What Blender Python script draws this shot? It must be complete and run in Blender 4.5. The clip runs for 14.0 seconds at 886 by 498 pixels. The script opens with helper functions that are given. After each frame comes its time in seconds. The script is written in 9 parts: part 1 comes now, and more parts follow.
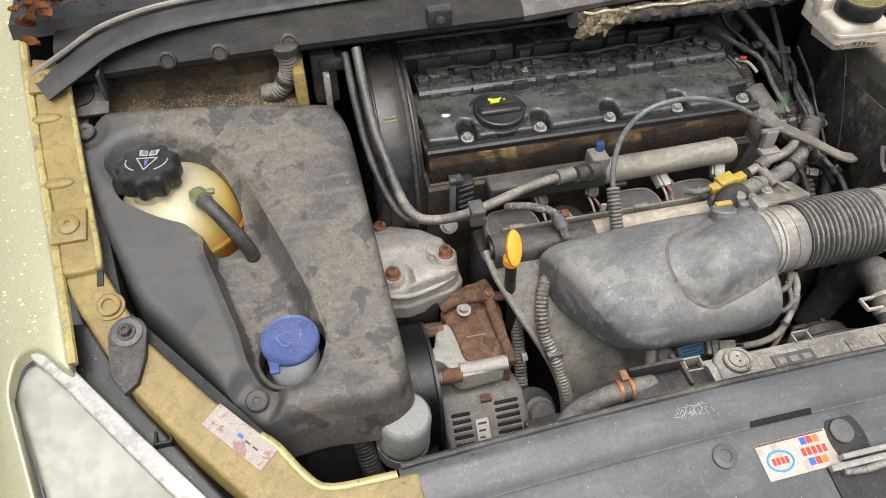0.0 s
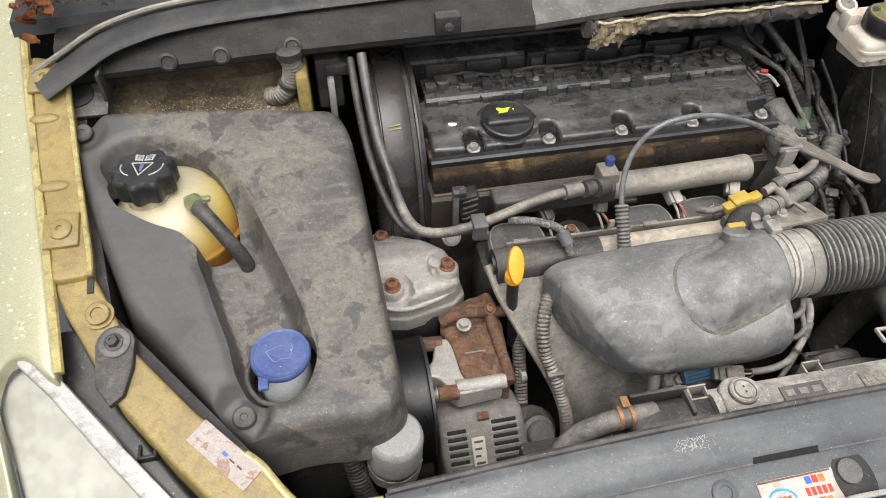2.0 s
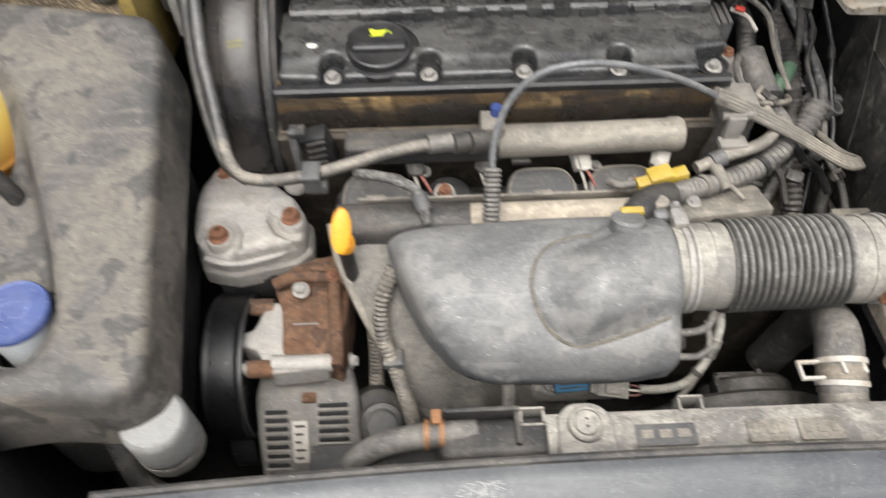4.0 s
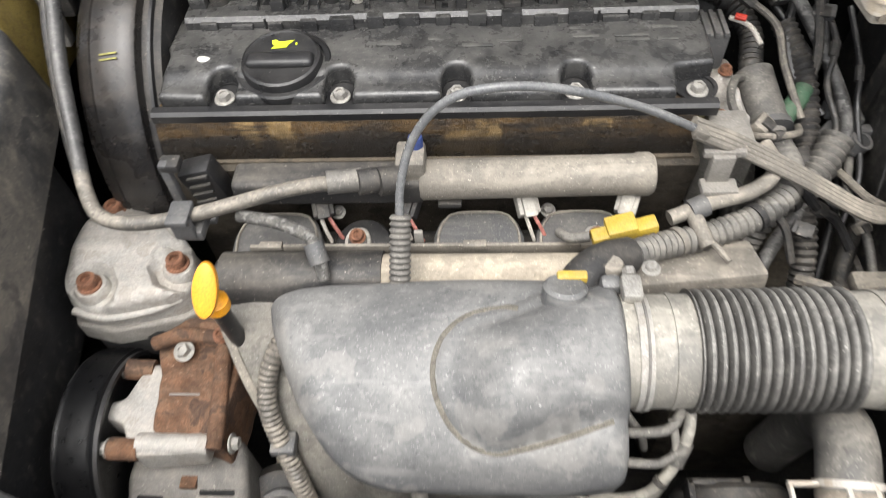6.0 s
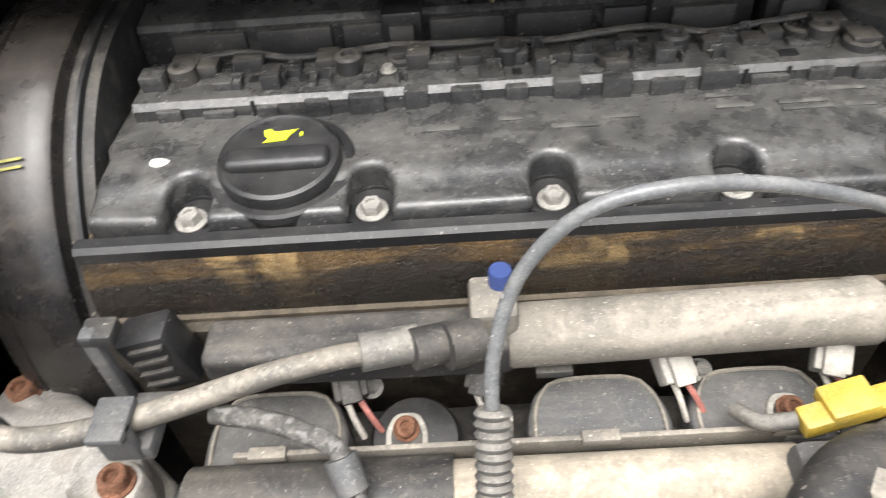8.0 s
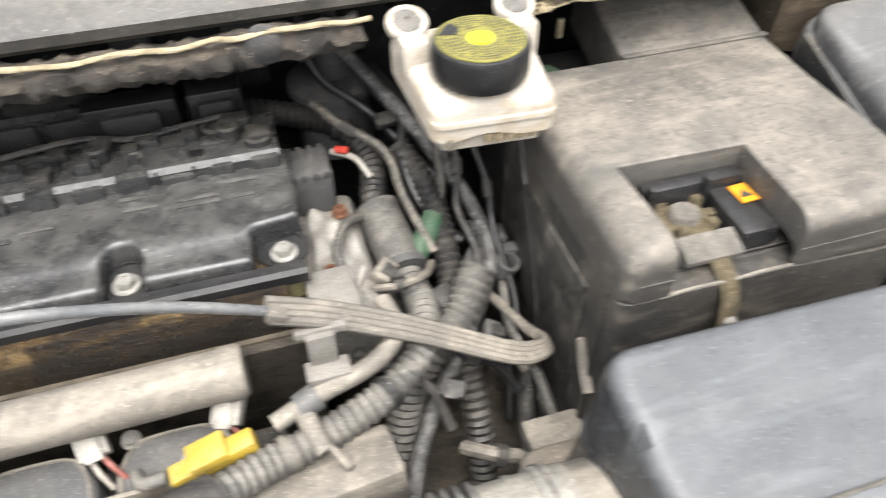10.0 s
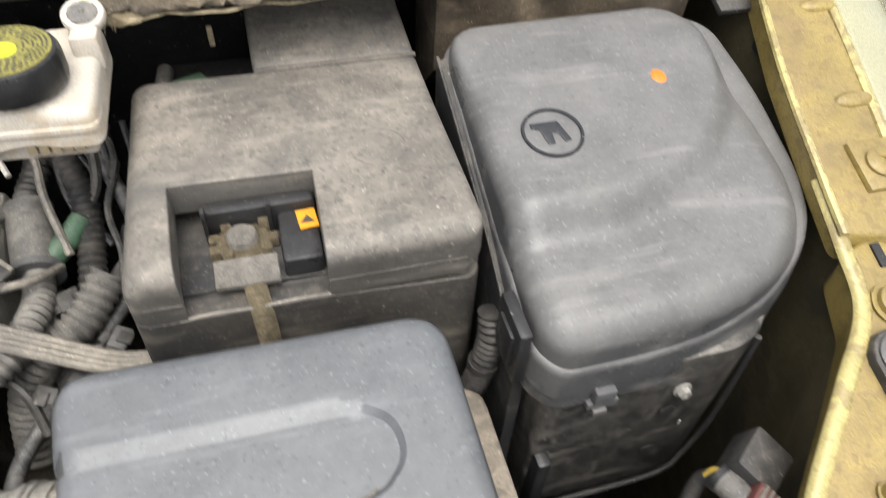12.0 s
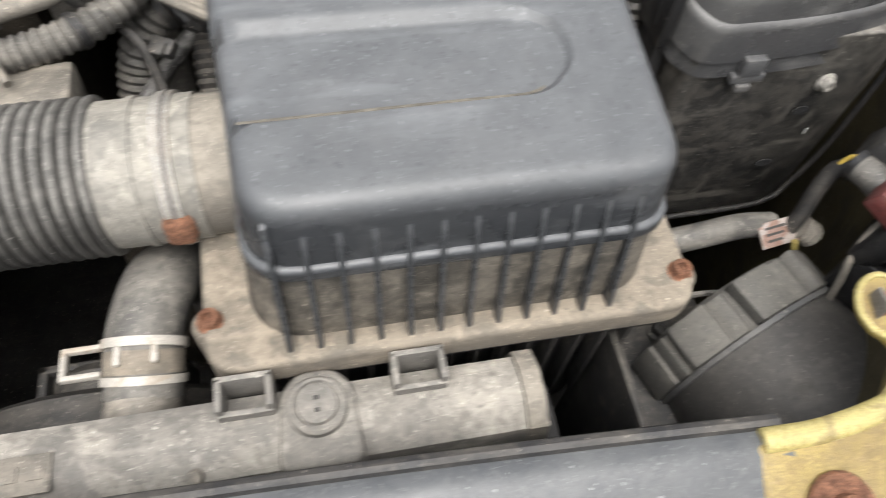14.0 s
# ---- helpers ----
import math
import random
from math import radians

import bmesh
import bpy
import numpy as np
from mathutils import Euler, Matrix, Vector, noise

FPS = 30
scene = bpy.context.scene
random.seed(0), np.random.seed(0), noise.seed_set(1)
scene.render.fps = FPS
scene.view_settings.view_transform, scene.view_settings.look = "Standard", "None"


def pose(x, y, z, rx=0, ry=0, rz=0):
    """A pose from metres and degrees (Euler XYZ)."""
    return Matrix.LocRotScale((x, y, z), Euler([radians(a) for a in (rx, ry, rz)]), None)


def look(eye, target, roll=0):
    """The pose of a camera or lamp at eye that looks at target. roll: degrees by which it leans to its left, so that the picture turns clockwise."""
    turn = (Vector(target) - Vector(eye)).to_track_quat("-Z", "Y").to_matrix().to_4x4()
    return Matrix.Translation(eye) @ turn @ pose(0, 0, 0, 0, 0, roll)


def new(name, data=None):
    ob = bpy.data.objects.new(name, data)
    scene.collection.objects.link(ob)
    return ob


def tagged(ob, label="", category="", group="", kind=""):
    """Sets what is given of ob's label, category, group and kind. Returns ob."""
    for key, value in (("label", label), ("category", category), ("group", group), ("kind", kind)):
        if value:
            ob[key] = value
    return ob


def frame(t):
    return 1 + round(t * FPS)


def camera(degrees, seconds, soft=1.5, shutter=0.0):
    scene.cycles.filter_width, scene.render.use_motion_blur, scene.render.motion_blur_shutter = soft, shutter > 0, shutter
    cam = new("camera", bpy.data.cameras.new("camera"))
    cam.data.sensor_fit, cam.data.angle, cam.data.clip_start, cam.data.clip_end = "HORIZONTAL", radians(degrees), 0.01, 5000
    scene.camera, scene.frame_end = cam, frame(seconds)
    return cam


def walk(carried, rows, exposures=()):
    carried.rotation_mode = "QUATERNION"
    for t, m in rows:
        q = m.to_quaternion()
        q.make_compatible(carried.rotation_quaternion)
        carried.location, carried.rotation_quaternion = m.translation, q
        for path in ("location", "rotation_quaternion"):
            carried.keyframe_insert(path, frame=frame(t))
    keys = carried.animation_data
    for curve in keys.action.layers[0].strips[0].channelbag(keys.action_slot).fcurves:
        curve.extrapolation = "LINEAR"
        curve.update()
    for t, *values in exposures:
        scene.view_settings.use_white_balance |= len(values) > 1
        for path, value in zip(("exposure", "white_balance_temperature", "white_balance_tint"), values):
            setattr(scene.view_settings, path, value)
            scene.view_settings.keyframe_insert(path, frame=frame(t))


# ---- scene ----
cam = camera(64.49, 14.0, soft=0.7, shutter=0.5)
PATH = [
    (0.0, -0.4676, 0.1437, 1.407, 44.34, -0.08, -13.34),
    (0.5, -0.4707, 0.1465, 1.4051, 44.26, -0.24, -13.48),
    (1.0, -0.4656, 0.1509, 1.4083, 44.11, -0.45, -13.38),
    (1.5, -0.4605, 0.1612, 1.412, 44.09, -0.45, -12.64),
    (2.0, -0.4426, 0.1704, 1.4094, 43.65, -0.32, -10.98),
    (2.5, -0.3803, 0.1757, 1.3949, 42.47, 0.08, -8.71),
    (3.0, -0.2938, 0.182, 1.3696, 40.97, 0.21, -6.51),
    (3.5, -0.2728, 0.2335, 1.3586, 38.7, 0.14, -4.38),
    (4.0, -0.1976, 0.2698, 1.3364, 36.58, 0.23, -2.32),
    (4.2, -0.1578, 0.2769, 1.3173, 35.19, 0.26, -1.63),
    (6.3, -0.0836, 0.4336, 1.2274, 37.47, 2.79, 1.71),
    (6.5, -0.1111, 0.4772, 1.1851, 37.5, 2.8, 1.81),
    (6.8, -0.1401, 0.514, 1.1455, 38.53, 3.22, 2.13),
    (7.0, -0.1559, 0.5262, 1.1343, 39.01, 3.2, 2.32),
    (7.2, -0.1665, 0.5364, 1.1308, 40.71, 3.45, 2.31),
    (9.5, 0.0042, 0.517, 1.1774, 46.39, 1.77, -13.85),
    (10.0, 0.0899, 0.4856, 1.2052, 44.47, 0.36, -16.5),
    (10.5, 0.1693, 0.4635, 1.2149, 45.26, -1.15, -17.65),
    (11.0, 0.243, 0.4552, 1.2253, 45.82, -1.69, -17.05),
    (11.5, 0.2977, 0.449, 1.2306, 45.69, -2.29, -16.07),
    (12.0, 0.3338, 0.4359, 1.2265, 42.67, -2.29, -14.86),
    (12.5, 0.3481, 0.4021, 1.1828, 38.02, -3.12, -14.04),
    (13.0, 0.3408, 0.3734, 1.1534, 34.78, -3.88, -13.4),
    (13.2, 0.3375, 0.3690, 1.1475, 34.18, -3.70, -12.85),
    (13.5, 0.3206, 0.3654, 1.1461, 32.42, -3.94, -12.2),
    (14.0, 0.2554, 0.3658, 1.1393, 31.58, -3.58, -10.59),
]
EXPOSURES = [(0, 0.56), (2, 0.63), (4, 0.82), (6.5, 1.08), (7.2, 1.2), (9.5, 1.5), (10.5, 1.18), (11.5, 1.06), (12.5, 0.85), (14, 0.85)]
walk(cam, [(t, pose(x, y, z, rx, ry, rz)) for t, x, y, z, rx, ry, rz in PATH], EXPOSURES)

# ---- light ----
SUN_ELEV, SUN_TURN = 68.0, 189.0
world = bpy.data.worlds.new("overcast_sky")
scene.world = world
world.use_nodes = True
wn, wl = world.node_tree.nodes, world.node_tree.links
sky = wn.new("ShaderNodeTexSky")
sky.sky_type, sky.sun_disc = "NISHITA", False
sky.sun_elevation, sky.sun_rotation = radians(SUN_ELEV), radians(SUN_TURN)
sky.dust_density, sky.air_density, sky.ozone_density = 5.0, 1.0, 1.0
grey = wn.new("ShaderNodeHueSaturation")
grey.inputs["Saturation"].default_value = 0.25
# an overcast sky is about three times brighter overhead than at the horizon
way_up = wn.new("ShaderNodeSeparateXYZ")
wl.new(wn.new("ShaderNodeTexCoord").outputs["Generated"], way_up.inputs[0])
cie = wn.new("ShaderNodeMapRange")
for k, v in zip((1, 2, 3, 4), (0.0, 1.0, 0.85, 1.1)):
    cie.inputs[k].default_value = v
wl.new(way_up.outputs[2], cie.inputs[0])
wl.new(cie.outputs[0], grey.inputs["Value"])
wl.new(sky.outputs[0], grey.inputs["Color"])
wl.new(grey.outputs[0], wn["Background"].inputs[0])
wn["Background"].inputs[1].default_value = 0.15
sun = new("sun", bpy.data.lights.new("sun", "SUN"))
sun.data.energy, sun.data.angle, sun.data.color = 1.3, radians(60), (1.0, 0.98, 0.95)
sun.matrix_world = look((-0.3, -2.0, 5), (0, 0, 0))

# ---- materials ----
def mat(name, base, rough=0.6, metal=0.0, var=0.3, scale=30.0, bump=0.15, dust=0.0, dust_col=(0.3, 0.27, 0.22),
        stain=None, stain_amt=0.0, stain_scale=14.0, spec=0.5, coat=0.0, fine=900.0, even=0.12, scuff=1.0, side=0.16):
    """A worn surface: base colour with coarse and fine variation, speckled dust on its upper faces, stains, fine relief."""
    m = bpy.data.materials.new(name)
    m.use_nodes = True
    nt = m.node_tree
    N, K = nt.nodes, nt.links.new
    p = N["Principled BSDF"]
    co = N.new("ShaderNodeTexCoord").outputs["Object"]

    def noise_tex(s, detail=6.0, rough_=0.6, dist=0.0):
        n = N.new("ShaderNodeTexNoise")
        n.inputs["Scale"].default_value, n.inputs["Detail"].default_value = s, detail
        n.inputs["Roughness"].default_value, n.inputs["Distortion"].default_value = rough_, dist
        K(co, n.inputs["Vector"])
        return n.outputs["Fac"]

    def remap(v, a, b, c, d):
        r = N.new("ShaderNodeMapRange")
        for k, x in zip((1, 2, 3, 4), (a, b, c, d)):
            r.inputs[k].default_value = x
        K(v, r.inputs[0])
        return r.outputs[0]

    def mixc(f, a, b):
        x = N.new("ShaderNodeMix")
        x.data_type = "RGBA"
        K(f, x.inputs[0])
        for sock, v in ((x.inputs[6], a), (x.inputs[7], b)):
            if isinstance(v, tuple):
                sock.default_value = (*v, 1)
            else:
                K(v, sock)
        return x.outputs[2]

    def times(a, b):
        x = N.new("ShaderNodeMath")
        x.operation = "MULTIPLY"
        for i, v in enumerate((a, b)):
            if isinstance(v, float):
                x.inputs[i].default_value = v
            else:
                K(v, x.inputs[i])
        return x.outputs[0]

    big, small = noise_tex(scale), noise_tex(fine, 2.0)
    lo, hi = tuple(c * (1 - var) for c in base), tuple(min(1, c * (1 + var)) for c in base)
    col = mixc(remap(big, 0.3, 0.7, 0, 1), lo, hi)
    col = mixc(times(remap(small, 0.40, 0.60, 0, 1), 0.5), col, tuple(c * 0.6 for c in lo))
    ro = remap(noise_tex(scale * 2.3), 0.3, 0.7, max(0.03, rough - 0.1), min(1, rough + 0.1))
    if dust:
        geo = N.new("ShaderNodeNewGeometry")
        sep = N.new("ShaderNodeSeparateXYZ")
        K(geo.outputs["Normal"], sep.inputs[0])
        # dust thins on upright faces; the falloff also paints extra shade on sides
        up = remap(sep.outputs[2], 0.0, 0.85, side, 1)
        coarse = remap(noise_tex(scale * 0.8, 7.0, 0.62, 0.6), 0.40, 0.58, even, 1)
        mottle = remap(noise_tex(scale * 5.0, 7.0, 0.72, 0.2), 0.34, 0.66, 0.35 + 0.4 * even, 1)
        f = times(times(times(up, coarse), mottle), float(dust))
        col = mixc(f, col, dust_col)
        grit = times(remap(noise_tex(480.0, 2.0, 0.5), 0.66, 0.70, 0, 1), float(dust) * 0.5)
        col = mixc(times(grit, up), col, tuple(min(1, c * 1.6) for c in dust_col))
        dark = times(remap(noise_tex(300.0, 3.0, 0.6), 0.60, 0.68, 0, 1), float(dust) * 0.45)
        col = mixc(dark, col, lo)
        # small crisp spots where the dust is broken
        spot = times(remap(noise_tex(170.0, 4.0, 0.65, 0.3), 0.53, 0.57, 0, 1), 0.26 * min(1.0, float(dust) + 0.2) * min(1.0, scuff))
        col = mixc(spot, col, lo)
        pale = times(remap(noise_tex(230.0, 3.0, 0.6, 0.5), 0.60, 0.63, 0, 1), 0.22 * min(1.0, float(dust) + 0.2) * min(1.0, scuff))
        col = mixc(times(pale, up), col, tuple(min(1, c * 1.35) for c in dust_col))
        # wiped streaks
        mp = N.new("ShaderNodeMapping")
        mp.inputs["Scale"].default_value = (14, 90, 60)
        mp.inputs["Rotation"].default_value = (0.2, 0.1, 0.5)
        K(co, mp.inputs[0])
        st = N.new("ShaderNodeTexNoise")
        st.inputs["Scale"].default_value, st.inputs["Detail"].default_value = 1.0, 5.0
        K(mp.outputs[0], st.inputs["Vector"])
        col = mixc(times(remap(st.outputs["Fac"], 0.56, 0.68, 0, 1), float(dust) * 0.35), col, tuple(c * 1.25 for c in dust_col))
    if dust:
        # pale specks of two sizes, and a few fine scuffs
        for s_, a_, b_, k_ in ((520.0, 0.752, 0.765, 0.4), (260.0, 0.772, 0.78, 0.4)):
            col = mixc(times(remap(noise_tex(s_, 1.0, 0.5), a_, b_, 0, 1), k_ * min(1.0, scuff)), col, tuple(min(1, c * 2.2 + 0.04) for c in dust_col))
        mq = N.new("ShaderNodeMapping")
        mq.inputs["Scale"].default_value = (60, 620, 200)
        mq.inputs["Rotation"].default_value = (0.15, 0.1, 2.2)
        K(co, mq.inputs[0])
        sq = N.new("ShaderNodeTexNoise")
        sq.inputs["Scale"].default_value, sq.inputs["Detail"].default_value, sq.inputs["Distortion"].default_value = 1.0, 3.0, 1.5
        K(mq.outputs[0], sq.inputs["Vector"])
        col = mixc(times(remap(sq.outputs["Fac"], 0.68, 0.76, 0, 1), 0.2 * scuff), col, tuple(min(1, c * 1.7 + 0.02) for c in dust_col))
        blot = times(remap(noise_tex(75.0, 5.0, 0.65), 0.60, 0.66, 0, 1), float(min(1, dust)) * 0.35 * scuff)
        col = mixc(blot, col, lo)
    if stain:
        sf = times(remap(noise_tex(stain_scale, 5.0, 0.55, 0.4), 0.545, 0.575, 0, 1), float(stain_amt))
        col = mixc(times(sf, remap(noise_tex(stain_scale * 8, 4.0), 0.3, 0.6, 0.5, 1)), col, stain)
    if dust:
        add = N.new("ShaderNodeMath")
        add.operation, add.use_clamp = "MULTIPLY_ADD", True
        K(f, add.inputs[0])
        add.inputs[1].default_value = 0.3
        K(ro, add.inputs[2])
        ro = add.outputs[0]
    K(col, p.inputs["Base Color"])
    K(ro, p.inputs["Roughness"])
    p.inputs["Metallic"].default_value = metal
    p.inputs["Specular IOR Level"].default_value = spec
    p.inputs["Coat Weight"].default_value = coat
    p.inputs["Coat Roughness"].default_value = 0.08
    if bump:
        b = N.new("ShaderNodeBump")
        b.inputs["Strength"].default_value, b.inputs["Distance"].default_value = min(1.0, bump * 1.6), 0.0015
        grain = N.new("ShaderNodeMath")
        grain.operation = "MULTIPLY_ADD"
        K(noise_tex(1100.0, 2.0, 0.6), grain.inputs[0])
        grain.inputs[1].default_value = 0.35
        K(noise_tex(scale * 9, 5.0, 0.7), grain.inputs[2])
        K(grain.outputs[0], b.inputs["Height"])
        K(b.outputs[0], p.inputs["Normal"])
        if bump > 0.8:
            K(b.outputs[0], p.inputs["Coat Normal"])
    return m


DUST = (0.22, 0.195, 0.16)
ASPHALT = mat("asphalt", (0.05, 0.052, 0.056), 0.85, var=0.35, scale=6, bump=0.6, fine=160)
GREY_PLASTIC = mat("dusty_grey_plastic", (0.085, 0.086, 0.088), 0.52, var=0.18, scale=18, dust=0.5, dust_col=(0.24, 0.22, 0.19), stain=(0.05, 0.05, 0.052), stain_amt=0.35, stain_scale=16)
TRAY_PLASTIC = mat("dusty_tray_plastic", (0.044, 0.044, 0.045), 0.42, var=0.15, scale=14, dust=0.9, dust_col=(0.18, 0.157, 0.125), stain=(0.034, 0.033, 0.032), stain_amt=0.8, stain_scale=28, bump=0.2, even=0.3, scuff=1.3, side=0.8)
INTAKE_PLASTIC = mat("grey_intake_plastic", (0.066, 0.069, 0.073), 0.34, var=0.2, scale=11, dust=0.75, dust_col=(0.30, 0.292, 0.274), stain=(0.30, 0.285, 0.26), stain_amt=0.36, stain_scale=22, bump=0.12, even=0.5, side=0.2, scuff=0.7)
# lids: dusty pale tops over near-black sides, side shade partly in the colour
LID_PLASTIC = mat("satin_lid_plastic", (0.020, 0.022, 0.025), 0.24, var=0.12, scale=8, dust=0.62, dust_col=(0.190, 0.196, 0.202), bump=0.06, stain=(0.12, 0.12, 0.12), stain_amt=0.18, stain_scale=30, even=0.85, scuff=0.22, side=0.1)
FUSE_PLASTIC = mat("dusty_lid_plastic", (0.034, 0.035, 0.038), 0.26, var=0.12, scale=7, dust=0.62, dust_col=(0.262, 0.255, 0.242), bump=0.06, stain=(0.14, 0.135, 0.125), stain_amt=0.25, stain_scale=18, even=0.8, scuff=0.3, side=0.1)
ENGINE_PLASTIC = mat("dusty_engine_plastic", (0.019, 0.0195, 0.021), 0.22, var=0.3, scale=30, dust=0.46, dust_col=(0.22, 0.212, 0.195), bump=0.12, stain=(0.014, 0.014, 0.015), stain_amt=0.25, stain_scale=50, even=0.3, spec=0.65, scuff=1.3, side=0.25)
INNER_GOLD = mat("grimy_inner_wing", (0.10, 0.082, 0.042), 0.75, var=0.4, scale=14, dust=0.4, dust_col=(0.15, 0.125, 0.085), stain=(0.045, 0.04, 0.03), stain_amt=0.6, stain_scale=12)
FUSE_BLACK = mat("scuffed_black_box", (0.017, 0.017, 0.017), 0.40, var=0.4, scale=40, dust=1.0, dust_col=(0.20, 0.185, 0.16), stain=(0.06, 0.055, 0.048), stain_amt=0.6, stain_scale=80, even=0.15)
BATT_PLASTIC = mat("battery_cover_plastic", (0.045, 0.044, 0.043), 0.42, var=0.15, scale=9, dust=1.0, dust_col=(0.26, 0.232, 0.192), stain=(0.08, 0.077, 0.072), stain_amt=0.4, stain_scale=15, bump=0.1, even=0.5, side=0.3)
SLAM_PLASTIC = mat("slam_panel_plastic", (0.054, 0.058, 0.064), 0.30, var=0.12, scale=10, dust=0.5, dust_col=(0.19, 0.19, 0.185), bump=0.1, even=0.35, scuff=0.9, stain=(0.09, 0.093, 0.097), stain_amt=0.5, stain_scale=30)
BLACK_PLASTIC = mat("black_plastic", (0.016, 0.016, 0.017), 0.34, var=0.3, scale=20, dust=0.16, dust_col=(0.15, 0.14, 0.125), bump=0.1)
BLACK_DUSTY = mat("dusty_black_plastic", (0.022, 0.022, 0.023), 0.55, var=0.3, scale=25, dust=0.4, dust_col=DUST)
BLACK_RUBBER = mat("black_rubber", (0.022, 0.022, 0.023), 0.48, var=0.25, scale=40, dust=0.4, dust_col=DUST)
GREY_RUBBER = mat("greyed_rubber", (0.065, 0.063, 0.060), 0.5, var=0.3, scale=30, dust=0.9, dust_col=(0.275, 0.255, 0.22), bump=0.12, even=0.3, side=0.25)
TIMING_PLASTIC = mat("timing_cover_plastic", (0.014, 0.014, 0.015), 0.26, var=0.3, scale=20, dust=0.3, dust_col=(0.15, 0.125, 0.10), bump=0.08, even=0.2, scuff=0.5, side=0.5)
HOSE_GREY = mat("greyed_fuel_hose", (0.045, 0.044, 0.042), 0.42, var=0.3, scale=40, dust=1.0, dust_col=(0.31, 0.275, 0.225), bump=0.12, even=0.4, side=0.3)
HOSE_DARK = mat("black_fuel_hose", (0.024, 0.024, 0.025), 0.28, var=0.3, scale=40, dust=0.7, dust_col=(0.185, 0.178, 0.165), bump=0.1, even=0.5, side=0.2)
CUFF_GREY = mat("dusty_rubber_cuff", (0.17, 0.162, 0.145), 0.5, var=0.2, scale=26, dust=0.9, dust_col=(0.42, 0.39, 0.33), bump=0.12, even=0.4, side=0.4, stain=(0.10, 0.098, 0.092), stain_amt=0.45, stain_scale=40)
TAN_PLASTIC = mat("tan_dusted_plastic", (0.17, 0.148, 0.118), 0.75, var=0.25, scale=24, dust=0.8, dust_col=(0.36, 0.305, 0.235), stain=(0.12, 0.108, 0.09), stain_amt=0.65, stain_scale=45, even=0.15)
TAN_GREY = mat("dust_grey_plastic", (0.145, 0.133, 0.114), 0.6, var=0.25, scale=22, dust=0.85, dust_col=(0.36, 0.32, 0.262), bump=0.15, even=0.25)
OILY_HEAD = mat("oily_cylinder_head", (0.085, 0.050, 0.018), 0.30, var=0.7, scale=40, bump=0.9, stain=(0.30, 0.20, 0.085), stain_amt=0.75, stain_scale=14, spec=0.3, coat=0.12)
HEAD_METAL = mat("grimy_head_metal", (0.07, 0.058, 0.045), 0.6, metal=0.2, var=0.6, scale=40, bump=0.8, stain=(0.02, 0.016, 0.012), stain_amt=0.8, stain_scale=25, dust=0.3, dust_col=(0.26, 0.22, 0.16))
PALE_TUBE = mat("pale_grey_tube", (0.13, 0.133, 0.137), 0.22, var=0.2, scale=40, dust=0.4, dust_col=(0.34, 0.33, 0.30), bump=0.05)
ALU = mat("cast_aluminium", (0.50, 0.482, 0.445), 0.42, metal=0.45, var=0.25, scale=60, bump=0.5, dust=0.5, dust_col=(0.56, 0.51, 0.44), stain=(0.26, 0.215, 0.17), stain_amt=0.4, stain_scale=60)
ALU_DUSTY = mat("dusty_aluminium", (0.34, 0.32, 0.29), 0.62, metal=0.45, var=0.25, scale=60, bump=0.5, dust=0.4, dust_col=(0.33, 0.3, 0.255))
RUST = mat("rusty_iron", (0.16, 0.078, 0.040), 0.8, var=0.6, scale=60, bump=1.0, dust=0.35, dust_col=(0.27, 0.19, 0.13), stain=(0.05, 0.03, 0.022), stain_amt=0.8, stain_scale=45)
RUST_BOLT = mat("rusty_bolt", (0.36, 0.175, 0.105), 0.75, metal=0.3, var=0.6, scale=200, bump=0.8)
STEEL = mat("zinc_steel", (0.46, 0.44, 0.40), 0.45, metal=0.65, var=0.25, scale=120, bump=0.4)
YELLOW_PAINT = mat("green_gold_body_paint", (0.35, 0.262, 0.078), 0.36, metal=0.1, var=0.3, scale=26, dust=0.9, dust_col=(0.19, 0.135, 0.064), stain=(0.15, 0.10, 0.045), stain_amt=0.45, stain_scale=150, coat=0.15, bump=0.3, even=0.25, scuff=1.5)
YELLOW_CLEAN = mat("clean_gold_paint", (0.46, 0.385, 0.15), 0.3, metal=0.1, var=0.2, scale=50, coat=0.5, bump=0.08, stain=(0.17, 0.12, 0.06), stain_amt=0.6, stain_scale=60)
SCUTTLE_GREY = mat("grimy_scuttle_metal", (0.035, 0.034, 0.032), 0.36, var=0.3, scale=18, dust=0.7, dust_col=(0.18, 0.163, 0.138), bump=0.2, even=0.3, side=0.5)
# darker copy of the scuttle metal, with the left rail's shade in it
SCUTTLE_BLACK = mat("shaded_scuttle_metal", (0.012, 0.012, 0.0118), 0.5, var=0.4, scale=25, dust=0.35, dust_col=(0.075, 0.066, 0.053), bump=0.3, spec=0.25)
BELLOWS = mat("greyed_bellows_rubber", (0.035, 0.034, 0.033), 0.40, var=0.25, scale=40, dust=0.8, dust_col=(0.33, 0.315, 0.285), bump=0.1, even=0.6, side=0.2)
RUNNER_GREY = mat("dusty_runner_plastic", (0.28, 0.268, 0.245), 0.55, var=0.2, scale=20, dust=0.9, dust_col=(0.50, 0.465, 0.40), bump=0.2, even=0.4, stain=(0.14, 0.13, 0.115), stain_amt=0.4, stain_scale=50, side=0.5)
CREAM_PLASTIC = mat("cream_dusted_plastic", (0.30, 0.265, 0.21), 0.7, var=0.2, scale=24, dust=0.9, dust_col=(0.50, 0.43, 0.335), stain=(0.19, 0.17, 0.14), stain_amt=0.4, stain_scale=40, even=0.4, side=0.5)
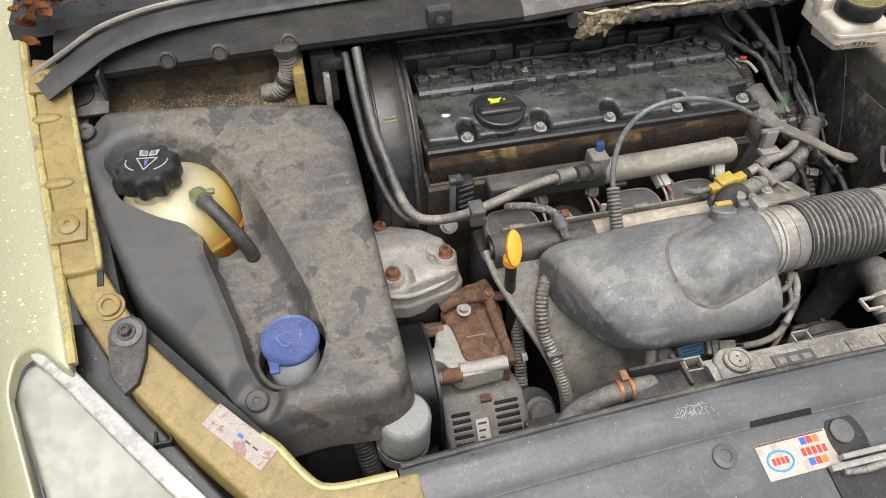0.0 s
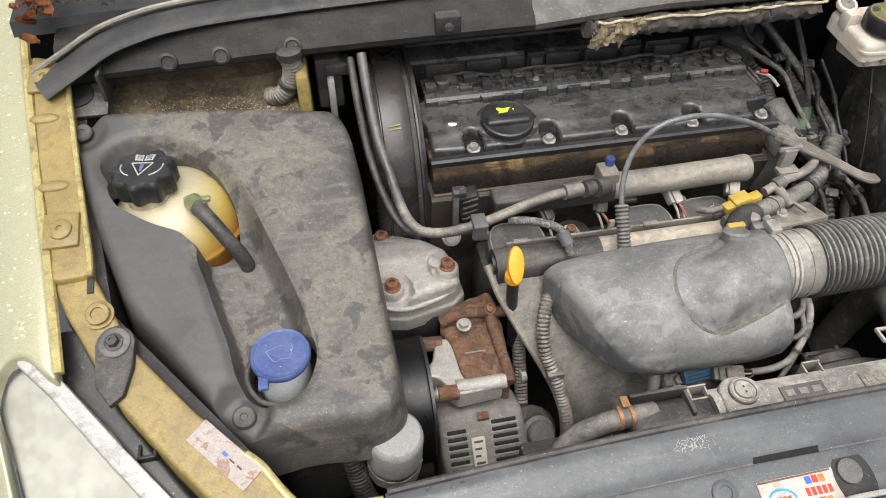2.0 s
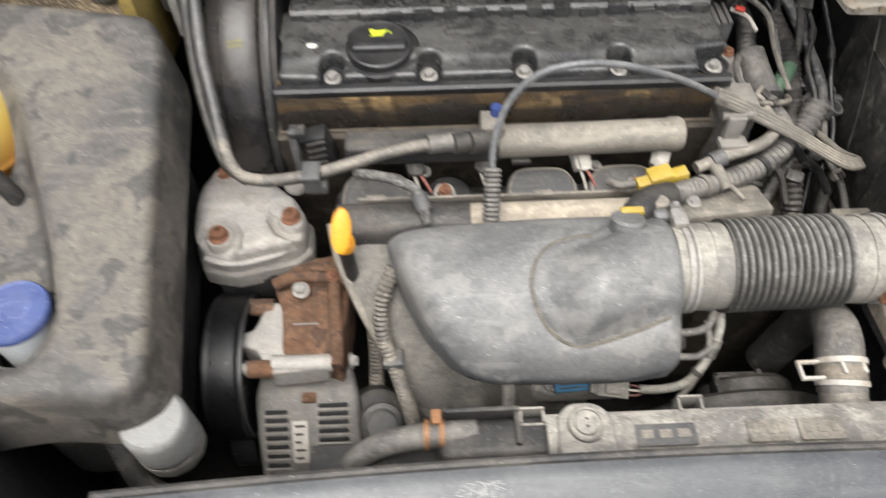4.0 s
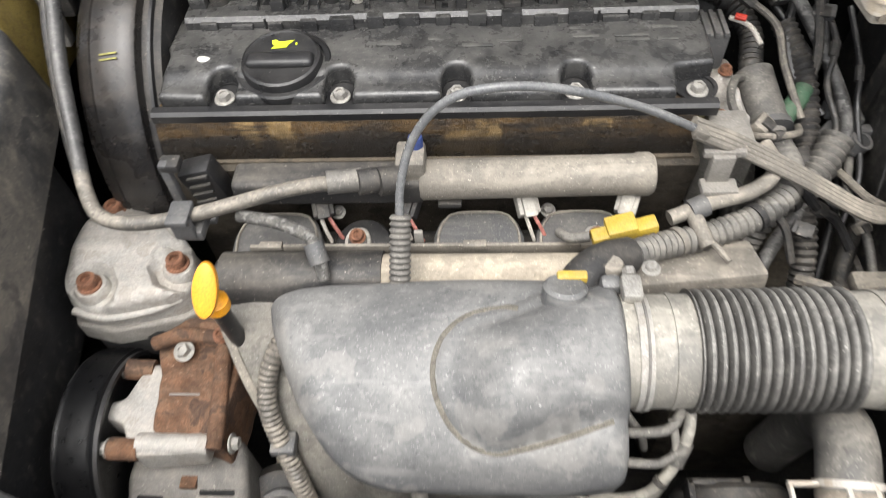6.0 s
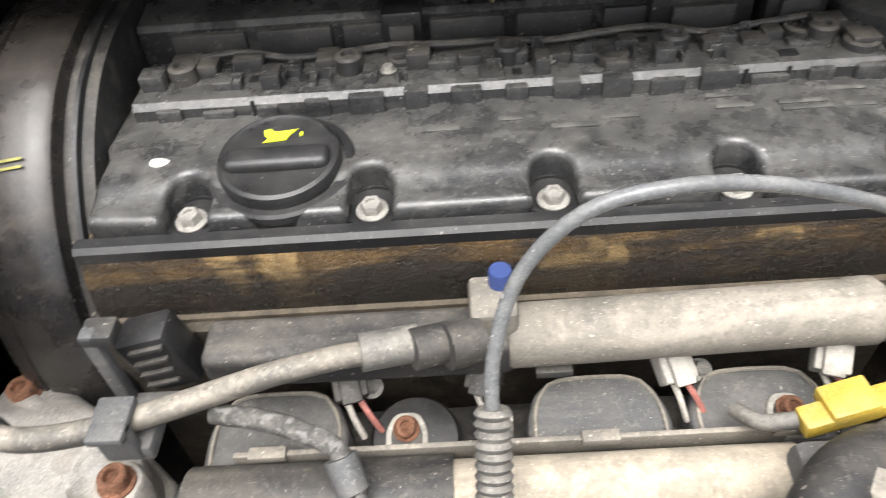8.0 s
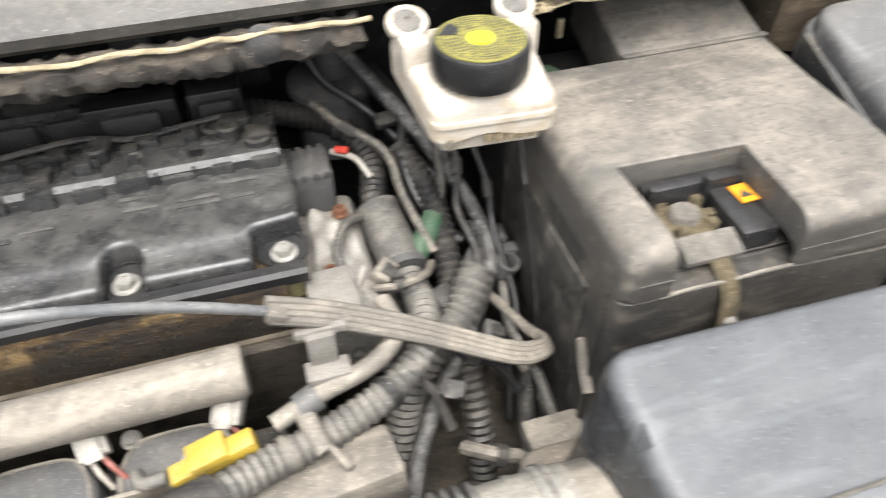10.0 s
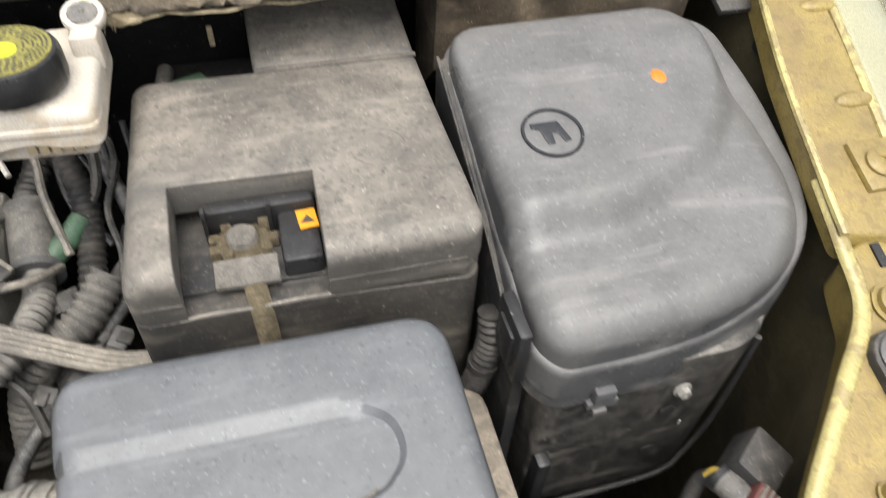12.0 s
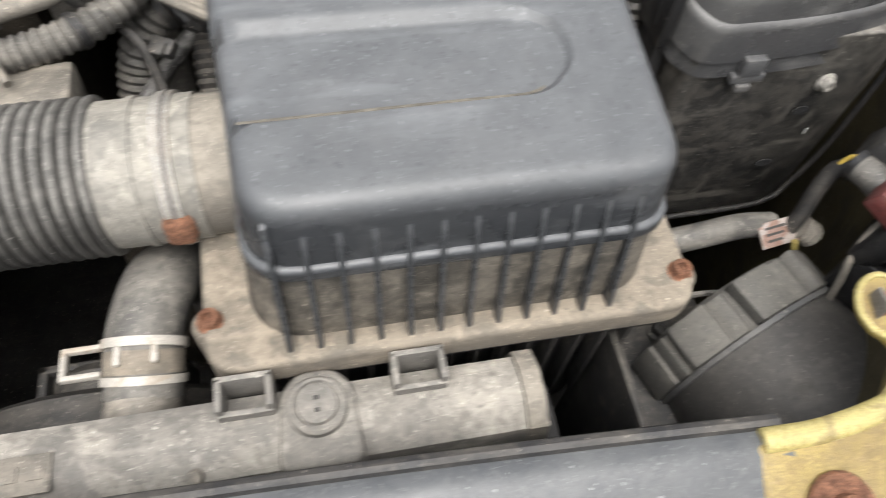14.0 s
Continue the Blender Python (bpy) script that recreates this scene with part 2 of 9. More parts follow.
EMBLEM = mat("glossy_emblem", (0.035, 0.036, 0.038), 0.22, var=0.3, scale=90, bump=0.05)
CAST_MARK = mat("moulded_mark", (0.05, 0.05, 0.048), 0.5, var=0.3, scale=60, dust=0.5, dust_col=(0.2, 0.19, 0.17))
SKIRT = mat("dusty_airbox_skirt", (0.045, 0.042, 0.037), 0.5, var=0.5, scale=40, dust=1.0, dust_col=(0.29, 0.255, 0.205), bump=0.25, even=0.2, side=0.5)
BODY_PAINT = mat("pale_gold_body_paint", (0.39, 0.375, 0.235), 0.2, metal=0.1, var=0.05, scale=12, bump=0.03, coat=0.8)
WHITE_TANK = mat("brake_fluid_tank_plastic", (0.55, 0.50, 0.425), 0.42, var=0.06, scale=25, dust=0.4, dust_col=(0.40, 0.335, 0.245), stain=(0.38, 0.29, 0.18), stain_amt=0.5, stain_scale=45, bump=0.05)
FILTER_WHITE = mat("grimy_white_filter", (0.30, 0.30, 0.29), 0.5, var=0.15, scale=60, stain=(0.18, 0.17, 0.155), stain_amt=0.6, stain_scale=60, dust=0.4, dust_col=(0.30, 0.285, 0.25))
COOLANT_TANK = mat("stained_coolant_tank", (0.50, 0.44, 0.285), 0.3, var=0.1, scale=14, stain=(0.46, 0.39, 0.15), stain_amt=0.5, stain_scale=14, bump=0.05, dust=0.3, dust_col=(0.48, 0.42, 0.29), even=0.5)
COOLANT_LOW = mat("rusty_coolant_tank_base", (0.26, 0.075, 0.018), 0.34, var=0.4, scale=22, bump=0.05)
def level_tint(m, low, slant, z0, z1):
    """Tints a material's lower part; on the translucent coolant tank this is sediment."""
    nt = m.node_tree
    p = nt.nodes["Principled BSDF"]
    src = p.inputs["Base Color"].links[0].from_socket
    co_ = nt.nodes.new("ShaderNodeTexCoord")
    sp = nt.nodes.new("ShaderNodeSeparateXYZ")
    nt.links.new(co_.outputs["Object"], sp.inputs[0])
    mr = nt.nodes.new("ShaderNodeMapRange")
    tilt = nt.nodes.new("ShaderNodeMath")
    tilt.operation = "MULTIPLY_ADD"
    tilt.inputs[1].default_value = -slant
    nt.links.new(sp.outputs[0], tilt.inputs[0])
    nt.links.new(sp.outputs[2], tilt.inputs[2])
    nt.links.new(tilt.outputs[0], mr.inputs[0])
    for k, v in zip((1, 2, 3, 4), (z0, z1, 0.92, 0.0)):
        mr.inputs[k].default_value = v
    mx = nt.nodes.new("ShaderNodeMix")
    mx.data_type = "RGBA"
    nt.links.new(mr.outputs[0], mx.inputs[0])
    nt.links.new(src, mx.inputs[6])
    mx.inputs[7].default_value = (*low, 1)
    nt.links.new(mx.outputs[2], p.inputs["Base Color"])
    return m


def flank_tone(m, way, c, width, col, amount):
    """One side of a slanting line blended to an evener tone over the dust."""
    nt = m.node_tree
    p = nt.nodes["Principled BSDF"]
    src = p.inputs["Base Color"].links[0].from_socket
    co_ = nt.nodes.new("ShaderNodeTexCoord")
    wob = nt.nodes.new("ShaderNodeTexNoise")
    wob.inputs["Scale"].default_value = 30.0
    nt.links.new(co_.outputs["Object"], wob.inputs["Vector"])
    dot = nt.nodes.new("ShaderNodeVectorMath")
    dot.operation = "DOT_PRODUCT"
    nt.links.new(co_.outputs["Object"], dot.inputs[0])
    dot.inputs[1].default_value = way
    add = nt.nodes.new("ShaderNodeMath")
    add.operation = "MULTIPLY_ADD"
    nt.links.new(wob.outputs["Fac"], add.inputs[0])
    add.inputs[1].default_value = width
    nt.links.new(dot.outputs["Value"], add.inputs[2])
    mr = nt.nodes.new("ShaderNodeMapRange")
    nt.links.new(add.outputs[0], mr.inputs[0])
    for k, v in zip((1, 2, 3, 4), (c, c + width, amount, 0.0)):
        mr.inputs[k].default_value = v
    mx = nt.nodes.new("ShaderNodeMix")
    mx.data_type = "RGBA"
    nt.links.new(mr.outputs[0], mx.inputs[0])
    nt.links.new(src, mx.inputs[6])
    mx.inputs[7].default_value = (*col, 1)
    nt.links.new(mx.outputs[2], p.inputs["Base Color"])


def streaked(m, grain, low, high, col, amount):
    """Runs and smears drawn out along one way."""
    nt = m.node_tree
    p = nt.nodes["Principled BSDF"]
    src = p.inputs["Base Color"].links[0].from_socket
    mp = nt.nodes.new("ShaderNodeMapping")
    mp.inputs["Scale"].default_value = grain
    nt.links.new(nt.nodes.new("ShaderNodeTexCoord").outputs["Object"], mp.inputs[0])
    nz = nt.nodes.new("ShaderNodeTexNoise")
    nz.inputs["Scale"].default_value, nz.inputs["Detail"].default_value = 1.0, 6.0
    nt.links.new(mp.outputs[0], nz.inputs["Vector"])
    mr = nt.nodes.new("ShaderNodeMapRange")
    nt.links.new(nz.outputs["Fac"], mr.inputs[0])
    for k, v in zip((1, 2, 3, 4), (low, high, 0.0, amount)):
        mr.inputs[k].default_value = v
    mx = nt.nodes.new("ShaderNodeMix")
    mx.data_type = "RGBA"
    nt.links.new(mr.outputs[0], mx.inputs[0])
    nt.links.new(src, mx.inputs[6])
    mx.inputs[7].default_value = (*col, 1)
    nt.links.new(mx.outputs[2], p.inputs["Base Color"])


streaked(OILY_HEAD, (16, 120, 110), 0.46, 0.56, (0.010, 0.008, 0.006), 0.85)
# fine pale streaks: glints on the wet oil, painted into the colour
streaked(OILY_HEAD, (60, 500, 520), 0.64, 0.69, (0.30, 0.25, 0.19), 0.2)
streaked(BATT_PLASTIC, (14, 24, 24), 0.52, 0.64, (0.085, 0.082, 0.076), 0.5)
streaked(FUSE_BLACK, (90, 60, 40), 0.60, 0.68, (0.14, 0.13, 0.115), 0.3)
# tray's left flank: less dust, plus its slope's shading put into the colour
flank_tone(TRAY_PLASTIC, (0.936, 0.351, 0.0), -0.032, 0.012, (0.060, 0.059, 0.058), 0.8)
# oily skirt: brown above, near black towards its foot
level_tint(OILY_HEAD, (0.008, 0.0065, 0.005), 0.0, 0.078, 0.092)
level_tint(COOLANT_TANK, (0.46, 0.33, 0.06), 0.8, 0.046, 0.088)
level_tint(COOLANT_TANK, (0.30, 0.10, 0.02), 0.55, 0.022, 0.062)
GROOVE_DUST = mat("settled_groove_dust", (0.16, 0.145, 0.118), 0.8, var=0.4, scale=120, bump=0.2)
BELT_BLACK = mat("polished_belt_rubber", (0.006, 0.006, 0.0065), 0.34, var=0.3, scale=60, bump=0.1, spec=0.4)
# near black, standing for the shade inside slots, holes and seams
VOID = mat("black_recess_shade", (0.006, 0.006, 0.006), 0.8, var=0.2, scale=60, bump=0.0)
BLUE_CAP = mat("blue_washer_cap", (0.055, 0.085, 0.24), 0.45, var=0.15, scale=40, dust=0.35, dust_col=(0.2, 0.22, 0.32))
ORANGE = mat("orange_plastic", (0.85, 0.36, 0.02), 0.4, var=0.1, scale=60, bump=0.1)
YELLOW_PLASTIC = mat("yellow_connector", (0.52, 0.36, 0.04), 0.45, var=0.2, scale=60, bump=0.1, dust=0.5, dust_col=(0.36, 0.29, 0.15))
YELLOW_PRINT = mat("yellow_print", (0.27, 0.245, 0.055), 0.55, var=0.3, scale=160, bump=0.0)
LIME_PRINT = mat("lime_print", (0.62, 0.72, 0.03), 0.6, var=0.1, scale=120, bump=0.0)
PALE_PRINT = mat("pale_print", (0.4, 0.4, 0.38), 0.6, var=0.15, scale=120, bump=0.0)
BLUE_PLASTIC = mat("blue_plastic", (0.035, 0.06, 0.19), 0.45, var=0.1, scale=60)
CYAN_LABEL = mat("blue_label", (0.05, 0.2, 0.36), 0.5, var=0.2, scale=60)
PAPER = mat("worn_white_sticker", (0.40, 0.345, 0.31), 0.6, var=0.15, scale=70, stain=(0.22, 0.115, 0.08), stain_amt=0.9, stain_scale=70, bump=0.1)
PAPER_CLEAN = mat("white_sticker", (0.50, 0.465, 0.41), 0.45, var=0.12, scale=60, stain=(0.33, 0.26, 0.18), stain_amt=0.6, stain_scale=45, bump=0.1)
RED_PRINT = mat("red_print", (0.55, 0.05, 0.03), 0.5, var=0.1, scale=60, bump=0.0)
BLUE_PRINT = mat("blue_print", (0.04, 0.12, 0.45), 0.5, var=0.1, scale=60, bump=0.0)
SKY_PRINT = mat("sky_blue_print", (0.06, 0.35, 0.6), 0.5, var=0.1, scale=60, bump=0.0)
ORANGE_PRINT = mat("orange_print", (0.75, 0.2, 0.02), 0.5, var=0.1, scale=60, bump=0.0)
DARK_PRINT = mat("dark_print", (0.06, 0.055, 0.05), 0.6, var=0.2, scale=60, bump=0.0)
FELT_BROWN = mat("frayed_brown_felt", (0.10, 0.082, 0.06), 0.95, var=0.6, scale=70, bump=1.0, dust=0.6, dust_col=(0.24, 0.19, 0.13), stain=(0.03, 0.026, 0.022), stain_amt=0.8, stain_scale=40)
FELT = mat("torn_felt", (0.05, 0.045, 0.04), 0.95, var=0.5, scale=60, bump=1.0, dust=0.35, dust_col=(0.26, 0.21, 0.15))
WOOL = mat("rock_wool", (0.58, 0.48, 0.31), 0.95, var=0.4, scale=110, bump=1.0, stain=(0.22, 0.17, 0.11), stain_amt=0.4, stain_scale=90)
BULKHEAD = mat("gritty_bulkhead", (0.085, 0.065, 0.042), 0.9, var=0.5, scale=40, bump=1.0, dust=0.8, dust_col=(0.27, 0.205, 0.13), stain=(0.05, 0.04, 0.03), stain_amt=0.6, stain_scale=20)
# bay metal; also colours small flat pieces as shaded openings
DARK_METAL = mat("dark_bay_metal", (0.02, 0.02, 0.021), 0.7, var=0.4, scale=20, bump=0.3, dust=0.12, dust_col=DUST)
BLUED_STEEL = mat("grey_alternator_steel", (0.2, 0.19, 0.175), 0.6, metal=0.35, var=0.25, scale=60, bump=0.4, dust=0.45, dust_col=(0.33, 0.3, 0.26))
COPPER = mat("copper_clip", (0.5, 0.26, 0.13), 0.5, metal=0.7, var=0.3, scale=120, bump=0.4)
GREEN_PLASTIC = mat("green_connector", (0.06, 0.14, 0.08), 0.5, var=0.3, scale=80, dust=0.3, dust_col=DUST)
RED_PLASTIC = mat("faded_red_connector", (0.16, 0.04, 0.035), 0.6, var=0.3, scale=80, dust=0.8, dust_col=(0.17, 0.12, 0.10))
LEAF_BROWN = mat("dead_leaf", (0.35, 0.13, 0.045), 0.85, var=0.5, scale=90, bump=0.4)
TWIG = mat("dry_twig", (0.07, 0.04, 0.025), 0.9, var=0.5, scale=90, bump=0.4)
CHROME = mat("cream_lamp_housing", (0.335, 0.328, 0.28), 0.45, metal=0.0, var=0.03, scale=6, bump=0.0, fine=60.0)
LEAD = mat("lead_terminal", (0.3, 0.28, 0.25), 0.55, metal=0.6, var=0.35, scale=120, bump=0.6, dust=0.3, dust_col=(0.38, 0.33, 0.26))

GLASS = bpy.data.materials.new("lamp_lens")
GLASS.use_nodes = True
_p = GLASS.node_tree.nodes["Principled BSDF"]
_p.inputs["Base Color"].default_value = (0.97, 0.98, 0.97, 1)
_p.inputs["Roughness"].default_value = 0.06
_p.inputs["Transmission Weight"].default_value = 1.0
_p.inputs["IOR"].default_value = 1.18

WATER = bpy.data.materials.new("water_drop")
WATER.use_nodes = True
_p = WATER.node_tree.nodes["Principled BSDF"]
_p.inputs["Base Color"].default_value = (0.6, 0.57, 0.36, 1)
_p.inputs["Roughness"].default_value = 0.04
_p.inputs["Coat Weight"].default_value = 1.0

# ---- building tools ----
from mathutils import geometry

ORIGIN = {}


def thing(name, label, category, at=(0, 0, 0), group="", kind=""):
    ob = new(name)
    ob.empty_display_size = 0.02
    ob.location = at
    ORIGIN[ob] = Vector(at)
    return tagged(ob, label, category, group, kind)


def finish(mesh, material, smooth=True, angle=38):
    if material:
        mesh.materials.append(material)
    if smooth:
        mesh.polygons.foreach_set("use_smooth", [True] * len(mesh.polygons))
        mesh.set_sharp_from_angle(angle=radians(angle))
    mesh.update()
    return mesh


def part(name, bm, material, parent=None, label="", smooth=True, angle=38):
    """Links a bmesh, built in the place's own coordinates, as one mesh under a thing or a part."""
    mesh = bpy.data.meshes.new(name)
    at = ORIGIN[parent] if parent else Vector()
    bmesh.ops.translate(bm, verts=bm.verts, vec=-at)
    bmesh.ops.recalc_face_normals(bm, faces=bm.faces)
    bm.to_mesh(mesh)
    bm.free()
    finish(mesh, material, smooth, angle)
    ob = new(name, mesh)
    ob.parent = parent
    ORIGIN[ob] = at
    return tagged(ob, label)


def placed(name, mesh, m, parent, label=""):
    """One more object on a shared mesh, at the pose m in the place."""
    ob = new(name, mesh)
    ob.parent = parent
    at = ORIGIN[parent]
    ob.matrix_basis = Matrix.Translation(-at) @ m
    ORIGIN[ob] = at
    return tagged(ob, label)


def shared(name, bm, material, angle=38):
    mesh = bpy.data.meshes.new(name)
    bmesh.ops.recalc_face_normals(bm, faces=bm.faces)
    bm.to_mesh(mesh)
    bm.free()
    return finish(mesh, material, True, angle)


def aim(axis):
    """The turn that takes z to the given axis."""
    return Vector(axis).normalized().to_track_quat("Z", "Y").to_matrix().to_4x4()


def joined(*bms):
    out = bms[0]
    for b in bms[1:]:
        tmp = bpy.data.meshes.new("tmp")
        b.to_mesh(tmp)
        b.free()
        out.from_mesh(tmp)
        bpy.data.meshes.remove(tmp)
    return out


def moved(bm, m):
    bmesh.ops.transform(bm, matrix=m, verts=bm.verts)
    return bm


def box(x0, x1, y0, y1, z0, z1, bev=0.002, seg=2):
    bm = bmesh.new()
    bmesh.ops.create_cube(bm, size=1)
    bmesh.ops.transform(bm, matrix=Matrix.Translation(((x0 + x1) / 2, (y0 + y1) / 2, (z0 + z1) / 2)) @ Matrix.Diagonal((abs(x1 - x0), abs(y1 - y0), abs(z1 - z0), 1)), verts=bm.verts)
    if bev:
        bmesh.ops.bevel(bm, geom=list(bm.edges), offset=bev, segments=seg, profile=0.5, affect="EDGES", clamp_overlap=True)
    return bm


def lathe(profile, m=Matrix(), seg=28, lobes=0, amp=0.0, flat=(1.0, 1.0)):
    """A turned form: rows of (radius, height) round the z of m; lobes make a fluted grip."""
    bm = bmesh.new()
    rings = []
    for r, h in profile:
        if r < 1e-6:
            rings.append([bm.verts.new((0, 0, h))])
            continue
        ring = []
        for i in range(seg):
            a = 2 * math.pi * i / seg
            k = r * (1 + amp * math.cos(lobes * a)) if lobes else r
            ring.append(bm.verts.new((k * math.cos(a) * flat[0], k * math.sin(a) * flat[1], h)))
        rings.append(ring)
    for a, b in zip(rings, rings[1:]):
        for i in range(seg):
            j = (i + 1) % seg
            if len(a) == 1 and len(b) > 1:
                bm.faces.new((a[0], b[i], b[j]))
            elif len(b) == 1 and len(a) > 1:
                bm.faces.new((a[i], a[j], b[0]))
            elif len(a) > 1:
                bm.faces.new((a[i], a[j], b[j], b[i]))
    for ring in (rings[0], rings[-1]):
        if len(ring) > 1:
            bm.faces.new(ring)
    return moved(bm, m)


def spline(pts, step):
    """A smooth line through the given points, in even short steps."""
    P = [Vector(p) for p in pts]
    P = [2 * P[0] - P[1]] + P + [2 * P[-1] - P[-2]]
    out = []
    for i in range(1, len(P) - 2):
        a, b, c, d = P[i - 1:i + 3]
        n = max(2, int((c - b).length / step))
        for k in range(n):
            t = k / n
            out.append(0.5 * (2 * b + (c - a) * t + (2 * a - 5 * b + 4 * c - d) * t * t + (3 * b - a - 3 * c + d) * t ** 3))
    return out + [P[-2]]


def tube(pts, r, seg=12, step=0.006, pitch=0.0, amp=0.0, flat=1.0, ends=None, up=(0, 0, 1), wave=(1, 0.2, -1, 0.2)):
    """A hose or cable along a smooth line; pitch and amp make a corrugated one, flat a strap."""
    line = spline(pts, step if not pitch else pitch / len(wave))
    bm = bmesh.new()
    rings = []
    side = None
    for i, p in enumerate(line):
        d = (line[min(i + 1, len(line) - 1)] - line[max(i - 1, 0)]).normalized()
        if side is None:
            ref = Vector(up) if abs(d.dot(Vector(up))) < 0.95 else Vector((0, 1, 0))
            side = d.cross(ref).normalized()
        side = (side - d * side.dot(d)).normalized()
        other = d.cross(side)
        k = r
        if ends:
            k = r + (ends - r) * (i / (len(line) - 1))
        if pitch:
            k *= 1 + amp * wave[i % len(wave)]
        rings.append([bm.verts.new(p + side * k * math.cos(2 * math.pi * j / seg) + other * k * flat * math.sin(2 * math.pi * j / seg)) for j in range(seg)])
    for a, b in zip(rings, rings[1:]):
        for i in range(seg):
            j = (i + 1) % seg
            bm.faces.new((a[i], a[j], b[j], b[i]))
    bm.faces.new(rings[0])
    bm.faces.new(rings[-1])
    return bm


def rounded(poly, r, n=5):
    """A closed outline with its corners rounded by r."""
    out = []
    P = [Vector((*p, 0)) for p in poly]
    for i, p in enumerate(P):
        a, b = P[i - 1] - p, P[(i + 1) % len(P)] - p
        k = min(r, a.length * 0.45, b.length * 0.45)
        s, e = p + a.normalized() * k, p + b.normalized() * k
        for j in range(n + 1):
            t = j / n
            q = (1 - t) ** 2 * s + 2 * t * (1 - t) * p + t * t * e
            out.append((q.x, q.y))
    return out


def evenly(poly, step):
    out = []
    for i, p in enumerate(poly):
        q = poly[(i + 1) % len(poly)]
        n = max(1, int(math.hypot(q[0] - p[0], q[1] - p[1]) / step))
        out += [(p[0] + (q[0] - p[0]) * k / n, p[1] + (q[1] - p[1]) * k / n) for k in range(n)]
    return out


def signed(pts, poly):
    """Distance of points from an outline, positive inside."""
    pts = np.asarray(pts, float)
    a = np.asarray(poly, float)
    b = np.roll(a, -1, 0)
    ab = b - a
    ap = pts[:, None, :] - a[None]
    t = np.clip((ap * ab).sum(2) / np.maximum((ab * ab).sum(1), 1e-12), 0, 1)
    d = np.sqrt((((ap - t[..., None] * ab) ** 2).sum(2)).min(1))
    x, y = pts[:, 0][:, None], pts[:, 1][:, None]
    cross = ((a[:, 1] > y) != (b[:, 1] > y)) & (x < (b[:, 0] - a[:, 0]) * (y - a[:, 1]) / np.where(b[:, 1] == a[:, 1], 1e-12, b[:, 1] - a[:, 1]) + a[:, 0])
    return np.where(cross.sum(1) % 2 == 1, d, -d)


def smooth(v, w):
    t = np.clip(np.asarray(v) / w, 0, 1)
    return t * t * (3 - 2 * t)


def shell(outline, zf, r=0.006, wall=0.03, step=0.01, holes=(), hole_wall=0.02, flare=0.0, bottom=None, seams=()):
    """A moulded lid: an outline with a top surface zf(points), a rounded rim of radius r, walls that drop by wall (or to bottom), and holes with walls."""
    outline = evenly(outline, step * 0.8)
    if geometry.area_tri(Vector((0, 0)), Vector((1, 0)), Vector((0, 1))) and sum(p[0] * q[1] - q[0] * p[1] for p, q in zip(outline, outline[1:] + outline[:1])) < 0:
        outline.reverse()
    holes = [evenly(h, step * 0.8) for h in holes]
    A = np.array(outline)
    tang = np.roll(A, -1, 0) - np.roll(A, 1, 0)
    nrm = np.stack([-tang[:, 1], tang[:, 0]], 1)
    nrm /= np.linalg.norm(nrm, axis=1)[:, None]
    pts, edges = [tuple(p) for p in A], [(i, (i + 1) % len(A)) for i in range(len(A))]
    for h in holes:
        k = len(pts)
        pts += [tuple(p) for p in h]
        edges += [(k + i, k + (i + 1) % len(h)) for i in range(len(h))]
    folds = []
    for f in seams:
        f = evenly(f, step * 0.8)
        sound = signed(f, outline) > r + step * 0.4
        for h in holes:
            sound &= signed(f, h) < -step * 0.4
        at = {}
        for i in range(len(f)):
            if sound[i]:
                at[i] = len(pts)
                pts.append(tuple(f[i]))
        edges += [(at[i], at[(i + 1) % len(f)]) for i in at if (i + 1) % len(f) in at]
        folds.append(f)
    rim = []
    for o in (0.12, 0.35, 0.65, 1.0):
        rim += [tuple(p) for p in A + nrm * r * o]
    lo, hi = A.min(0), A.max(0)
    rim += [(x + (step * 0.5 if j % 2 else 0), y) for j, y in enumerate(np.arange(lo[1], hi[1], step * 0.87)) for x in np.arange(lo[0], hi[0], step)]
    rim = np.array(rim)
    d = signed(rim, outline)
    keep = d > 0.1 * r
    near = np.zeros(len(rim), bool)
    near[:4 * len(A)] = True
    keep &= near | (d > r + step * 0.35)
    for h in holes:
        keep &= signed(rim, h) < -step * 0.3
    for f in folds:
        keep &= np.abs(signed(rim, f)) > step * 0.4
    pts += [tuple(p) for p in rim[keep]]
    co, _, faces, orig, _, _ = geometry.delaunay_2d_cdt([Vector(p) for p in pts], edges, [], 0, 1e-6)
    C = np.array([tuple(c) for c in co])
    F = np.array([tuple(f) for f in faces])
    mid = C[F].mean(1)
    ok = signed(mid, outline) > 0
    for h in holes:
        ok &= signed(mid, h) < 0
    dist = signed(C, outline)
    fall = np.clip(1 - np.maximum(dist, 0) / r, 0, 1)
    Z = np.asarray(zf(C)) - r * (1 - np.sqrt(1 - fall ** 2))
    bm = bmesh.new()
    V = [bm.verts.new((x, y, z)) for (x, y), z in zip(C, Z)]
    for f in F[ok]:
        try:
            bm.faces.new([V[i] for i in f])
        except ValueError:
            pass
    back = {}
    for i, o in enumerate(orig):
        for k in o:
            back[k] = i

    def drop(first, n, amount, spread):
        prev = [V[back[first + i]] for i in range(n)]
        low = []
        for i, v in enumerate(prev):
            off = Vector((*(-nrm[i] * spread), 0)) if spread else Vector()
            low.append(bm.verts.new((v.co.x + off.x, v.co.y + off.y, bottom if (bottom is not None and first == 0) else v.co.z - amount)))
        for i in range(n):
            j = (i + 1) % n
            if prev[i] is not prev[j]:
                try:
                    bm.faces.new((prev[i], prev[j], low[j], low[i]))
                except ValueError:
                    pass
        return low
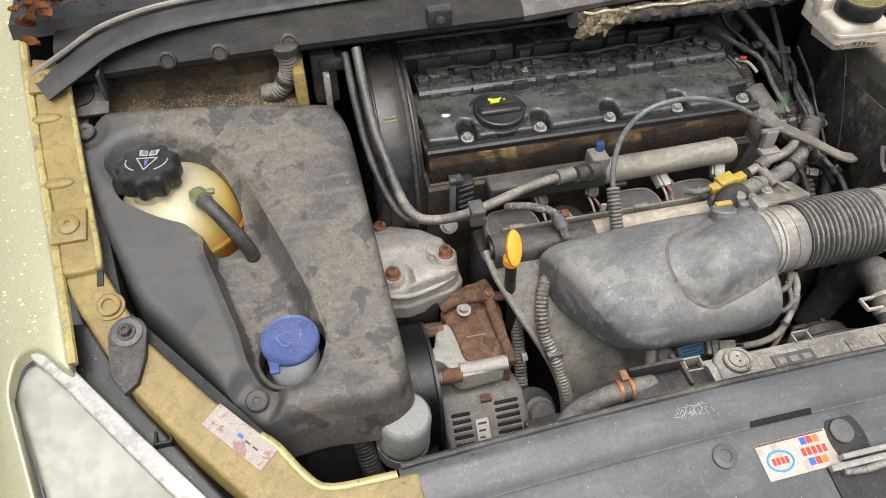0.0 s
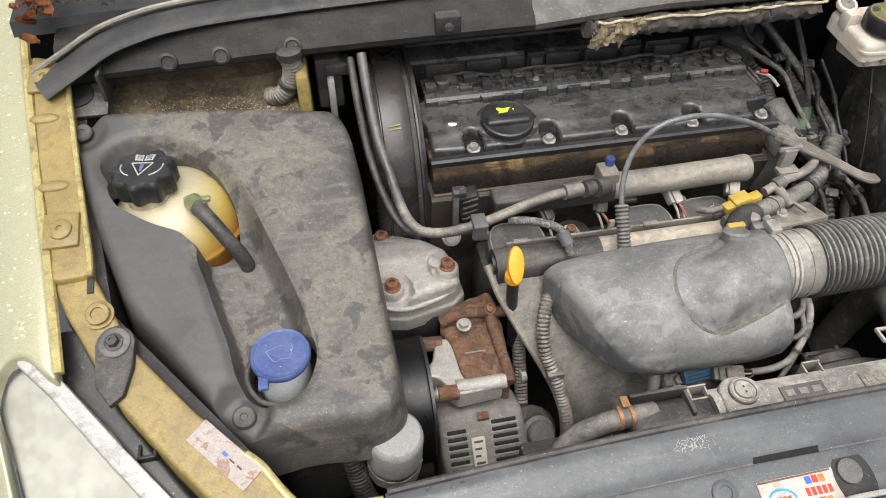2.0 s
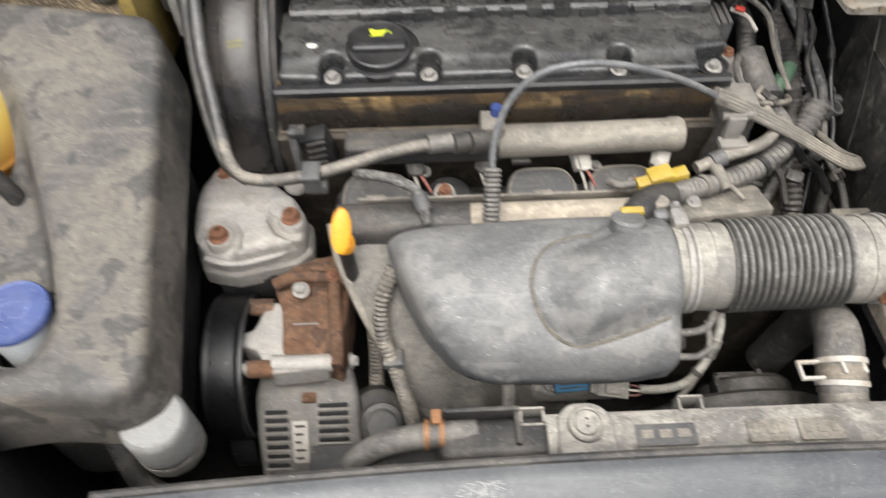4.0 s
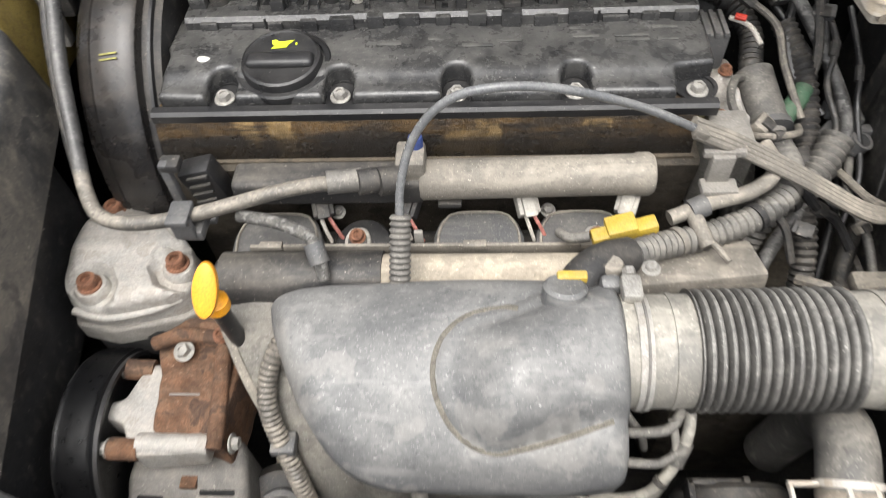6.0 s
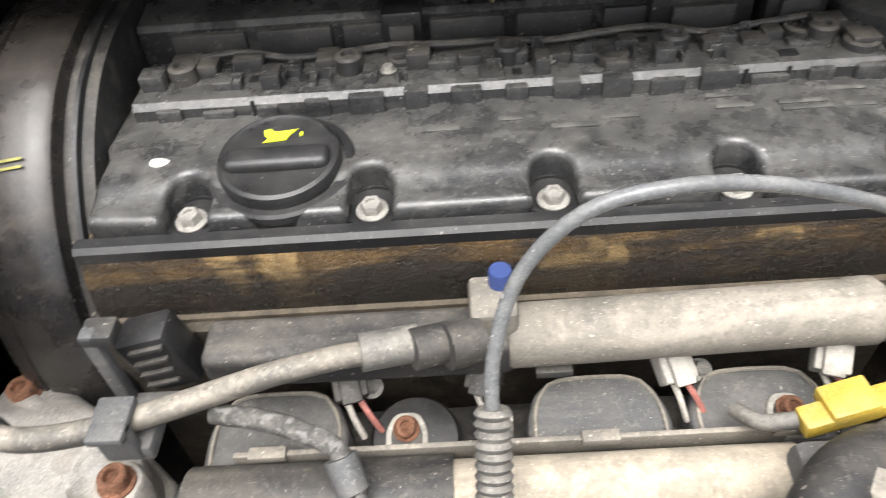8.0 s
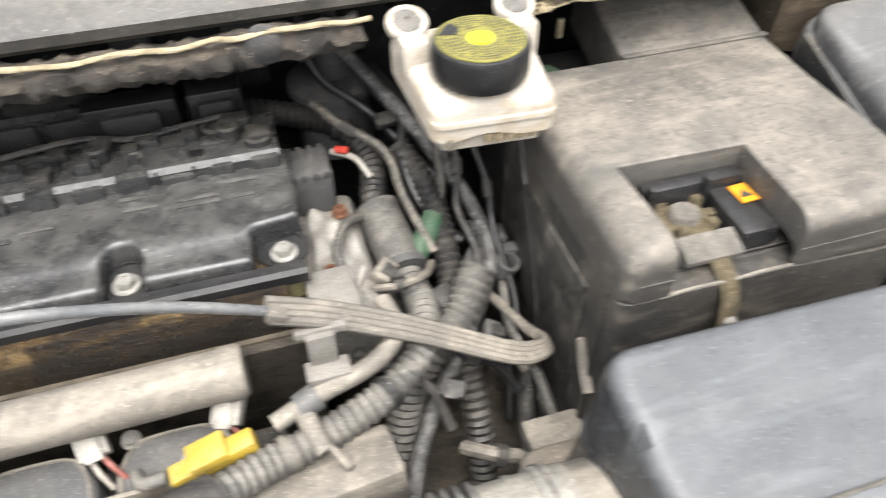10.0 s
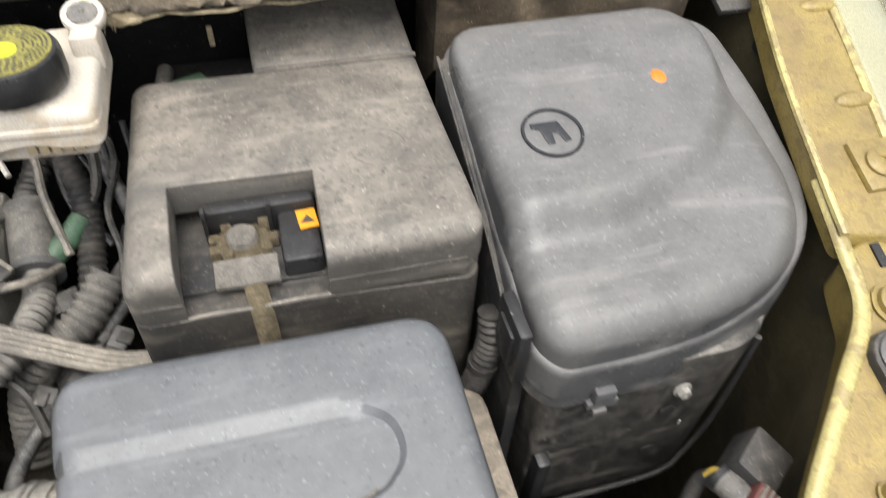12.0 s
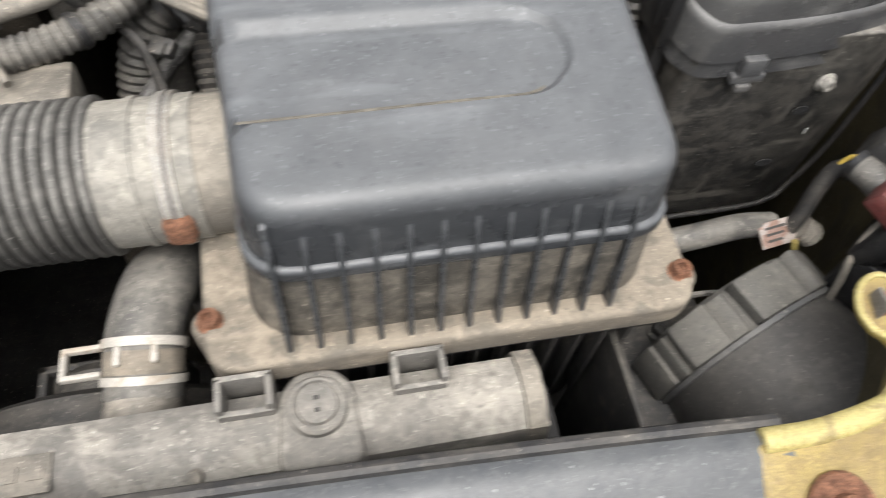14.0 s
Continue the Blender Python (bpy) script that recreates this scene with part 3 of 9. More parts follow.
    drop(0, len(A), wall, flare)
    k = len(A)
    for h in holes:
        drop(k, len(h), hole_wall, 0)
        k += len(h)
    loose = [v for v in bm.verts if not v.link_faces]
    bmesh.ops.delete(bm, geom=loose, context="VERTS")
    return bm


def offset(poly, d):
    """An outline moved inwards by d."""
    A = np.array(evenly(poly, 0.004))
    if sum(p[0] * q[1] - q[0] * p[1] for p, q in zip(A, np.roll(A, -1, 0))) < 0:
        A = A[::-1]
    tang = np.roll(A, -2, 0) - np.roll(A, 2, 0)
    n = np.stack([-tang[:, 1], tang[:, 0]], 1)
    B = A + d * n / np.linalg.norm(n, axis=1)[:, None]
    return [tuple(p) for p in B[np.abs(np.abs(signed(B, A)) - abs(d)) < 0.15 * abs(d)]]


def plate(outline, thick, m=Matrix(), bev=0.0015):
    """A flat plate of the given outline in the x-y plane of m, its back at z = 0."""
    bm = bmesh.new()
    if sum(p[0] * q[1] - q[0] * p[1] for p, q in zip(outline, outline[1:] + outline[:1])) < 0:
        outline = outline[::-1]
    f = bm.faces.new([bm.verts.new((x, y, 0)) for x, y in outline])
    up = bmesh.ops.extrude_face_region(bm, geom=[f])
    top = [v for v in up["geom"] if isinstance(v, bmesh.types.BMVert)]
    bmesh.ops.translate(bm, verts=top, vec=(0, 0, thick))
    if bev:
        es = [e for e in bm.edges if all(v in top for v in e.verts)]
        bmesh.ops.bevel(bm, geom=es, offset=bev, segments=2, profile=0.5, affect="EDGES", clamp_overlap=True)
    return moved(bm, m)


def sweep_x(profile, x0, x1, n=2, bow=None):
    """A profile of (y, z) drawn out along x; bow(x) gives its shift (dy, dz)."""
    bm = bmesh.new()
    rows = []
    for i in range(n + 1):
        x = x0 + (x1 - x0) * i / n
        dy, dz = bow(x) if bow else (0, 0)
        rows.append([bm.verts.new((x, y + dy, z + dz)) for y, z in profile])
    for a, b in zip(rows, rows[1:]):
        for i in range(len(profile)):
            j = (i + 1) % len(profile)
            bm.faces.new((a[i], a[j], b[j], b[i]))
    bm.faces.new(rows[0])
    bm.faces.new(rows[-1])
    return bm


HEX = lathe([(0.0075, 0), (0.0085, 0.0006), (0.0085, 0.0018), (0.0078, 0.0022)], seg=20)
HEX = joined(HEX, lathe([(0.0058, 0.002), (0.0058, 0.0065), (0.005, 0.0075), (0.0028, 0.0075), (0.0026, 0.0062), (0, 0.0062)], seg=6))
TORX = lathe([(0.0078, 0), (0.0085, 0.0008), (0.0085, 0.0022), (0.0066, 0.0026), (0.0066, 0.008), (0.0058, 0.009), (0.0036, 0.009), (0.0034, 0.006), (0, 0.006)], seg=18)
BOLT_STEEL = shared("bolt", HEX.copy(), STEEL)
BOLT_RUST = shared("bolt", TORX.copy(), RUST_BOLT)
BOLT_BLACK = shared("bolt", HEX.copy(), BLACK_DUSTY)
BOLT_GOLD = shared("bolt", TORX, YELLOW_PAINT)
HEX.free()


def bolt(parent, at, mesh=BOLT_STEEL, axis=(0, 0, 1), size=1.0, label=""):
    return placed("bolt", mesh, Matrix.Translation(at) @ aim(axis) @ Matrix.Diagonal((size, size, size, 1)), parent, label)


# ---- the setting ----
def plain(name, bm, material, label, category, smooth_=True):
    ob = part(name, bm, material, None, label, smooth_)
    return tagged(ob, label, category, kind="structure")


bm = bmesh.new()
bmesh.ops.create_grid(bm, x_segments=40, y_segments=40, size=40)
plain("ground", bm, ASPHALT, "dark grey asphalt under the parked car", "ground")
plain("floor", box(-0.76, 0.76, 0.3, 1.04, 0.30, 0.33, 0), DARK_METAL, "dark undertray below the engine", "undertray")
plain("wall_back", box(-0.8, 0.8, 1.04, 1.08, 0.3, 1.03, 0), DARK_METAL, "dark bulkhead behind the engine", "bulkhead")
plain("wall_front", box(-0.56, 0.56, 0.36, 0.40, 0.3, 0.78, 0), DARK_METAL, "dark radiator support behind the bumper", "panel")


def inner_wing(s):
    b = bmesh.new()
    lo = [b.verts.new((s * x, y, 0.3)) for x, y in ((0.46, 0.40), (0.66, 0.62), (0.69, 0.80), (0.70, 1.04), (0.73, 1.04), (0.71, 0.62), (0.50, 0.38))]
    up = [b.verts.new((s * x, y, 0.845 + 0.30 * (y - 0.43))) for x, y in ((0.51, 0.44), (0.66, 0.62), (0.69, 0.80), (0.70, 1.04), (0.73, 1.04), (0.70, 0.62), (0.53, 0.40))]
    n = len(lo)
    for i in range(n):
        j = (i + 1) % n
        b.faces.new((lo[i], lo[j], up[j], up[i]))
    b.faces.new(up)
    b.faces.new(lo)
    return b


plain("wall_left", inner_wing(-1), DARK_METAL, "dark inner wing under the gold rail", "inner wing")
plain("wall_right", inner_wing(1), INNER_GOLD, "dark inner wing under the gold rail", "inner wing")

# scuttle below the windscreen
SEAL_RUBBER = mat("worn_seal_rubber", (0.02, 0.02, 0.021), 0.5, var=0.3, scale=30, dust=0.5, dust_col=(0.10, 0.095, 0.088), bump=0.3)
scuttle = thing("scuttle", "dark dusty plastic scuttle panel below the windscreen", "scuttle", (0, 0.95, 1.03))
RAIL_PROF = [(0.866, 1.004), (0.862, 1.008), (0.862, 1.014), (0.868, 1.021), (0.880, 1.026), (0.888, 1.036), (0.905, 1.041), (0.93, 1.041), (0.93, 1.004)]
rail_bend = lambda x: (0.004 * (abs(x) / 0.66) ** 3, -0.012 * (abs(x) / 0.66) ** 3 if x < -0.2 else 0.011 * min(1.0, (x + 0.2) / 0.15))
# one rail in a black and a grey copy; shade and sheen set by colour
part("front_rail", sweep_x(RAIL_PROF, -0.715, -0.2, 14, rail_bend), SCUTTLE_BLACK, scuttle, "grimy left front rail, black with painted shade")
part("front_rail", sweep_x(RAIL_PROF, -0.2, 0.70, 18, rail_bend), SCUTTLE_GREY, scuttle, "grey dusty front rail")
part("panel", sweep_x([(0.925, 1.03), (0.93, 1.045), (0.98, 1.052), (1.06, 1.065), (1.16, 1.10), (1.16, 1.05)], -0.76, 0.76, 24,
     lambda x: (0, -0.01 * (abs(x) / 0.76) ** 3)), BLACK_PLASTIC, scuttle, "black plastic deck")
SEAL = [(-0.728, 0.852, 0.998), (-0.695, 0.868, 1.011), (-0.645, 0.890, 1.028), (-0.55, 0.908, 1.037), (-0.3, 0.917, 1.044), (0, 0.920, 1.046), (0.3, 0.917, 1.044), (0.55, 0.908, 1.040), (0.645, 0.890, 1.034), (0.695, 0.868, 1.018), (0.728, 0.852, 1.004)]
part("seal", tube(SEAL, 0.021, 14, 0.01, flat=0.32), SEAL_RUBBER, scuttle, "black rubber bonnet seal")
part("seal_lip", tube([(x * 1.012, y + 0.019, z + 0.009) for x, y, z in SEAL], 0.0032, 8, 0.012), TAN_GREY, scuttle, "pale worn seal lip")
for x, z in ((-0.60, 1.006), (-0.545, 1.008), (-0.47, 1.011)):
    part("grommet", lathe([(0.0095, 0), (0.0095, 0.003), (0.007, 0.004), (0.006, 0.002), (0, 0.002)], Matrix.Translation((x, 0.866, z + 0.003)) @ aim((0, -1, 0.35)), 20), BLACK_DUSTY, scuttle)
for x in (-0.30, 0.29):
    part("clip", box(x - 0.014, x + 0.014, 0.86, 0.876, 1.012, 1.034, 0.002), BLACK_DUSTY, scuttle)
    bolt(scuttle, (x, 0.859, 1.022), BOLT_BLACK, (0, -1, 0.3), 0.6)

# windscreen foot and the wings
def wing(s):
    ob = thing("front_wing", "pale gold painted front wing beaded with rain" if s < 0 else "gold painted front wing beside the engine bay", "car wing", (s * 0.77, 0.7, 0.9), "front wings")
    edge = [(-0.765, 1.05), (-0.760, 0.988), (-0.748, 0.885), (-0.728, 0.746), (-0.712, 0.644), (-0.699, 0.556), (-0.712, 0.566), (-0.728, 0.585), (-0.748, 0.585), (-0.757, 0.56), (-0.744, 0.505), (-0.733, 0.45), (-0.72, 0.40), (-0.80, 0.40), (-0.845, 0.55), (-0.87, 0.75), (-0.88, 1.05)]
    line = np.array([(-0.69, 0.40), (-0.699, 0.556), (-0.712, 0.644), (-0.728, 0.746), (-0.748, 0.885), (-0.765, 1.05)])

    def top(P):
        d = np.maximum(0, np.interp(P[:, 1], line[:, 1], line[:, 0]) - P[:, 0] * -s)
        return 0.916 + 0.33 * (P[:, 1] - 0.61) + 0.12 * d - 6.5 * d * d - 0.9 * np.maximum(0, 0.56 - P[:, 1]) ** 1.5
    poly = [(-s * x, y) for x, y in rounded(edge, 0.01, 3)]
    part("panel", shell(poly, top, 0.004, 0.012, 0.012), BODY_PAINT, ob)
    part("edge_return", tube([(-s * x, y, 0.912 + 0.33 * (y - 0.61)) for x, y in ((-0.758, 0.988), (-0.746, 0.885), (-0.726, 0.746), (-0.710, 0.644), (-0.699, 0.565))], 0.0045, 8, 0.02), YELLOW_CLEAN, ob, "gold folded edge")
    if s < 0:
        # rain drops
        rng = random.Random(4)
        b = bmesh.new()
        n = 0
        while n < 200:
            y = rng.uniform(0.6, 1.0)
            x = np.interp(y, line[:, 1], line[:, 0]) - rng.uniform(0.004, 0.075)
            z = float(top(np.array([(x, y)]))[0])
            r = rng.uniform(0.0006, 0.0019)
            bmesh.ops.create_icosphere(b, subdivisions=1, radius=1, matrix=Matrix.Translation((x, y, z)) @ Matrix.Diagonal((r * rng.uniform(0.8, 1.5), r, r * 0.45, 1)))
            n += 1
        tagged(part("rain_drops", b, WATER, ob, "clear rain drops"), kind="stuff")
    return ob


wing(-1)
wing(1)


# gold inner rails
def rail(s):
    ob = thing("wing_rail", "gold painted inner wing rail with grime and bolts", "car body", (s * 0.6, 0.55, 0.88), "inner wing rails")
    Z = lambda P: 0.91 + 0.33 * (P[:, 1] - 0.61)
    M = lambda pts: [(-s * x, y) for x, y in pts]
    if s < 0:
        diag = [(-0.711, 0.648), (-0.698, 0.620), (-0.653, 0.536), (-0.609, 0.481), (-0.565, 0.432), (-0.545, 0.36), (-0.42, 0.36), (-0.42, 0.424), (-0.46, 0.424), (-0.495, 0.426), (-0.512, 0.437), (-0.534, 0.468), (-0.585, 0.515), (-0.640, 0.580), (-0.668, 0.64), (-0.676, 0.655)]
        lip = ((-0.548, 0.4775), (-0.536, 0.467), (-0.514, 0.437), (-0.495, 0.4255), (-0.44, 0.4245))
        back = [(-0.742, 0.90), (-0.708, 0.89), (-0.690, 0.76), (-0.676, 0.665), (-0.676, 0.648), (-0.708, 0.646), (-0.712, 0.69), (-0.728, 0.78)]
    else:
        diag = [(-0.705, 0.648), (-0.692, 0.615), (-0.650, 0.540), (-0.609, 0.484), (-0.566, 0.432), (-0.545, 0.409), (-0.505, 0.372), (-0.42, 0.36), (-0.42, 0.424), (-0.455, 0.4235), (-0.486, 0.429), (-0.505, 0.436), (-0.521, 0.456), (-0.546, 0.495), (-0.573, 0.530), (-0.613, 0.573), (-0.648, 0.613), (-0.657, 0.65), (-0.676, 0.655)]
        lip = ((-0.662, 0.695), (-0.656, 0.652), (-0.6475, 0.612), (-0.613, 0.5735), (-0.5725, 0.5305), (-0.5455, 0.496), (-0.5205, 0.4565), (-0.505, 0.437), (-0.487, 0.4285), (-0.455, 0.4235), (-0.425, 0.4235))
        back = [(-0.742, 0.92), (-0.704, 0.91), (-0.673, 0.78), (-0.660, 0.69), (-0.656, 0.655), (-0.700, 0.646), (-0.712, 0.69), (-0.728, 0.78)]
    part("front_rail", shell(rounded(M(diag), 0.006, 4), lambda P: Z(P) - 0.0005, 0.004, 0.03, 0.012), YELLOW_PAINT, ob)
    part("rail_lip", tube([(-s * x, y, 0.909 + 0.33 * (y - 0.61)) for x, y in lip], 0.0056 if s > 0 else 0.0036, 12, 0.006, flat=0.6), YELLOW_CLEAN, ob, "bright gold folded lip")
    part("rear_rail", shell(rounded(M(back), 0.006, 3), lambda P: Z(P) + 0.006, 0.003, 0.02, 0.012), YELLOW_PAINT, ob)
    part("rear_lip", tube([(-s * x, y, 0.915 + 0.33 * (y - 0.61)) for x, y in back[1:5]], 0.0028, 8, 0.01), YELLOW_CLEAN, ob, "bright gold folded lip")
    for y in (0.868, 0.694):
        x = s * (0.7255 if y > 0.8 else 0.701)
        z = 0.916 + 0.33 * (y - 0.61)
        tilt_ = Matrix.Translation((x, y, z)) @ Matrix.Rotation(radians(18), 4, "X")
        b = moved(box(-0.016, 0.016, -0.018, 0.018, -0.002, 0.004, 0.0015), tilt_)
        base = part("bracket", b, YELLOW_PAINT, ob)
        part("screw", lathe([(0.0105, 0.003), (0.0105, 0.006), (0.0085, 0.0075), (0.003, 0.0075), (0.0025, 0.006), (0, 0.006)], tilt_, 20), YELLOW_PAINT, base, "gold painted screw")
    for y0, y1 in ((0.835, 0.805), (0.755, 0.73)):
        x = s * (0.722 if y0 > 0.8 else 0.709)
        b = bmesh.new()
        bmesh.ops.create_uvsphere(b, u_segments=20, v_segments=10, radius=1)
        ym = (y0 + y1) / 2
        part("bead", moved(b, Matrix.Translation((x + s * 0.002, ym, 0.9155 + 0.33 * (ym - 0.61))) @ Matrix.Rotation(radians(18), 4, "X") @ Matrix.Diagonal((0.015, 0.0065, 0.004, 1))), YELLOW_PAINT, ob, "pressed stiffening bead")
    up = (0, -0.31, 0.95)
    placed("bolt", BOLT_GOLD, Matrix.Translation((s * 0.668, 0.613, 0.911)) @ aim(up) @ Matrix.Diagonal((1.6, 1.6, 0.7, 1)), ob, "gold painted wing bolt")
    slot = Matrix.Translation((s * 0.676, 0.642, 0.9208)) @ Matrix.Rotation(radians(18), 4, "X")
    # dark sliver laid on the rail for the slot's shade
    part("slot", moved(box(-0.003, 0.003, -0.008, 0.008, -0.001, 0.0012, 0.0005), slot), DARK_METAL, ob, "dark slot")
    arm = [(0.652 + 0.0165 * math.cos(a), 0.584 + 0.0165 * math.sin(a)) for a in np.linspace(0.0, math.pi, 9)] + [(0.6355, 0.584), (0.637, 0.560), (0.6445, 0.536), (0.656, 0.528), (0.668, 0.548), (0.6685, 0.584)]
    LT = Matrix.Translation((0, 0.584, 0.9005)) @ Matrix.Rotation(radians(18), 4, "X") @ Matrix.Translation((0, -0.584, 0.0))
    br = part("lamp_bracket", plate([(s * x, y) for x, y in arm], 0.007, LT, 0.0018), BLACK_DUSTY, ob, "dusty black lamp bracket")
    part("washer", lathe([(0.0135, 0.006), (0.0135, 0.0085), (0.012, 0.0095), (0.007, 0.0095), (0, 0.009)], LT @ Matrix.Translation((s * 0.652, 0.584, 0)), 26), GREY_PLASTIC, br, "dusty round washer")
    bolt(ob, (s * 0.652, 0.581, 0.9090), BOLT_BLACK, up, 0.95)
    return ob


left_rail = rail(-1)
right_rail = rail(1)

# slam panel over the grille
def bow(x):
    return -0.075 * x * x, 0.0


slam = thing("slam_panel", "dark grey plastic slam panel cover over the grille", "body panel", (0, 0.38, 0.82))
PROF = [(0.446, 0.790), (0.4475, 0.838), (0.445, 0.845), (0.438, 0.847), (0.431, 0.8458), (0.423, 0.8425), (0.413, 0.8380), (0.4065, 0.8335), (0.4035, 0.8285), (0.385, 0.821), (0.345, 0.812), (0.30, 0.802), (0.27, 0.785), (0.255, 0.74), (0.25, 0.60), (0.27, 0.60), (0.29, 0.76), (0.43, 0.785)]
part("cover", sweep_x(PROF, -0.438, 0.438, 48, bow), SLAM_PLASTIC, slam)
part("rubber_edge", tube([(x, 0.4455 + bow(x)[0], 0.846) for x in np.linspace(-0.436, 0.436, 15)], 0.0035, 8, 0.02), BLACK_DUSTY, slam, "black rubber edge strip")

# ---- the left side: tray cover with coolant and washer tanks ----
TRAY_OUT = [(-0.703, 0.815), (-0.675, 0.833), (-0.547, 0.828), (-0.433, 0.815), (-0.421, 0.785), (-0.416, 0.65), (-0.410, 0.510), (-0.435, 0.494), (-0.498, 0.498), (-0.543, 0.492), (-0.565, 0.508), (-0.606, 0.572), (-0.645, 0.618), (-0.674, 0.697), (-0.693, 0.762)]
TANK_HOLE = [(-0.667, 0.745), (-0.656, 0.780), (-0.625, 0.793), (-0.585, 0.781), (-0.560, 0.756), (-0.5465, 0.722), (-0.546, 0.702), (-0.549, 0.684), (-0.560, 0.673), (-0.577, 0.671), (-0.589, 0.678), (-0.598, 0.6885), (-0.625, 0.700), (-0.658, 0.7225)]
VALLEY = [(-0.583, 0.674), (-0.584, 0.660), (-0.576, 0.635), (-0.568, 0.605), (-0.560, 0.58), (-0.554, 0.545), (-0.546, 0.531), (-0.53, 0.521), (-0.514, 0.518), (-0.496, 0.525), (-0.482, 0.547), (-0.483, 0.575), (-0.493, 0.614), (-0.506, 0.651), (-0.516, 0.678), (-0.527, 0.708), (-0.538, 0.742), (-0.556, 0.766), (-0.581, 0.787), (-0.611, 0.800), (-0.644, 0.800), (-0.667, 0.788), (-0.675, 0.768), (-0.664, 0.748), (-0.652, 0.730), (-0.62, 0.708), (-0.590, 0.694)]


def tray_top(P):
    z = 0.872 - 0.035 * (P[:, 0] + 0.55) + 0.33 * (P[:, 1] - 0.516)
    v = signed(P, rounded(VALLEY, 0.02, 4))
    left = smooth(-0.535 - 0.35 * (P[:, 1] - 0.62) - P[:, 0], 0.012)
    deep = 0.028 - 0.013 * smooth(P[:, 1] - 0.695, 0.035)
    wall = np.clip((v - 0.0003) / (0.016 - 0.007 * left), 0, 1)
    z = z - deep * np.sin(wall * math.pi / 2) - 0.0035 * smooth(v + 0.008, 0.010)
    z = z - 0.014 * smooth(np.hypot(P[:, 0] + 0.55, P[:, 1] - 0.516) * -1 + 0.030, 0.014)
    z = z - 0.010 * smooth(0.03 - np.hypot(P[:, 0] + 0.692, P[:, 1] - 0.81), 0.02)
    return z


tray = thing("tank_cover", "large dusty black plastic cover round the coolant and washer fillers", "engine cover", (-0.55, 0.65, 0.86))
WASH = [(-0.514 + 0.033 * math.cos(a), 0.560 + 0.033 * math.sin(a)) for a in np.linspace(0, 2 * math.pi, 25)[:-1]]
part("cover", shell(rounded(TRAY_OUT, 0.018, 5), tray_top, 0.011, 0.055, 0.003, [rounded(TANK_HOLE, 0.02, 4), WASH], 0.02, 0.006, seams=[rounded(VALLEY, 0.02, 4), offset(rounded(VALLEY, 0.02, 4), 0.0050), offset(rounded(VALLEY, 0.02, 4), 0.0105)]), TRAY_PLASTIC, tray)
for at in ((-0.550, 0.516, 0.859), (-0.692, 0.812, 0.967)):
    part("push_rivet", lathe([(0.0105, 0), (0.0105, 0.003), (0.009, 0.0045), (0.0035, 0.0045), (0.003, 0.0035), (0, 0.0035)], Matrix.Translation(at) @ aim((0, -0.3, 0.95)), 20), BLACK_DUSTY, tray)
part("lower_body", shell(rounded([(-0.425, 0.51), (-0.53, 0.505), (-0.60, 0.60), (-0.66, 0.72), (-0.67, 0.80), (-0.44, 0.79)], 0.02, 4), lambda P: 0.80 + 0.25 * (P[:, 1] - 0.516), 0.01, 0.10, 0.02), BLACK_DUSTY, tray, "black lower shell")

tank = thing("coolant_tank", "yellowed translucent coolant tank stained rusty brown", "coolant tank", (-0.602, 0.715, 0.84))
dome = [(0.0, 0.066)] + [(math.sin(a), 0.066 * math.cos(a)) for a in np.linspace(0.12, 1.65, 16)]
part("bowl", lathe([(r if r < 1e-6 else r * 0.072, h) for r, h in dome], Matrix.Translation((-0.611, 0.744, 0.880)), 40, flat=(0.95, 1.0)), COOLANT_TANK, tank)
part("lower_bowl", lathe([(0.0705, 0.0), (0.071, -0.003), (0.071, -0.02), (0.06, -0.05)], Matrix.Translation((-0.611, 0.744, 0.888)), 40, flat=(0.95, 1.0)), COOLANT_LOW, tank, "rust-brown lower half")
part("seam", lathe([(0.0735, 0.001), (0.075, 0.0015), (0.075, -0.0015), (0.0735, -0.001)], Matrix.Translation((-0.611, 0.744, 0.896)), 40, flat=(0.95, 1.0)), COOLANT_TANK, tank)
part("filler_neck", lathe([(0.024, -0.02), (0.024, 0.012), (0, 0.012)], Matrix.Translation((-0.6255, 0.739, 0.945)), 24), COOLANT_TANK, tank)
part("hose_nozzle", tube([(-0.592, 0.728, 0.934), (-0.582, 0.714, 0.942), (-0.575, 0.702, 0.943)], 0.0065, 12, 0.004), COOLANT_TANK, tank)
part("hose_clamp", joined(tube([(-0.584, 0.717, 0.941), (-0.577, 0.7045, 0.943)], 0.0093, 16, 0.004), box(-0.576, -0.566, 0.709, 0.715, 0.945, 0.949, 0.0008)), mat("clamp_green_zinc", (0.35, 0.38, 0.2), 0.4, 0.6, var=0.2, scale=90), tank, "greenish spring hose clip")
part("hose", tube([(-0.582, 0.711, 0.942), (-0.573, 0.697, 0.943), (-0.563, 0.684, 0.937), (-0.553, 0.674, 0.924), (-0.545, 0.670, 0.908), (-0.541, 0.669, 0.892), (-0.540, 0.669, 0.868)], 0.0074, 14, 0.004), BLACK_RUBBER, tank, "black rubber overflow hose")
cap = part("screw_cap", lathe([(0.026, 0), (0.0285, 0.003), (0.029, 0.02), (0.0285, 0.024), (0.0262, 0.0265), (0.024, 0.0262), (0, 0.0258)], Matrix.Translation((-0.6255, 0.739, 0.947)) @ Matrix.Rotation(0.3, 4, "Z"), 80, 9, 0.085), BLACK_PLASTIC, tank, "black fluted pressure cap")
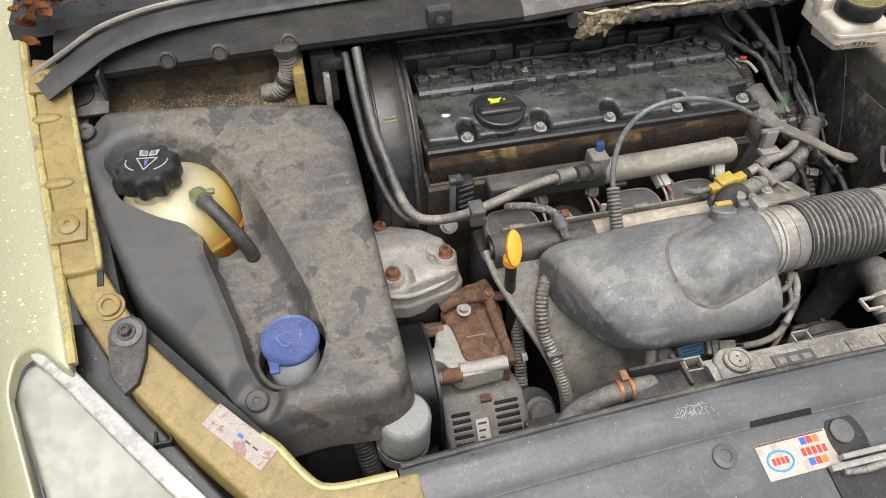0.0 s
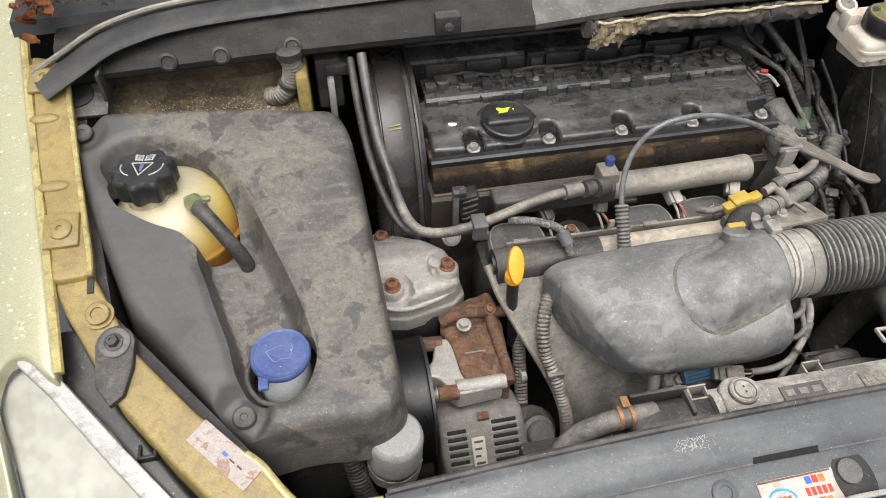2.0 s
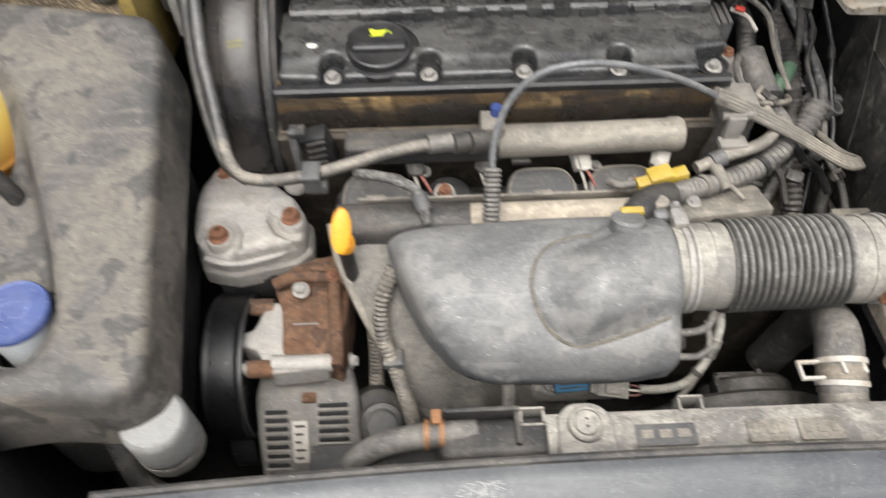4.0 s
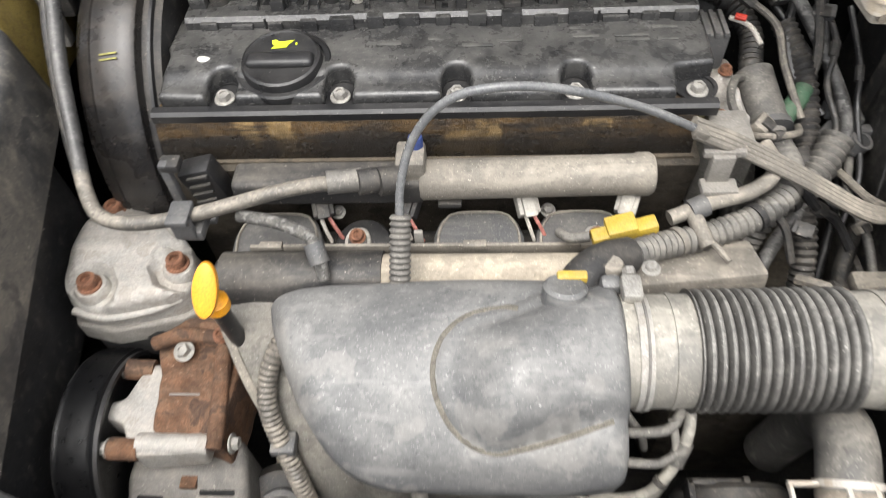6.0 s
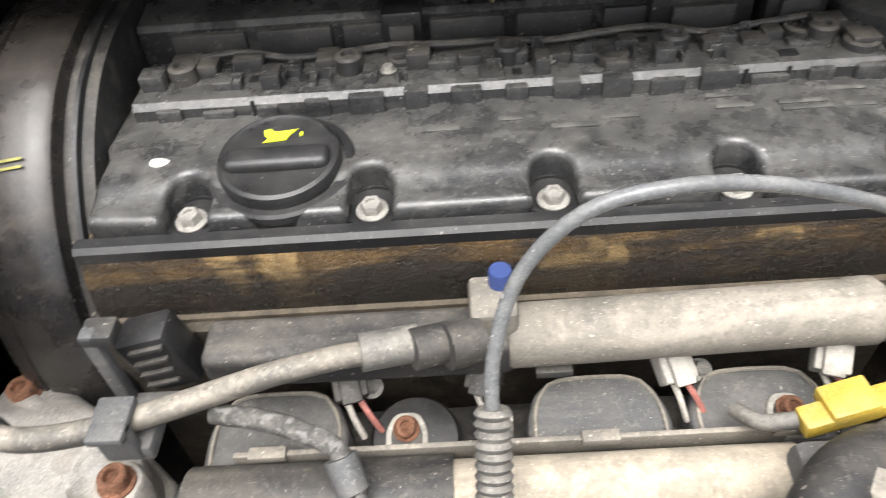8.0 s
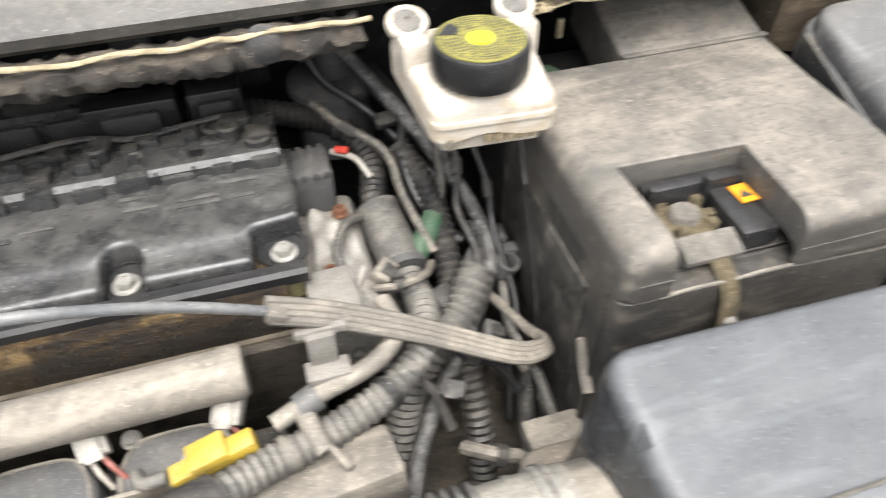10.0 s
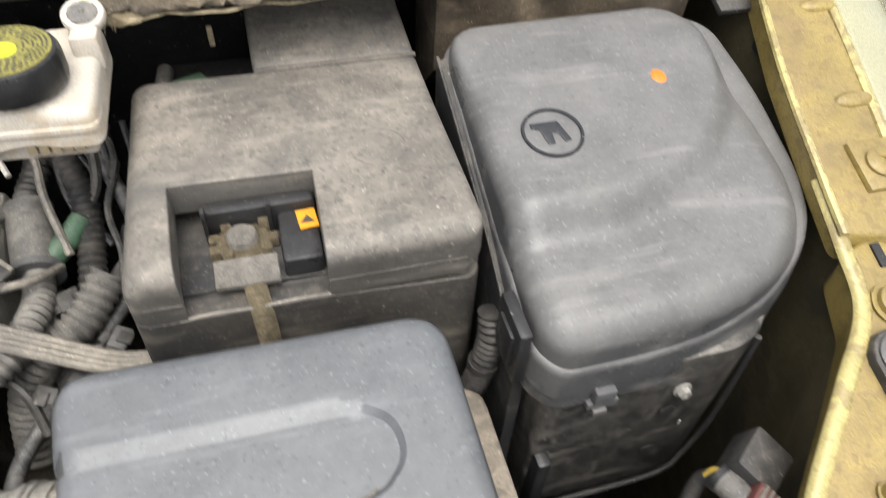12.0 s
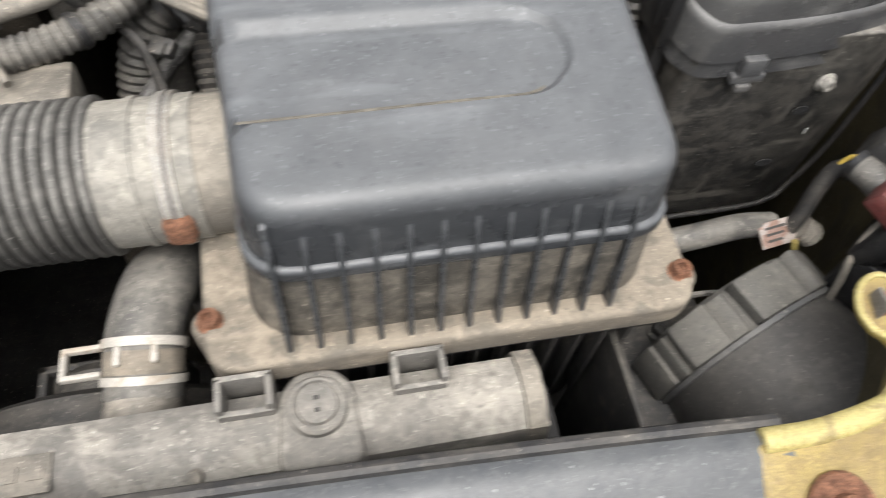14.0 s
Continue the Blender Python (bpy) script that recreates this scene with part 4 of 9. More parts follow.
# printed marks on the cap: an open book, a triangle, arcs
CM = Matrix.Translation((-0.6255, 0.739, 0.9731)) @ Matrix.Rotation(radians(-8), 4, "Z")
for k in (-1, 1):
    part("book_mark", plate([(k * 0.0006, 0.0095), (k * 0.0085, 0.0108), (k * 0.0098, 0.0195), (k * 0.0012, 0.0182)], 0.0003, CM, 0), PALE_PRINT, cap)
    for i in range(4):
        y = 0.0118 + i * 0.0016
        part("text_line", plate([(k * 0.0018, y), (k * 0.007, y + 0.0006), (k * 0.0071, y + 0.0012), (k * 0.0019, y + 0.0006)], 0.0005, CM, 0), BLACK_PLASTIC, cap)
    part("arc_mark", tube([CM @ Vector((k * 0.020 * math.sin(a), 0.002 - 0.016 * math.cos(a), 0.0002)) for a in np.linspace(0.5, 1.7, 7)], 0.0007, 6, 0.002), PALE_PRINT, cap)
part("warning_mark", plate([(-0.002, 0.004), (0.002, 0.004), (0.0008, -0.006), (-0.0008, -0.006)], 0.0003, CM, 0), mat("violet_print", (0.16, 0.13, 0.34), 0.5, bump=0.0), cap)
for a, b_ in (((-0.010, 0.006), (0.010, 0.006)), ((0.010, 0.006), (0, -0.012)), ((0, -0.012), (-0.010, 0.006))):
    part("mark_outline", tube([CM @ Vector((*a, 0.0004)), CM @ Vector((*b_, 0.0004))], 0.0007, 6, 0.004), PALE_PRINT, cap)

part("well_ring", tube([(-0.514 + 0.0345 * math.cos(a), 0.560 + 0.0345 * math.sin(a), float(tray_top(np.array([(-0.514 + 0.036 * math.cos(a), 0.560 + 0.036 * math.sin(a))]))[0]) * 0.25 + 0.75 * 0.858) for a in np.linspace(0, 2 * math.pi, 40)], 0.0024, 8, 0.004), TRAY_PLASTIC, tray, "raised ring round the filler")
washer = thing("washer_filler", "blue washer fluid cap on a pale filler neck", "washer filler", (-0.514, 0.562, 0.85))
part("neck", lathe([(0.0245, -0.035), (0.0245, 0.018), (0.0255, 0.02), (0, 0.02)], Matrix.Translation((-0.514, 0.560, 0.858)), 32), mat("pale_neck", (0.74, 0.76, 0.76), 0.45, var=0.1, scale=40), washer, "pale plastic neck")
bc = part("cap", lathe([(0.0268, 0), (0.0275, 0.001), (0.0275, 0.0055), (0.0262, 0.0072), (0.0245, 0.0068), (0.0235, 0.0058), (0, 0.0058)], Matrix.Translation((-0.514, 0.562, 0.877)) @ aim((0, -0.06, 1)), 40), BLUE_CAP, washer)
part("tab", box(-0.5345, -0.5255, 0.528, 0.542, 0.877, 0.881, 0.0012), BLUE_CAP, bc)
BM = Matrix.Translation((-0.514, 0.562, 0.8829)) @ Matrix.Rotation(radians(10), 4, "Z")
W = [(-0.012, 0.006), (0, 0.008), (0.012, 0.006), (0.007, -0.007), (0, -0.006), (-0.007, -0.007)]
part("screen_mark", tube([BM @ Vector((*p, 0)) for p in W + W[:1]], 0.0005, 6, 0.002), mat("cap_relief", (0.2, 0.23, 0.42), 0.5), bc, "raised windscreen mark")
part("button", lathe([(0.003, 0), (0.003, 0.0012), (0.001, 0.0012), (0, 0.0005)], Matrix.Translation((-0.502, 0.578, 0.8828)), 14), BLUE_CAP, bc)

# ---- the engine ----
engine = thing("engine", "black oily four-cylinder petrol engine with plastic valve cover", "engine", (-0.12, 0.85, 0.8))
BX = [-0.282, -0.191, -0.101, -0.011, 0.080]
part("cylinder_head", sweep_x([(0.775, 0.60), (0.772, 0.80), (0.762, 0.845), (0.761, 0.858), (0.765, 0.862), (0.98, 0.866), (0.98, 0.60)], -0.338, 0.085, 20), HEAD_METAL, engine, "grimy metal cylinder head")
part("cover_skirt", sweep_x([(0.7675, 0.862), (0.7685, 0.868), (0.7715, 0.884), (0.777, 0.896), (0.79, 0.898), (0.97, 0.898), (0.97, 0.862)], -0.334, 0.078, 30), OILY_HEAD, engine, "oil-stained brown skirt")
part("gasket", sweep_x([(0.7645, 0.8618), (0.7645, 0.8640), (0.768, 0.8642), (0.768, 0.8616)], -0.335, 0.080, 8), mat("gasket_line", (0.1, 0.08, 0.055), 0.7, var=0.5, scale=60), engine, "pale gasket line")
part("cover_flange", sweep_x([(0.7768, 0.894), (0.776, 0.902), (0.7785, 0.9045), (0.7850, 0.9045), (0.7875, 0.8965), (0.90, 0.8965), (0.90, 0.890)], -0.335, 0.092, 10), BLACK_PLASTIC, engine, "black cover flange")
outl = [(-0.336, 0.888), (-0.336, 0.845), (-0.331, 0.835), (-0.331, 0.790)]
for x in BX[:4]:
    outl += [(x - 0.0112, 0.787), (x - 0.0112, 0.806), (x - 0.0085, 0.8135), (x - 0.0035, 0.8175), (x + 0.0035, 0.8175), (x + 0.0085, 0.8135), (x + 0.0112, 0.806), (x + 0.0112, 0.787)]
outl += [(0.062, 0.786), (0.064, 0.810), (0.094, 0.814), (0.096, 0.888)]


def cover_top(P):
    z = 0.9115 + 0.004 * smooth(P[:, 1] - 0.800, 0.014) - 0.05 * np.maximum(0, P[:, 1] - 0.835)
    z = z + 0.0016 * np.sin(P[:, 0] * 38) * smooth(P[:, 1] - 0.815, 0.02)
    return z


part("valve_cover", shell(rounded(outl, 0.003, 2), cover_top, 0.0042, 0.0150, 0.006), ENGINE_PLASTIC, engine, "black plastic valve cover")
for x in BX:
    b = bolt(engine, (x, 0.7975, 0.9000), BOLT_STEEL, (0, -0.1, 1), 0.95, "zinc flange bolt")
    part("bolt_bore", lathe([(0.0165, 0), (0.0165, 0.002), (0.0135, 0.002), (0.0132, 0.0005), (0, 0.0005)], Matrix.Translation((x, 0.803, 0.8985)), 24), BLACK_PLASTIC, engine)
# raised marks on the cover top
rng = random.Random(3)
for x, y, w, h in ((-0.155, 0.842, 0.010, 0.0025), (-0.118, 0.846, 0.006, 0.002), (-0.085, 0.838, 0.012, 0.002), (-0.06, 0.846, 0.010, 0.0018), (0.0, 0.847, 0.010, 0.0018), (0.035, 0.845, 0.013, 0.0018), (0.035, 0.839, 0.013, 0.0018), (0.062, 0.84, 0.008, 0.002), (0.0, 0.858, 0.012, 0.0018), (0.062, 0.856, 0.01, 0.0018)):
    part("cast_mark", moved(box(-w, w, -h, h, -0.0004, 0.0006, 0.0003), Matrix.Translation((x, y, float(cover_top(np.array([(x, y)]))[0]) + 0.0003)) @ Matrix.Rotation(0.05, 4, "X")), CAST_MARK, engine)
part("paint_spot", lathe([(0.0045, 0), (0.004, 0.0008), (0, 0.001)], Matrix.Translation((-0.301, 0.828, 0.9158)), 14, flat=(1.3, 1)), mat("white_spot", (0.75, 0.73, 0.65), 0.6), engine, "white paint spot")

# plug and ignition strip along the middle, boxes behind it
part("coil_strip", sweep_x([(0.868, 0.905), (0.868, 0.921), (0.871, 0.9245), (0.914, 0.924), (0.914, 0.905)], -0.325, 0.09, 12), ENGINE_PLASTIC, engine, "black ignition coil strip")
for i in range(15):
    x = -0.305 + i * 0.0275
    w = rng.uniform(0.006, 0.011)
    part("strip_rib", box(x - w, x + w, 0.865, 0.872 + rng.uniform(0, 0.004), 0.905, 0.925 + rng.uniform(-0.006, 0.001), 0.0015), ENGINE_PLASTIC, engine)
for i in range(30):
    x = -0.315 + i * 0.0135 + rng.uniform(-0.003, 0.003)
    y = rng.uniform(0.880, 0.905)
    w, d = rng.uniform(0.004, 0.009), rng.uniform(0.004, 0.008)
    part("terminal_block", box(x - w, x + w, y - d, y + d, 0.918, 0.926 + rng.uniform(0.001, 0.008), 0.0012), BLACK_DUSTY if i % 3 else ENGINE_PLASTIC, engine)
for i in range(34):
    x, y = -0.318 + i * 0.0122 + rng.uniform(-0.003, 0.003), rng.uniform(0.876, 0.908)
    w, d = rng.uniform(0.002, 0.0055), rng.uniform(0.0015, 0.004)
    if i % 2:
        # flat dark plate on the deck, painted as a shaded hole
        part("deck_hole", box(x - w, x + w, y - d, y + d, 0.922, 0.9255, 0.0004), VOID, engine, "dark moulded hole")
    else:
        part("deck_clip", joined(box(x - w, x - w + 0.0012, y - d, y + d, 0.922, 0.930, 0.0003), box(x + w - 0.0012, x + w, y - d, y + d, 0.922, 0.930, 0.0003), box(x - w, x + w, y + d - 0.001, y + d, 0.922, 0.9315, 0.0003)), ENGINE_PLASTIC, engine)
for x in (-0.258, -0.168, -0.145, -0.06, 0.012, 0.035):
    part("panel_seam", box(x - 0.0008, x + 0.0008, 0.8668, 0.8685, 0.905, 0.9235, 0), VOID, engine)
part("strip_wire", tube([(-0.30 + 0.03 * k, 0.9065 + 0.003 * math.sin(k * 2.3), 0.929 + 0.002 * math.sin(k * 1.7)) for k in range(13)], 0.0022, 8, 0.005), BLACK_RUBBER, engine)
for x, y in ((-0.175, 0.898), (-0.058, 0.885), (0.052, 0.902), (0.078, 0.883)):
    part("deck_ring", lathe([(0.0095, 0), (0.0095, 0.004), (0.007, 0.005), (0.0065, 0.002), (0, 0.002)], Matrix.Translation((x, y, 0.9245)), 18), BLACK_DUSTY, engine)
for x in (-0.30, -0.205, -0.115, -0.022, 0.06):
    part("plug_post", lathe([(0.008, 0), (0.008, 0.009), (0.0065, 0.0105), (0.004, 0.0105), (0.0035, 0.008), (0, 0.008)], Matrix.Translation((x, 0.893, 0.924)), 16), BLACK_DUSTY, engine)
    bolt(engine, (x + 0.022, 0.888, 0.9248), BOLT_STEEL, (0, 0, 1), 0.55)
part("coil_rail", sweep_x([(0.930, 0.88), (0.930, 0.936), (0.933, 0.939), (0.962, 0.942), (0.966, 0.938), (0.966, 0.88)], -0.335, -0.02, 8), ENGINE_PLASTIC, engine, "black plastic rear cover")
for i in range(6):
    x = -0.315 + i * 0.052
    part("rear_panel", box(x, x + 0.045, 0.9265, 0.934, 0.895, 0.934, 0.0015), BLACK_DUSTY, engine)
part("rear_edge", tube([(-0.338, 0.968, 0.940), (-0.18, 0.968, 0.942), (-0.015, 0.968, 0.943)], 0.004, 8, 0.02), BLACK_DUSTY, engine)
for x, w in ((-0.175, 0.012), (0.0, 0.03), (0.055, 0.018)):
    part("connector", box(x - w, x + w, 0.918, 0.938, 0.912, 0.944, 0.002), BLACK_PLASTIC, engine)
    part("connector_clip", box(x - w * 0.6, x + w * 0.6, 0.9135, 0.92, 0.922, 0.938, 0.001), BLACK_DUSTY, engine)

ocap = thing("oil_filler_cap", "black round oil filler cap with a lime oil can mark", "oil cap", (-0.237, 0.838, 0.915))
part("collar", lathe([(0.038, -0.006), (0.038, 0.002), (0.0365, 0.0035), (0.033, 0.0035), (0.032, 0)], Matrix.Translation((-0.237, 0.823, 0.9115)) @ aim((0, -0.1, 1)), 40), BLACK_PLASTIC, ocap)
OM = Matrix.Translation((-0.237, 0.822, 0.909)) @ aim((0, -0.12, 1))
oc = part("cap", lathe([(0.0315, 0), (0.0315, 0.010), (0.0305, 0.0125), (0.0285, 0.0135), (0.0255, 0.0125), (0, 0.0115)], OM, 48), BLACK_PLASTIC, ocap)
part("grip", moved(box(-0.0265, 0.0265, -0.011, 0.0035, 0.009, 0.0175, 0.004, 3), OM), BLACK_PLASTIC, oc)
can = [(-0.009, 0.0095), (-0.0065, 0.0125), (-0.0085, 0.0145), (-0.0095, 0.0185), (-0.006, 0.0195), (-0.004, 0.0172), (0.0005, 0.0172), (0.0045, 0.0178), (0.0085, 0.0185), (0.0045, 0.014), (0.003, 0.0105)]
part("oil_can_mark", plate(can, 0.0006, OM @ Matrix.Translation((0, 0, 0.0122)), 0), LIME_PRINT, oc)
part("oil_drop_mark", lathe([(0.0009, 0), (0.0009, 0.0006), (0, 0.0006)], OM @ Matrix.Translation((0.0105, 0.0145, 0.0122)), 10, flat=(1, 1.8)), LIME_PRINT, oc)

# timing belt cover at the left end
tcov = [(0.99, 0.965), (0.90, 0.962), (0.855, 0.952), (0.822, 0.932), (0.795, 0.903), (0.777, 0.87), (0.767, 0.835), (0.764, 0.80), (0.770, 0.765), (0.785, 0.74), (0.99, 0.70)]
def arched(prof, rows):
    """An arched cover: a closed outline of (y, z) repeated along x, each row (x, inset) drawn in by its inset."""
    A = np.array(evenly(rounded(prof, 0.04, 6), 0.006))
    if sum(p[0] * q[1] - q[0] * p[1] for p, q in zip(A, np.roll(A, -1, 0))) < 0:
        A = A[::-1]
    tang = np.roll(A, -2, 0) - np.roll(A, 2, 0)
    nrm = np.stack([-tang[:, 1], tang[:, 0]], 1)
    nrm /= np.linalg.norm(nrm, axis=1)[:, None]
    bm = bmesh.new()
    rings = [[bm.verts.new((x, *(p + n * k))) for p, n in zip(A, nrm)] for x, k in rows]
    for a, c in zip(rings, rings[1:]):
        for i in range(len(A)):
            j = (i + 1) % len(A)
            bm.faces.new((a[i], a[j], c[j], c[i]))
    bm.faces.new(rings[0])
    bm.faces.new(rings[-1])
    return bm


timing = part("timing_cover", arched(tcov, [(-0.4005, 0.012), (-0.4000, 0.007), (-0.3975, 0.0035), (-0.393, 0.0012), (-0.3868, 0.0), (-0.3858, 0.0014), (-0.3846, 0.0014), (-0.3836, -0.0006), (-0.376, -0.0012), (-0.364, -0.0006), (-0.3545, 0.0006), (-0.3515, 0.0026), (-0.3505, 0.006)]), TIMING_PLASTIC, engine, "black arched timing belt cover")
part("timing_inner", arched([(y + 0.009 if y < 0.9 else y, z - 0.009) for y, z in tcov], [(-0.352, 0.0), (-0.342, 0.0), (-0.340, 0.001), (-0.336, 0.003)]), BLACK_DUSTY, engine)
part("timing_rim", arched([(y + 0.006 if y < 0.95 else y, z - 0.006) for y, z in tcov], [(-0.3445, 0.001), (-0.344, 0.0), (-0.3415, 0.0), (-0.341, 0.001)]), BLACK_PLASTIC, timing)
for k in (0, 1):
    part("yellow_mark", moved(box(-0.007, 0.007, -0.0007, 0.0007, -0.0003, 0.0003, 0), Matrix.Translation((-0.370, 0.8150 + 0.003 * k, 0.9275 + 0.0028 * k)) @ Matrix.Rotation(radians(42), 4, "X") @ Matrix.Rotation(0.12, 4, "Z")), YELLOW_PRINT, timing)

# front of the head: fuel rail, pipes, coil pots
rail_ = thing("fuel_rail", "dusty grey fuel rail tube along the engine", "fuel rail", (-0.12, 0.742, 0.865))
part("tube", lathe([(0.0, 0), (0.0145, 0), (0.0165, 0.003), (0.0165, 0.012), (0.0155, 0.014), (0.0155, 0.172), (0.014, 0.174)], Matrix.Translation((0.045, 0.744, 0.867)) @ aim((-1, -0.02, 0.0)), 24), TAN_GREY, rail_)
part("rail_body", box(-0.272, -0.125, 0.728, 0.755, 0.852, 0.876, 0.005, 3), BLACK_DUSTY, rail_, "black dusty rail body")
part("valve_block", box(-0.146, -0.124, 0.732, 0.758, 0.852, 0.892, 0.003), TAN_GREY, rail_)
part("valve_stem", lathe([(0.0055, 0), (0.0055, 0.012), (0.005, 0.013), (0, 0.013)], Matrix.Translation((-0.131, 0.752, 0.888)), 12), BLUE_PLASTIC, rail_, "blue valve cap")
part("clip", box(-0.116, -0.098, 0.728, 0.762, 0.848, 0.853, 0.001), BLACK_DUSTY, rail_)
pipe = thing("fuel_hose", "greyed rubber fuel hose looping past the timing cover", "hose", (-0.3, 0.74, 0.86))
RUN = [(-0.398, 0.86, 1.0), (-0.396, 0.82, 0.965), (-0.392, 0.785, 0.935), (-0.385, 0.757, 0.913), (-0.376, 0.722, 0.886), (-0.362, 0.700, 0.877), (-0.335, 0.692, 0.877), (-0.30, 0.698, 0.876), (-0.262, 0.708, 0.879), (-0.235, 0.714, 0.883), (-0.205, 0.720, 0.885), (-0.165, 0.728, 0.881)]
RUN = spline(RUN, 0.006)
half = min(range(len(RUN)), key=lambda i: (RUN[i] - Vector((-0.372, 0.714, 0.883))).length)
part("hose", tube(RUN[:half + 1:3], 0.0056, 14, 0.006), HOSE_DARK, pipe, "black rubber hose")
part("greyed_hose", tube(RUN[half - 3::3] + [RUN[-1]], 0.0056, 14, 0.006), HOSE_GREY, pipe, "dust-greyed hose")
part("second_hose", tube([(-0.41, 0.87, 0.99), (-0.408, 0.825, 0.955), (-0.404, 0.79, 0.92), (-0.395, 0.755, 0.89), (-0.38, 0.722, 0.868), (-0.36, 0.706, 0.862)], 0.0045, 10, 0.006), BLACK_RUBBER, pipe)
for x0, x1, r in ((-0.195, -0.170, 0.0088), (-0.172, -0.155, 0.0095), (-0.157, -0.142, 0.0105)):
    part("hose_end", tube([(x0, 0.722, 0.885), (x1, 0.728, 0.882)], r, 14, 0.004), GREY_RUBBER if x0 < -0.19 else BLACK_DUSTY, pipe)
part("hose_clip", joined(box(-0.306, -0.290, 0.688, 0.694, 0.862, 0.886, 0.0015), box(-0.306, -0.290, 0.684, 0.706, 0.881, 0.886, 0.0015), box(-0.304, -0.286, 0.690, 0.716, 0.858, 0.868, 0.002)), GREY_PLASTIC, pipe, "grey hose clip")
brk = thing("pipe_bracket", "black plastic pipe bracket on the cylinder head", "bracket", (-0.305, 0.742, 0.86))
part("body", moved(box(-0.013, 0.014, -0.010, 0.010, -0.020, 0.018, 0.003), Matrix.Translation((-0.298, 0.748, 0.862)) @ Matrix.Rotation(-0.25, 4, "Y")), BLACK_PLASTIC, brk)
part("post", box(-0.3195, -0.3125, 0.729, 0.736, 0.842, 0.897, 0.0015), GREY_PLASTIC, brk, "grey worn post")
part("arm", box(-0.3195, -0.3045, 0.729, 0.742, 0.889, 0.8965, 0.0015), BLACK_DUSTY, brk)
part("foot", box(-0.3195, -0.290, 0.722, 0.736, 0.838, 0.8445, 0.0015), GREY_PLASTIC, brk)
for i in range(4):
    part("rib", moved(box(-0.009, 0.009, -0.0125, -0.009, -0.0012, 0.0012, 0.0006), Matrix.Translation((-0.298, 0.748, 0.850 + i * 0.0085)) @ Matrix.Rotation(-0.25, 4, "Y")), BLACK_DUSTY, brk)
part("head_nut", lathe([(0.011, 0), (0.011, 0.004), (0.008, 0.005), (0.008, 0.010), (0, 0.010)], Matrix.Translation((-0.322, 0.726, 0.834)) @ aim((0, -0.7, 0.7)), 18), ALU_DUSTY, brk, "dusty flange nut")

runner = thing("inlet_manifold", "dusty tan inlet manifold flange and runner pots", "inlet manifold", (-0.13, 0.7, 0.82))
def round_bar(y, z, w, h):
    """A bar's section, flat below and rounded above."""
    return [(y + w / 2, z)] + [(y + w / 2 * math.cos(a), z + h * math.sin(a) ** 0.8) for a in np.linspace(0.15, math.pi - 0.15, 12)] + [(y - w / 2, z)]


part("flange_bar", sweep_x(round_bar(0.683, 0.812, 0.040, 0.026), -0.158, 0.0, 6), CREAM_PLASTIC, runner, "cream dusted flange bar")
part("flange_end", sweep_x(round_bar(0.684, 0.814, 0.042, 0.026), -0.281, -0.1575, 6), BLACK_DUSTY, runner, "black flange end")
part("end_socket", lathe([(0.012, 0), (0.012, 0.004), (0.009, 0.004), (0.0085, 0.001), (0, 0.001)], Matrix.Translation((-0.2805, 0.684, 0.824)) @ aim((-1, 0, 0)), 20), BLACK_PLASTIC, runner)
part("flange_lip", box(-0.262, 0.0, 0.7025, 0.7055, 0.822, 0.8345, 0.0008), TAN_GREY, runner, "thin raised lip")
for x in (-0.245, -0.088, 0.0):
    part("lip_tab", box(x - 0.009, x + 0.009, 0.700, 0.7065, 0.832, 0.837, 0.001), TAN_GREY, runner)
WIRE_PINK = mat("faded_pink_wire", (0.42, 0.16, 0.13), 0.5, var=0.3, scale=120, bump=0.1)
WIRE_WHITE = mat("dirty_white_wire", (0.5, 0.46, 0.4), 0.5, var=0.3, scale=120, bump=0.1)
POT = [(-0.036, 0.702), (-0.0355, 0.722), (-0.030, 0.736), (-0.019, 0.7435), (0.019, 0.7435), (0.030, 0.736), (0.0355, 0.722), (0.036, 0.702)]
for x in (-0.245, -0.085, -0.005):
    body = shell(rounded([(x + px, py) for px, py in POT], 0.004, 3), lambda P: 0.8245 + 0.15 * (P[:, 1] - 0.72), 0.004, 0.035, 0.006, flare=0.001)
    pot = part("runner_pot", body, GREY_PLASTIC, runner, "dusty grey coil pot")
    part("pot_rim", tube([(x + px * 0.88, 0.7225 + (py - 0.7225) * 0.84, 0.8252 + 0.15 * (0.7225 + (py - 0.7225) * 0.84 - 0.72)) for px, py in POT], 0.0012, 6, 0.004), TAN_GREY, pot, "dusty moulded rim")
part("runner_pot", lathe([(0.023, 0), (0.023, 0.028), (0.021, 0.032), (0.014, 0.033), (0, 0.033)], Matrix.Translation((-0.176, 0.722, 0.790)) @ aim((0, -0.2, 1)), 28), BLACK_PLASTIC, runner, "black round coil pot")
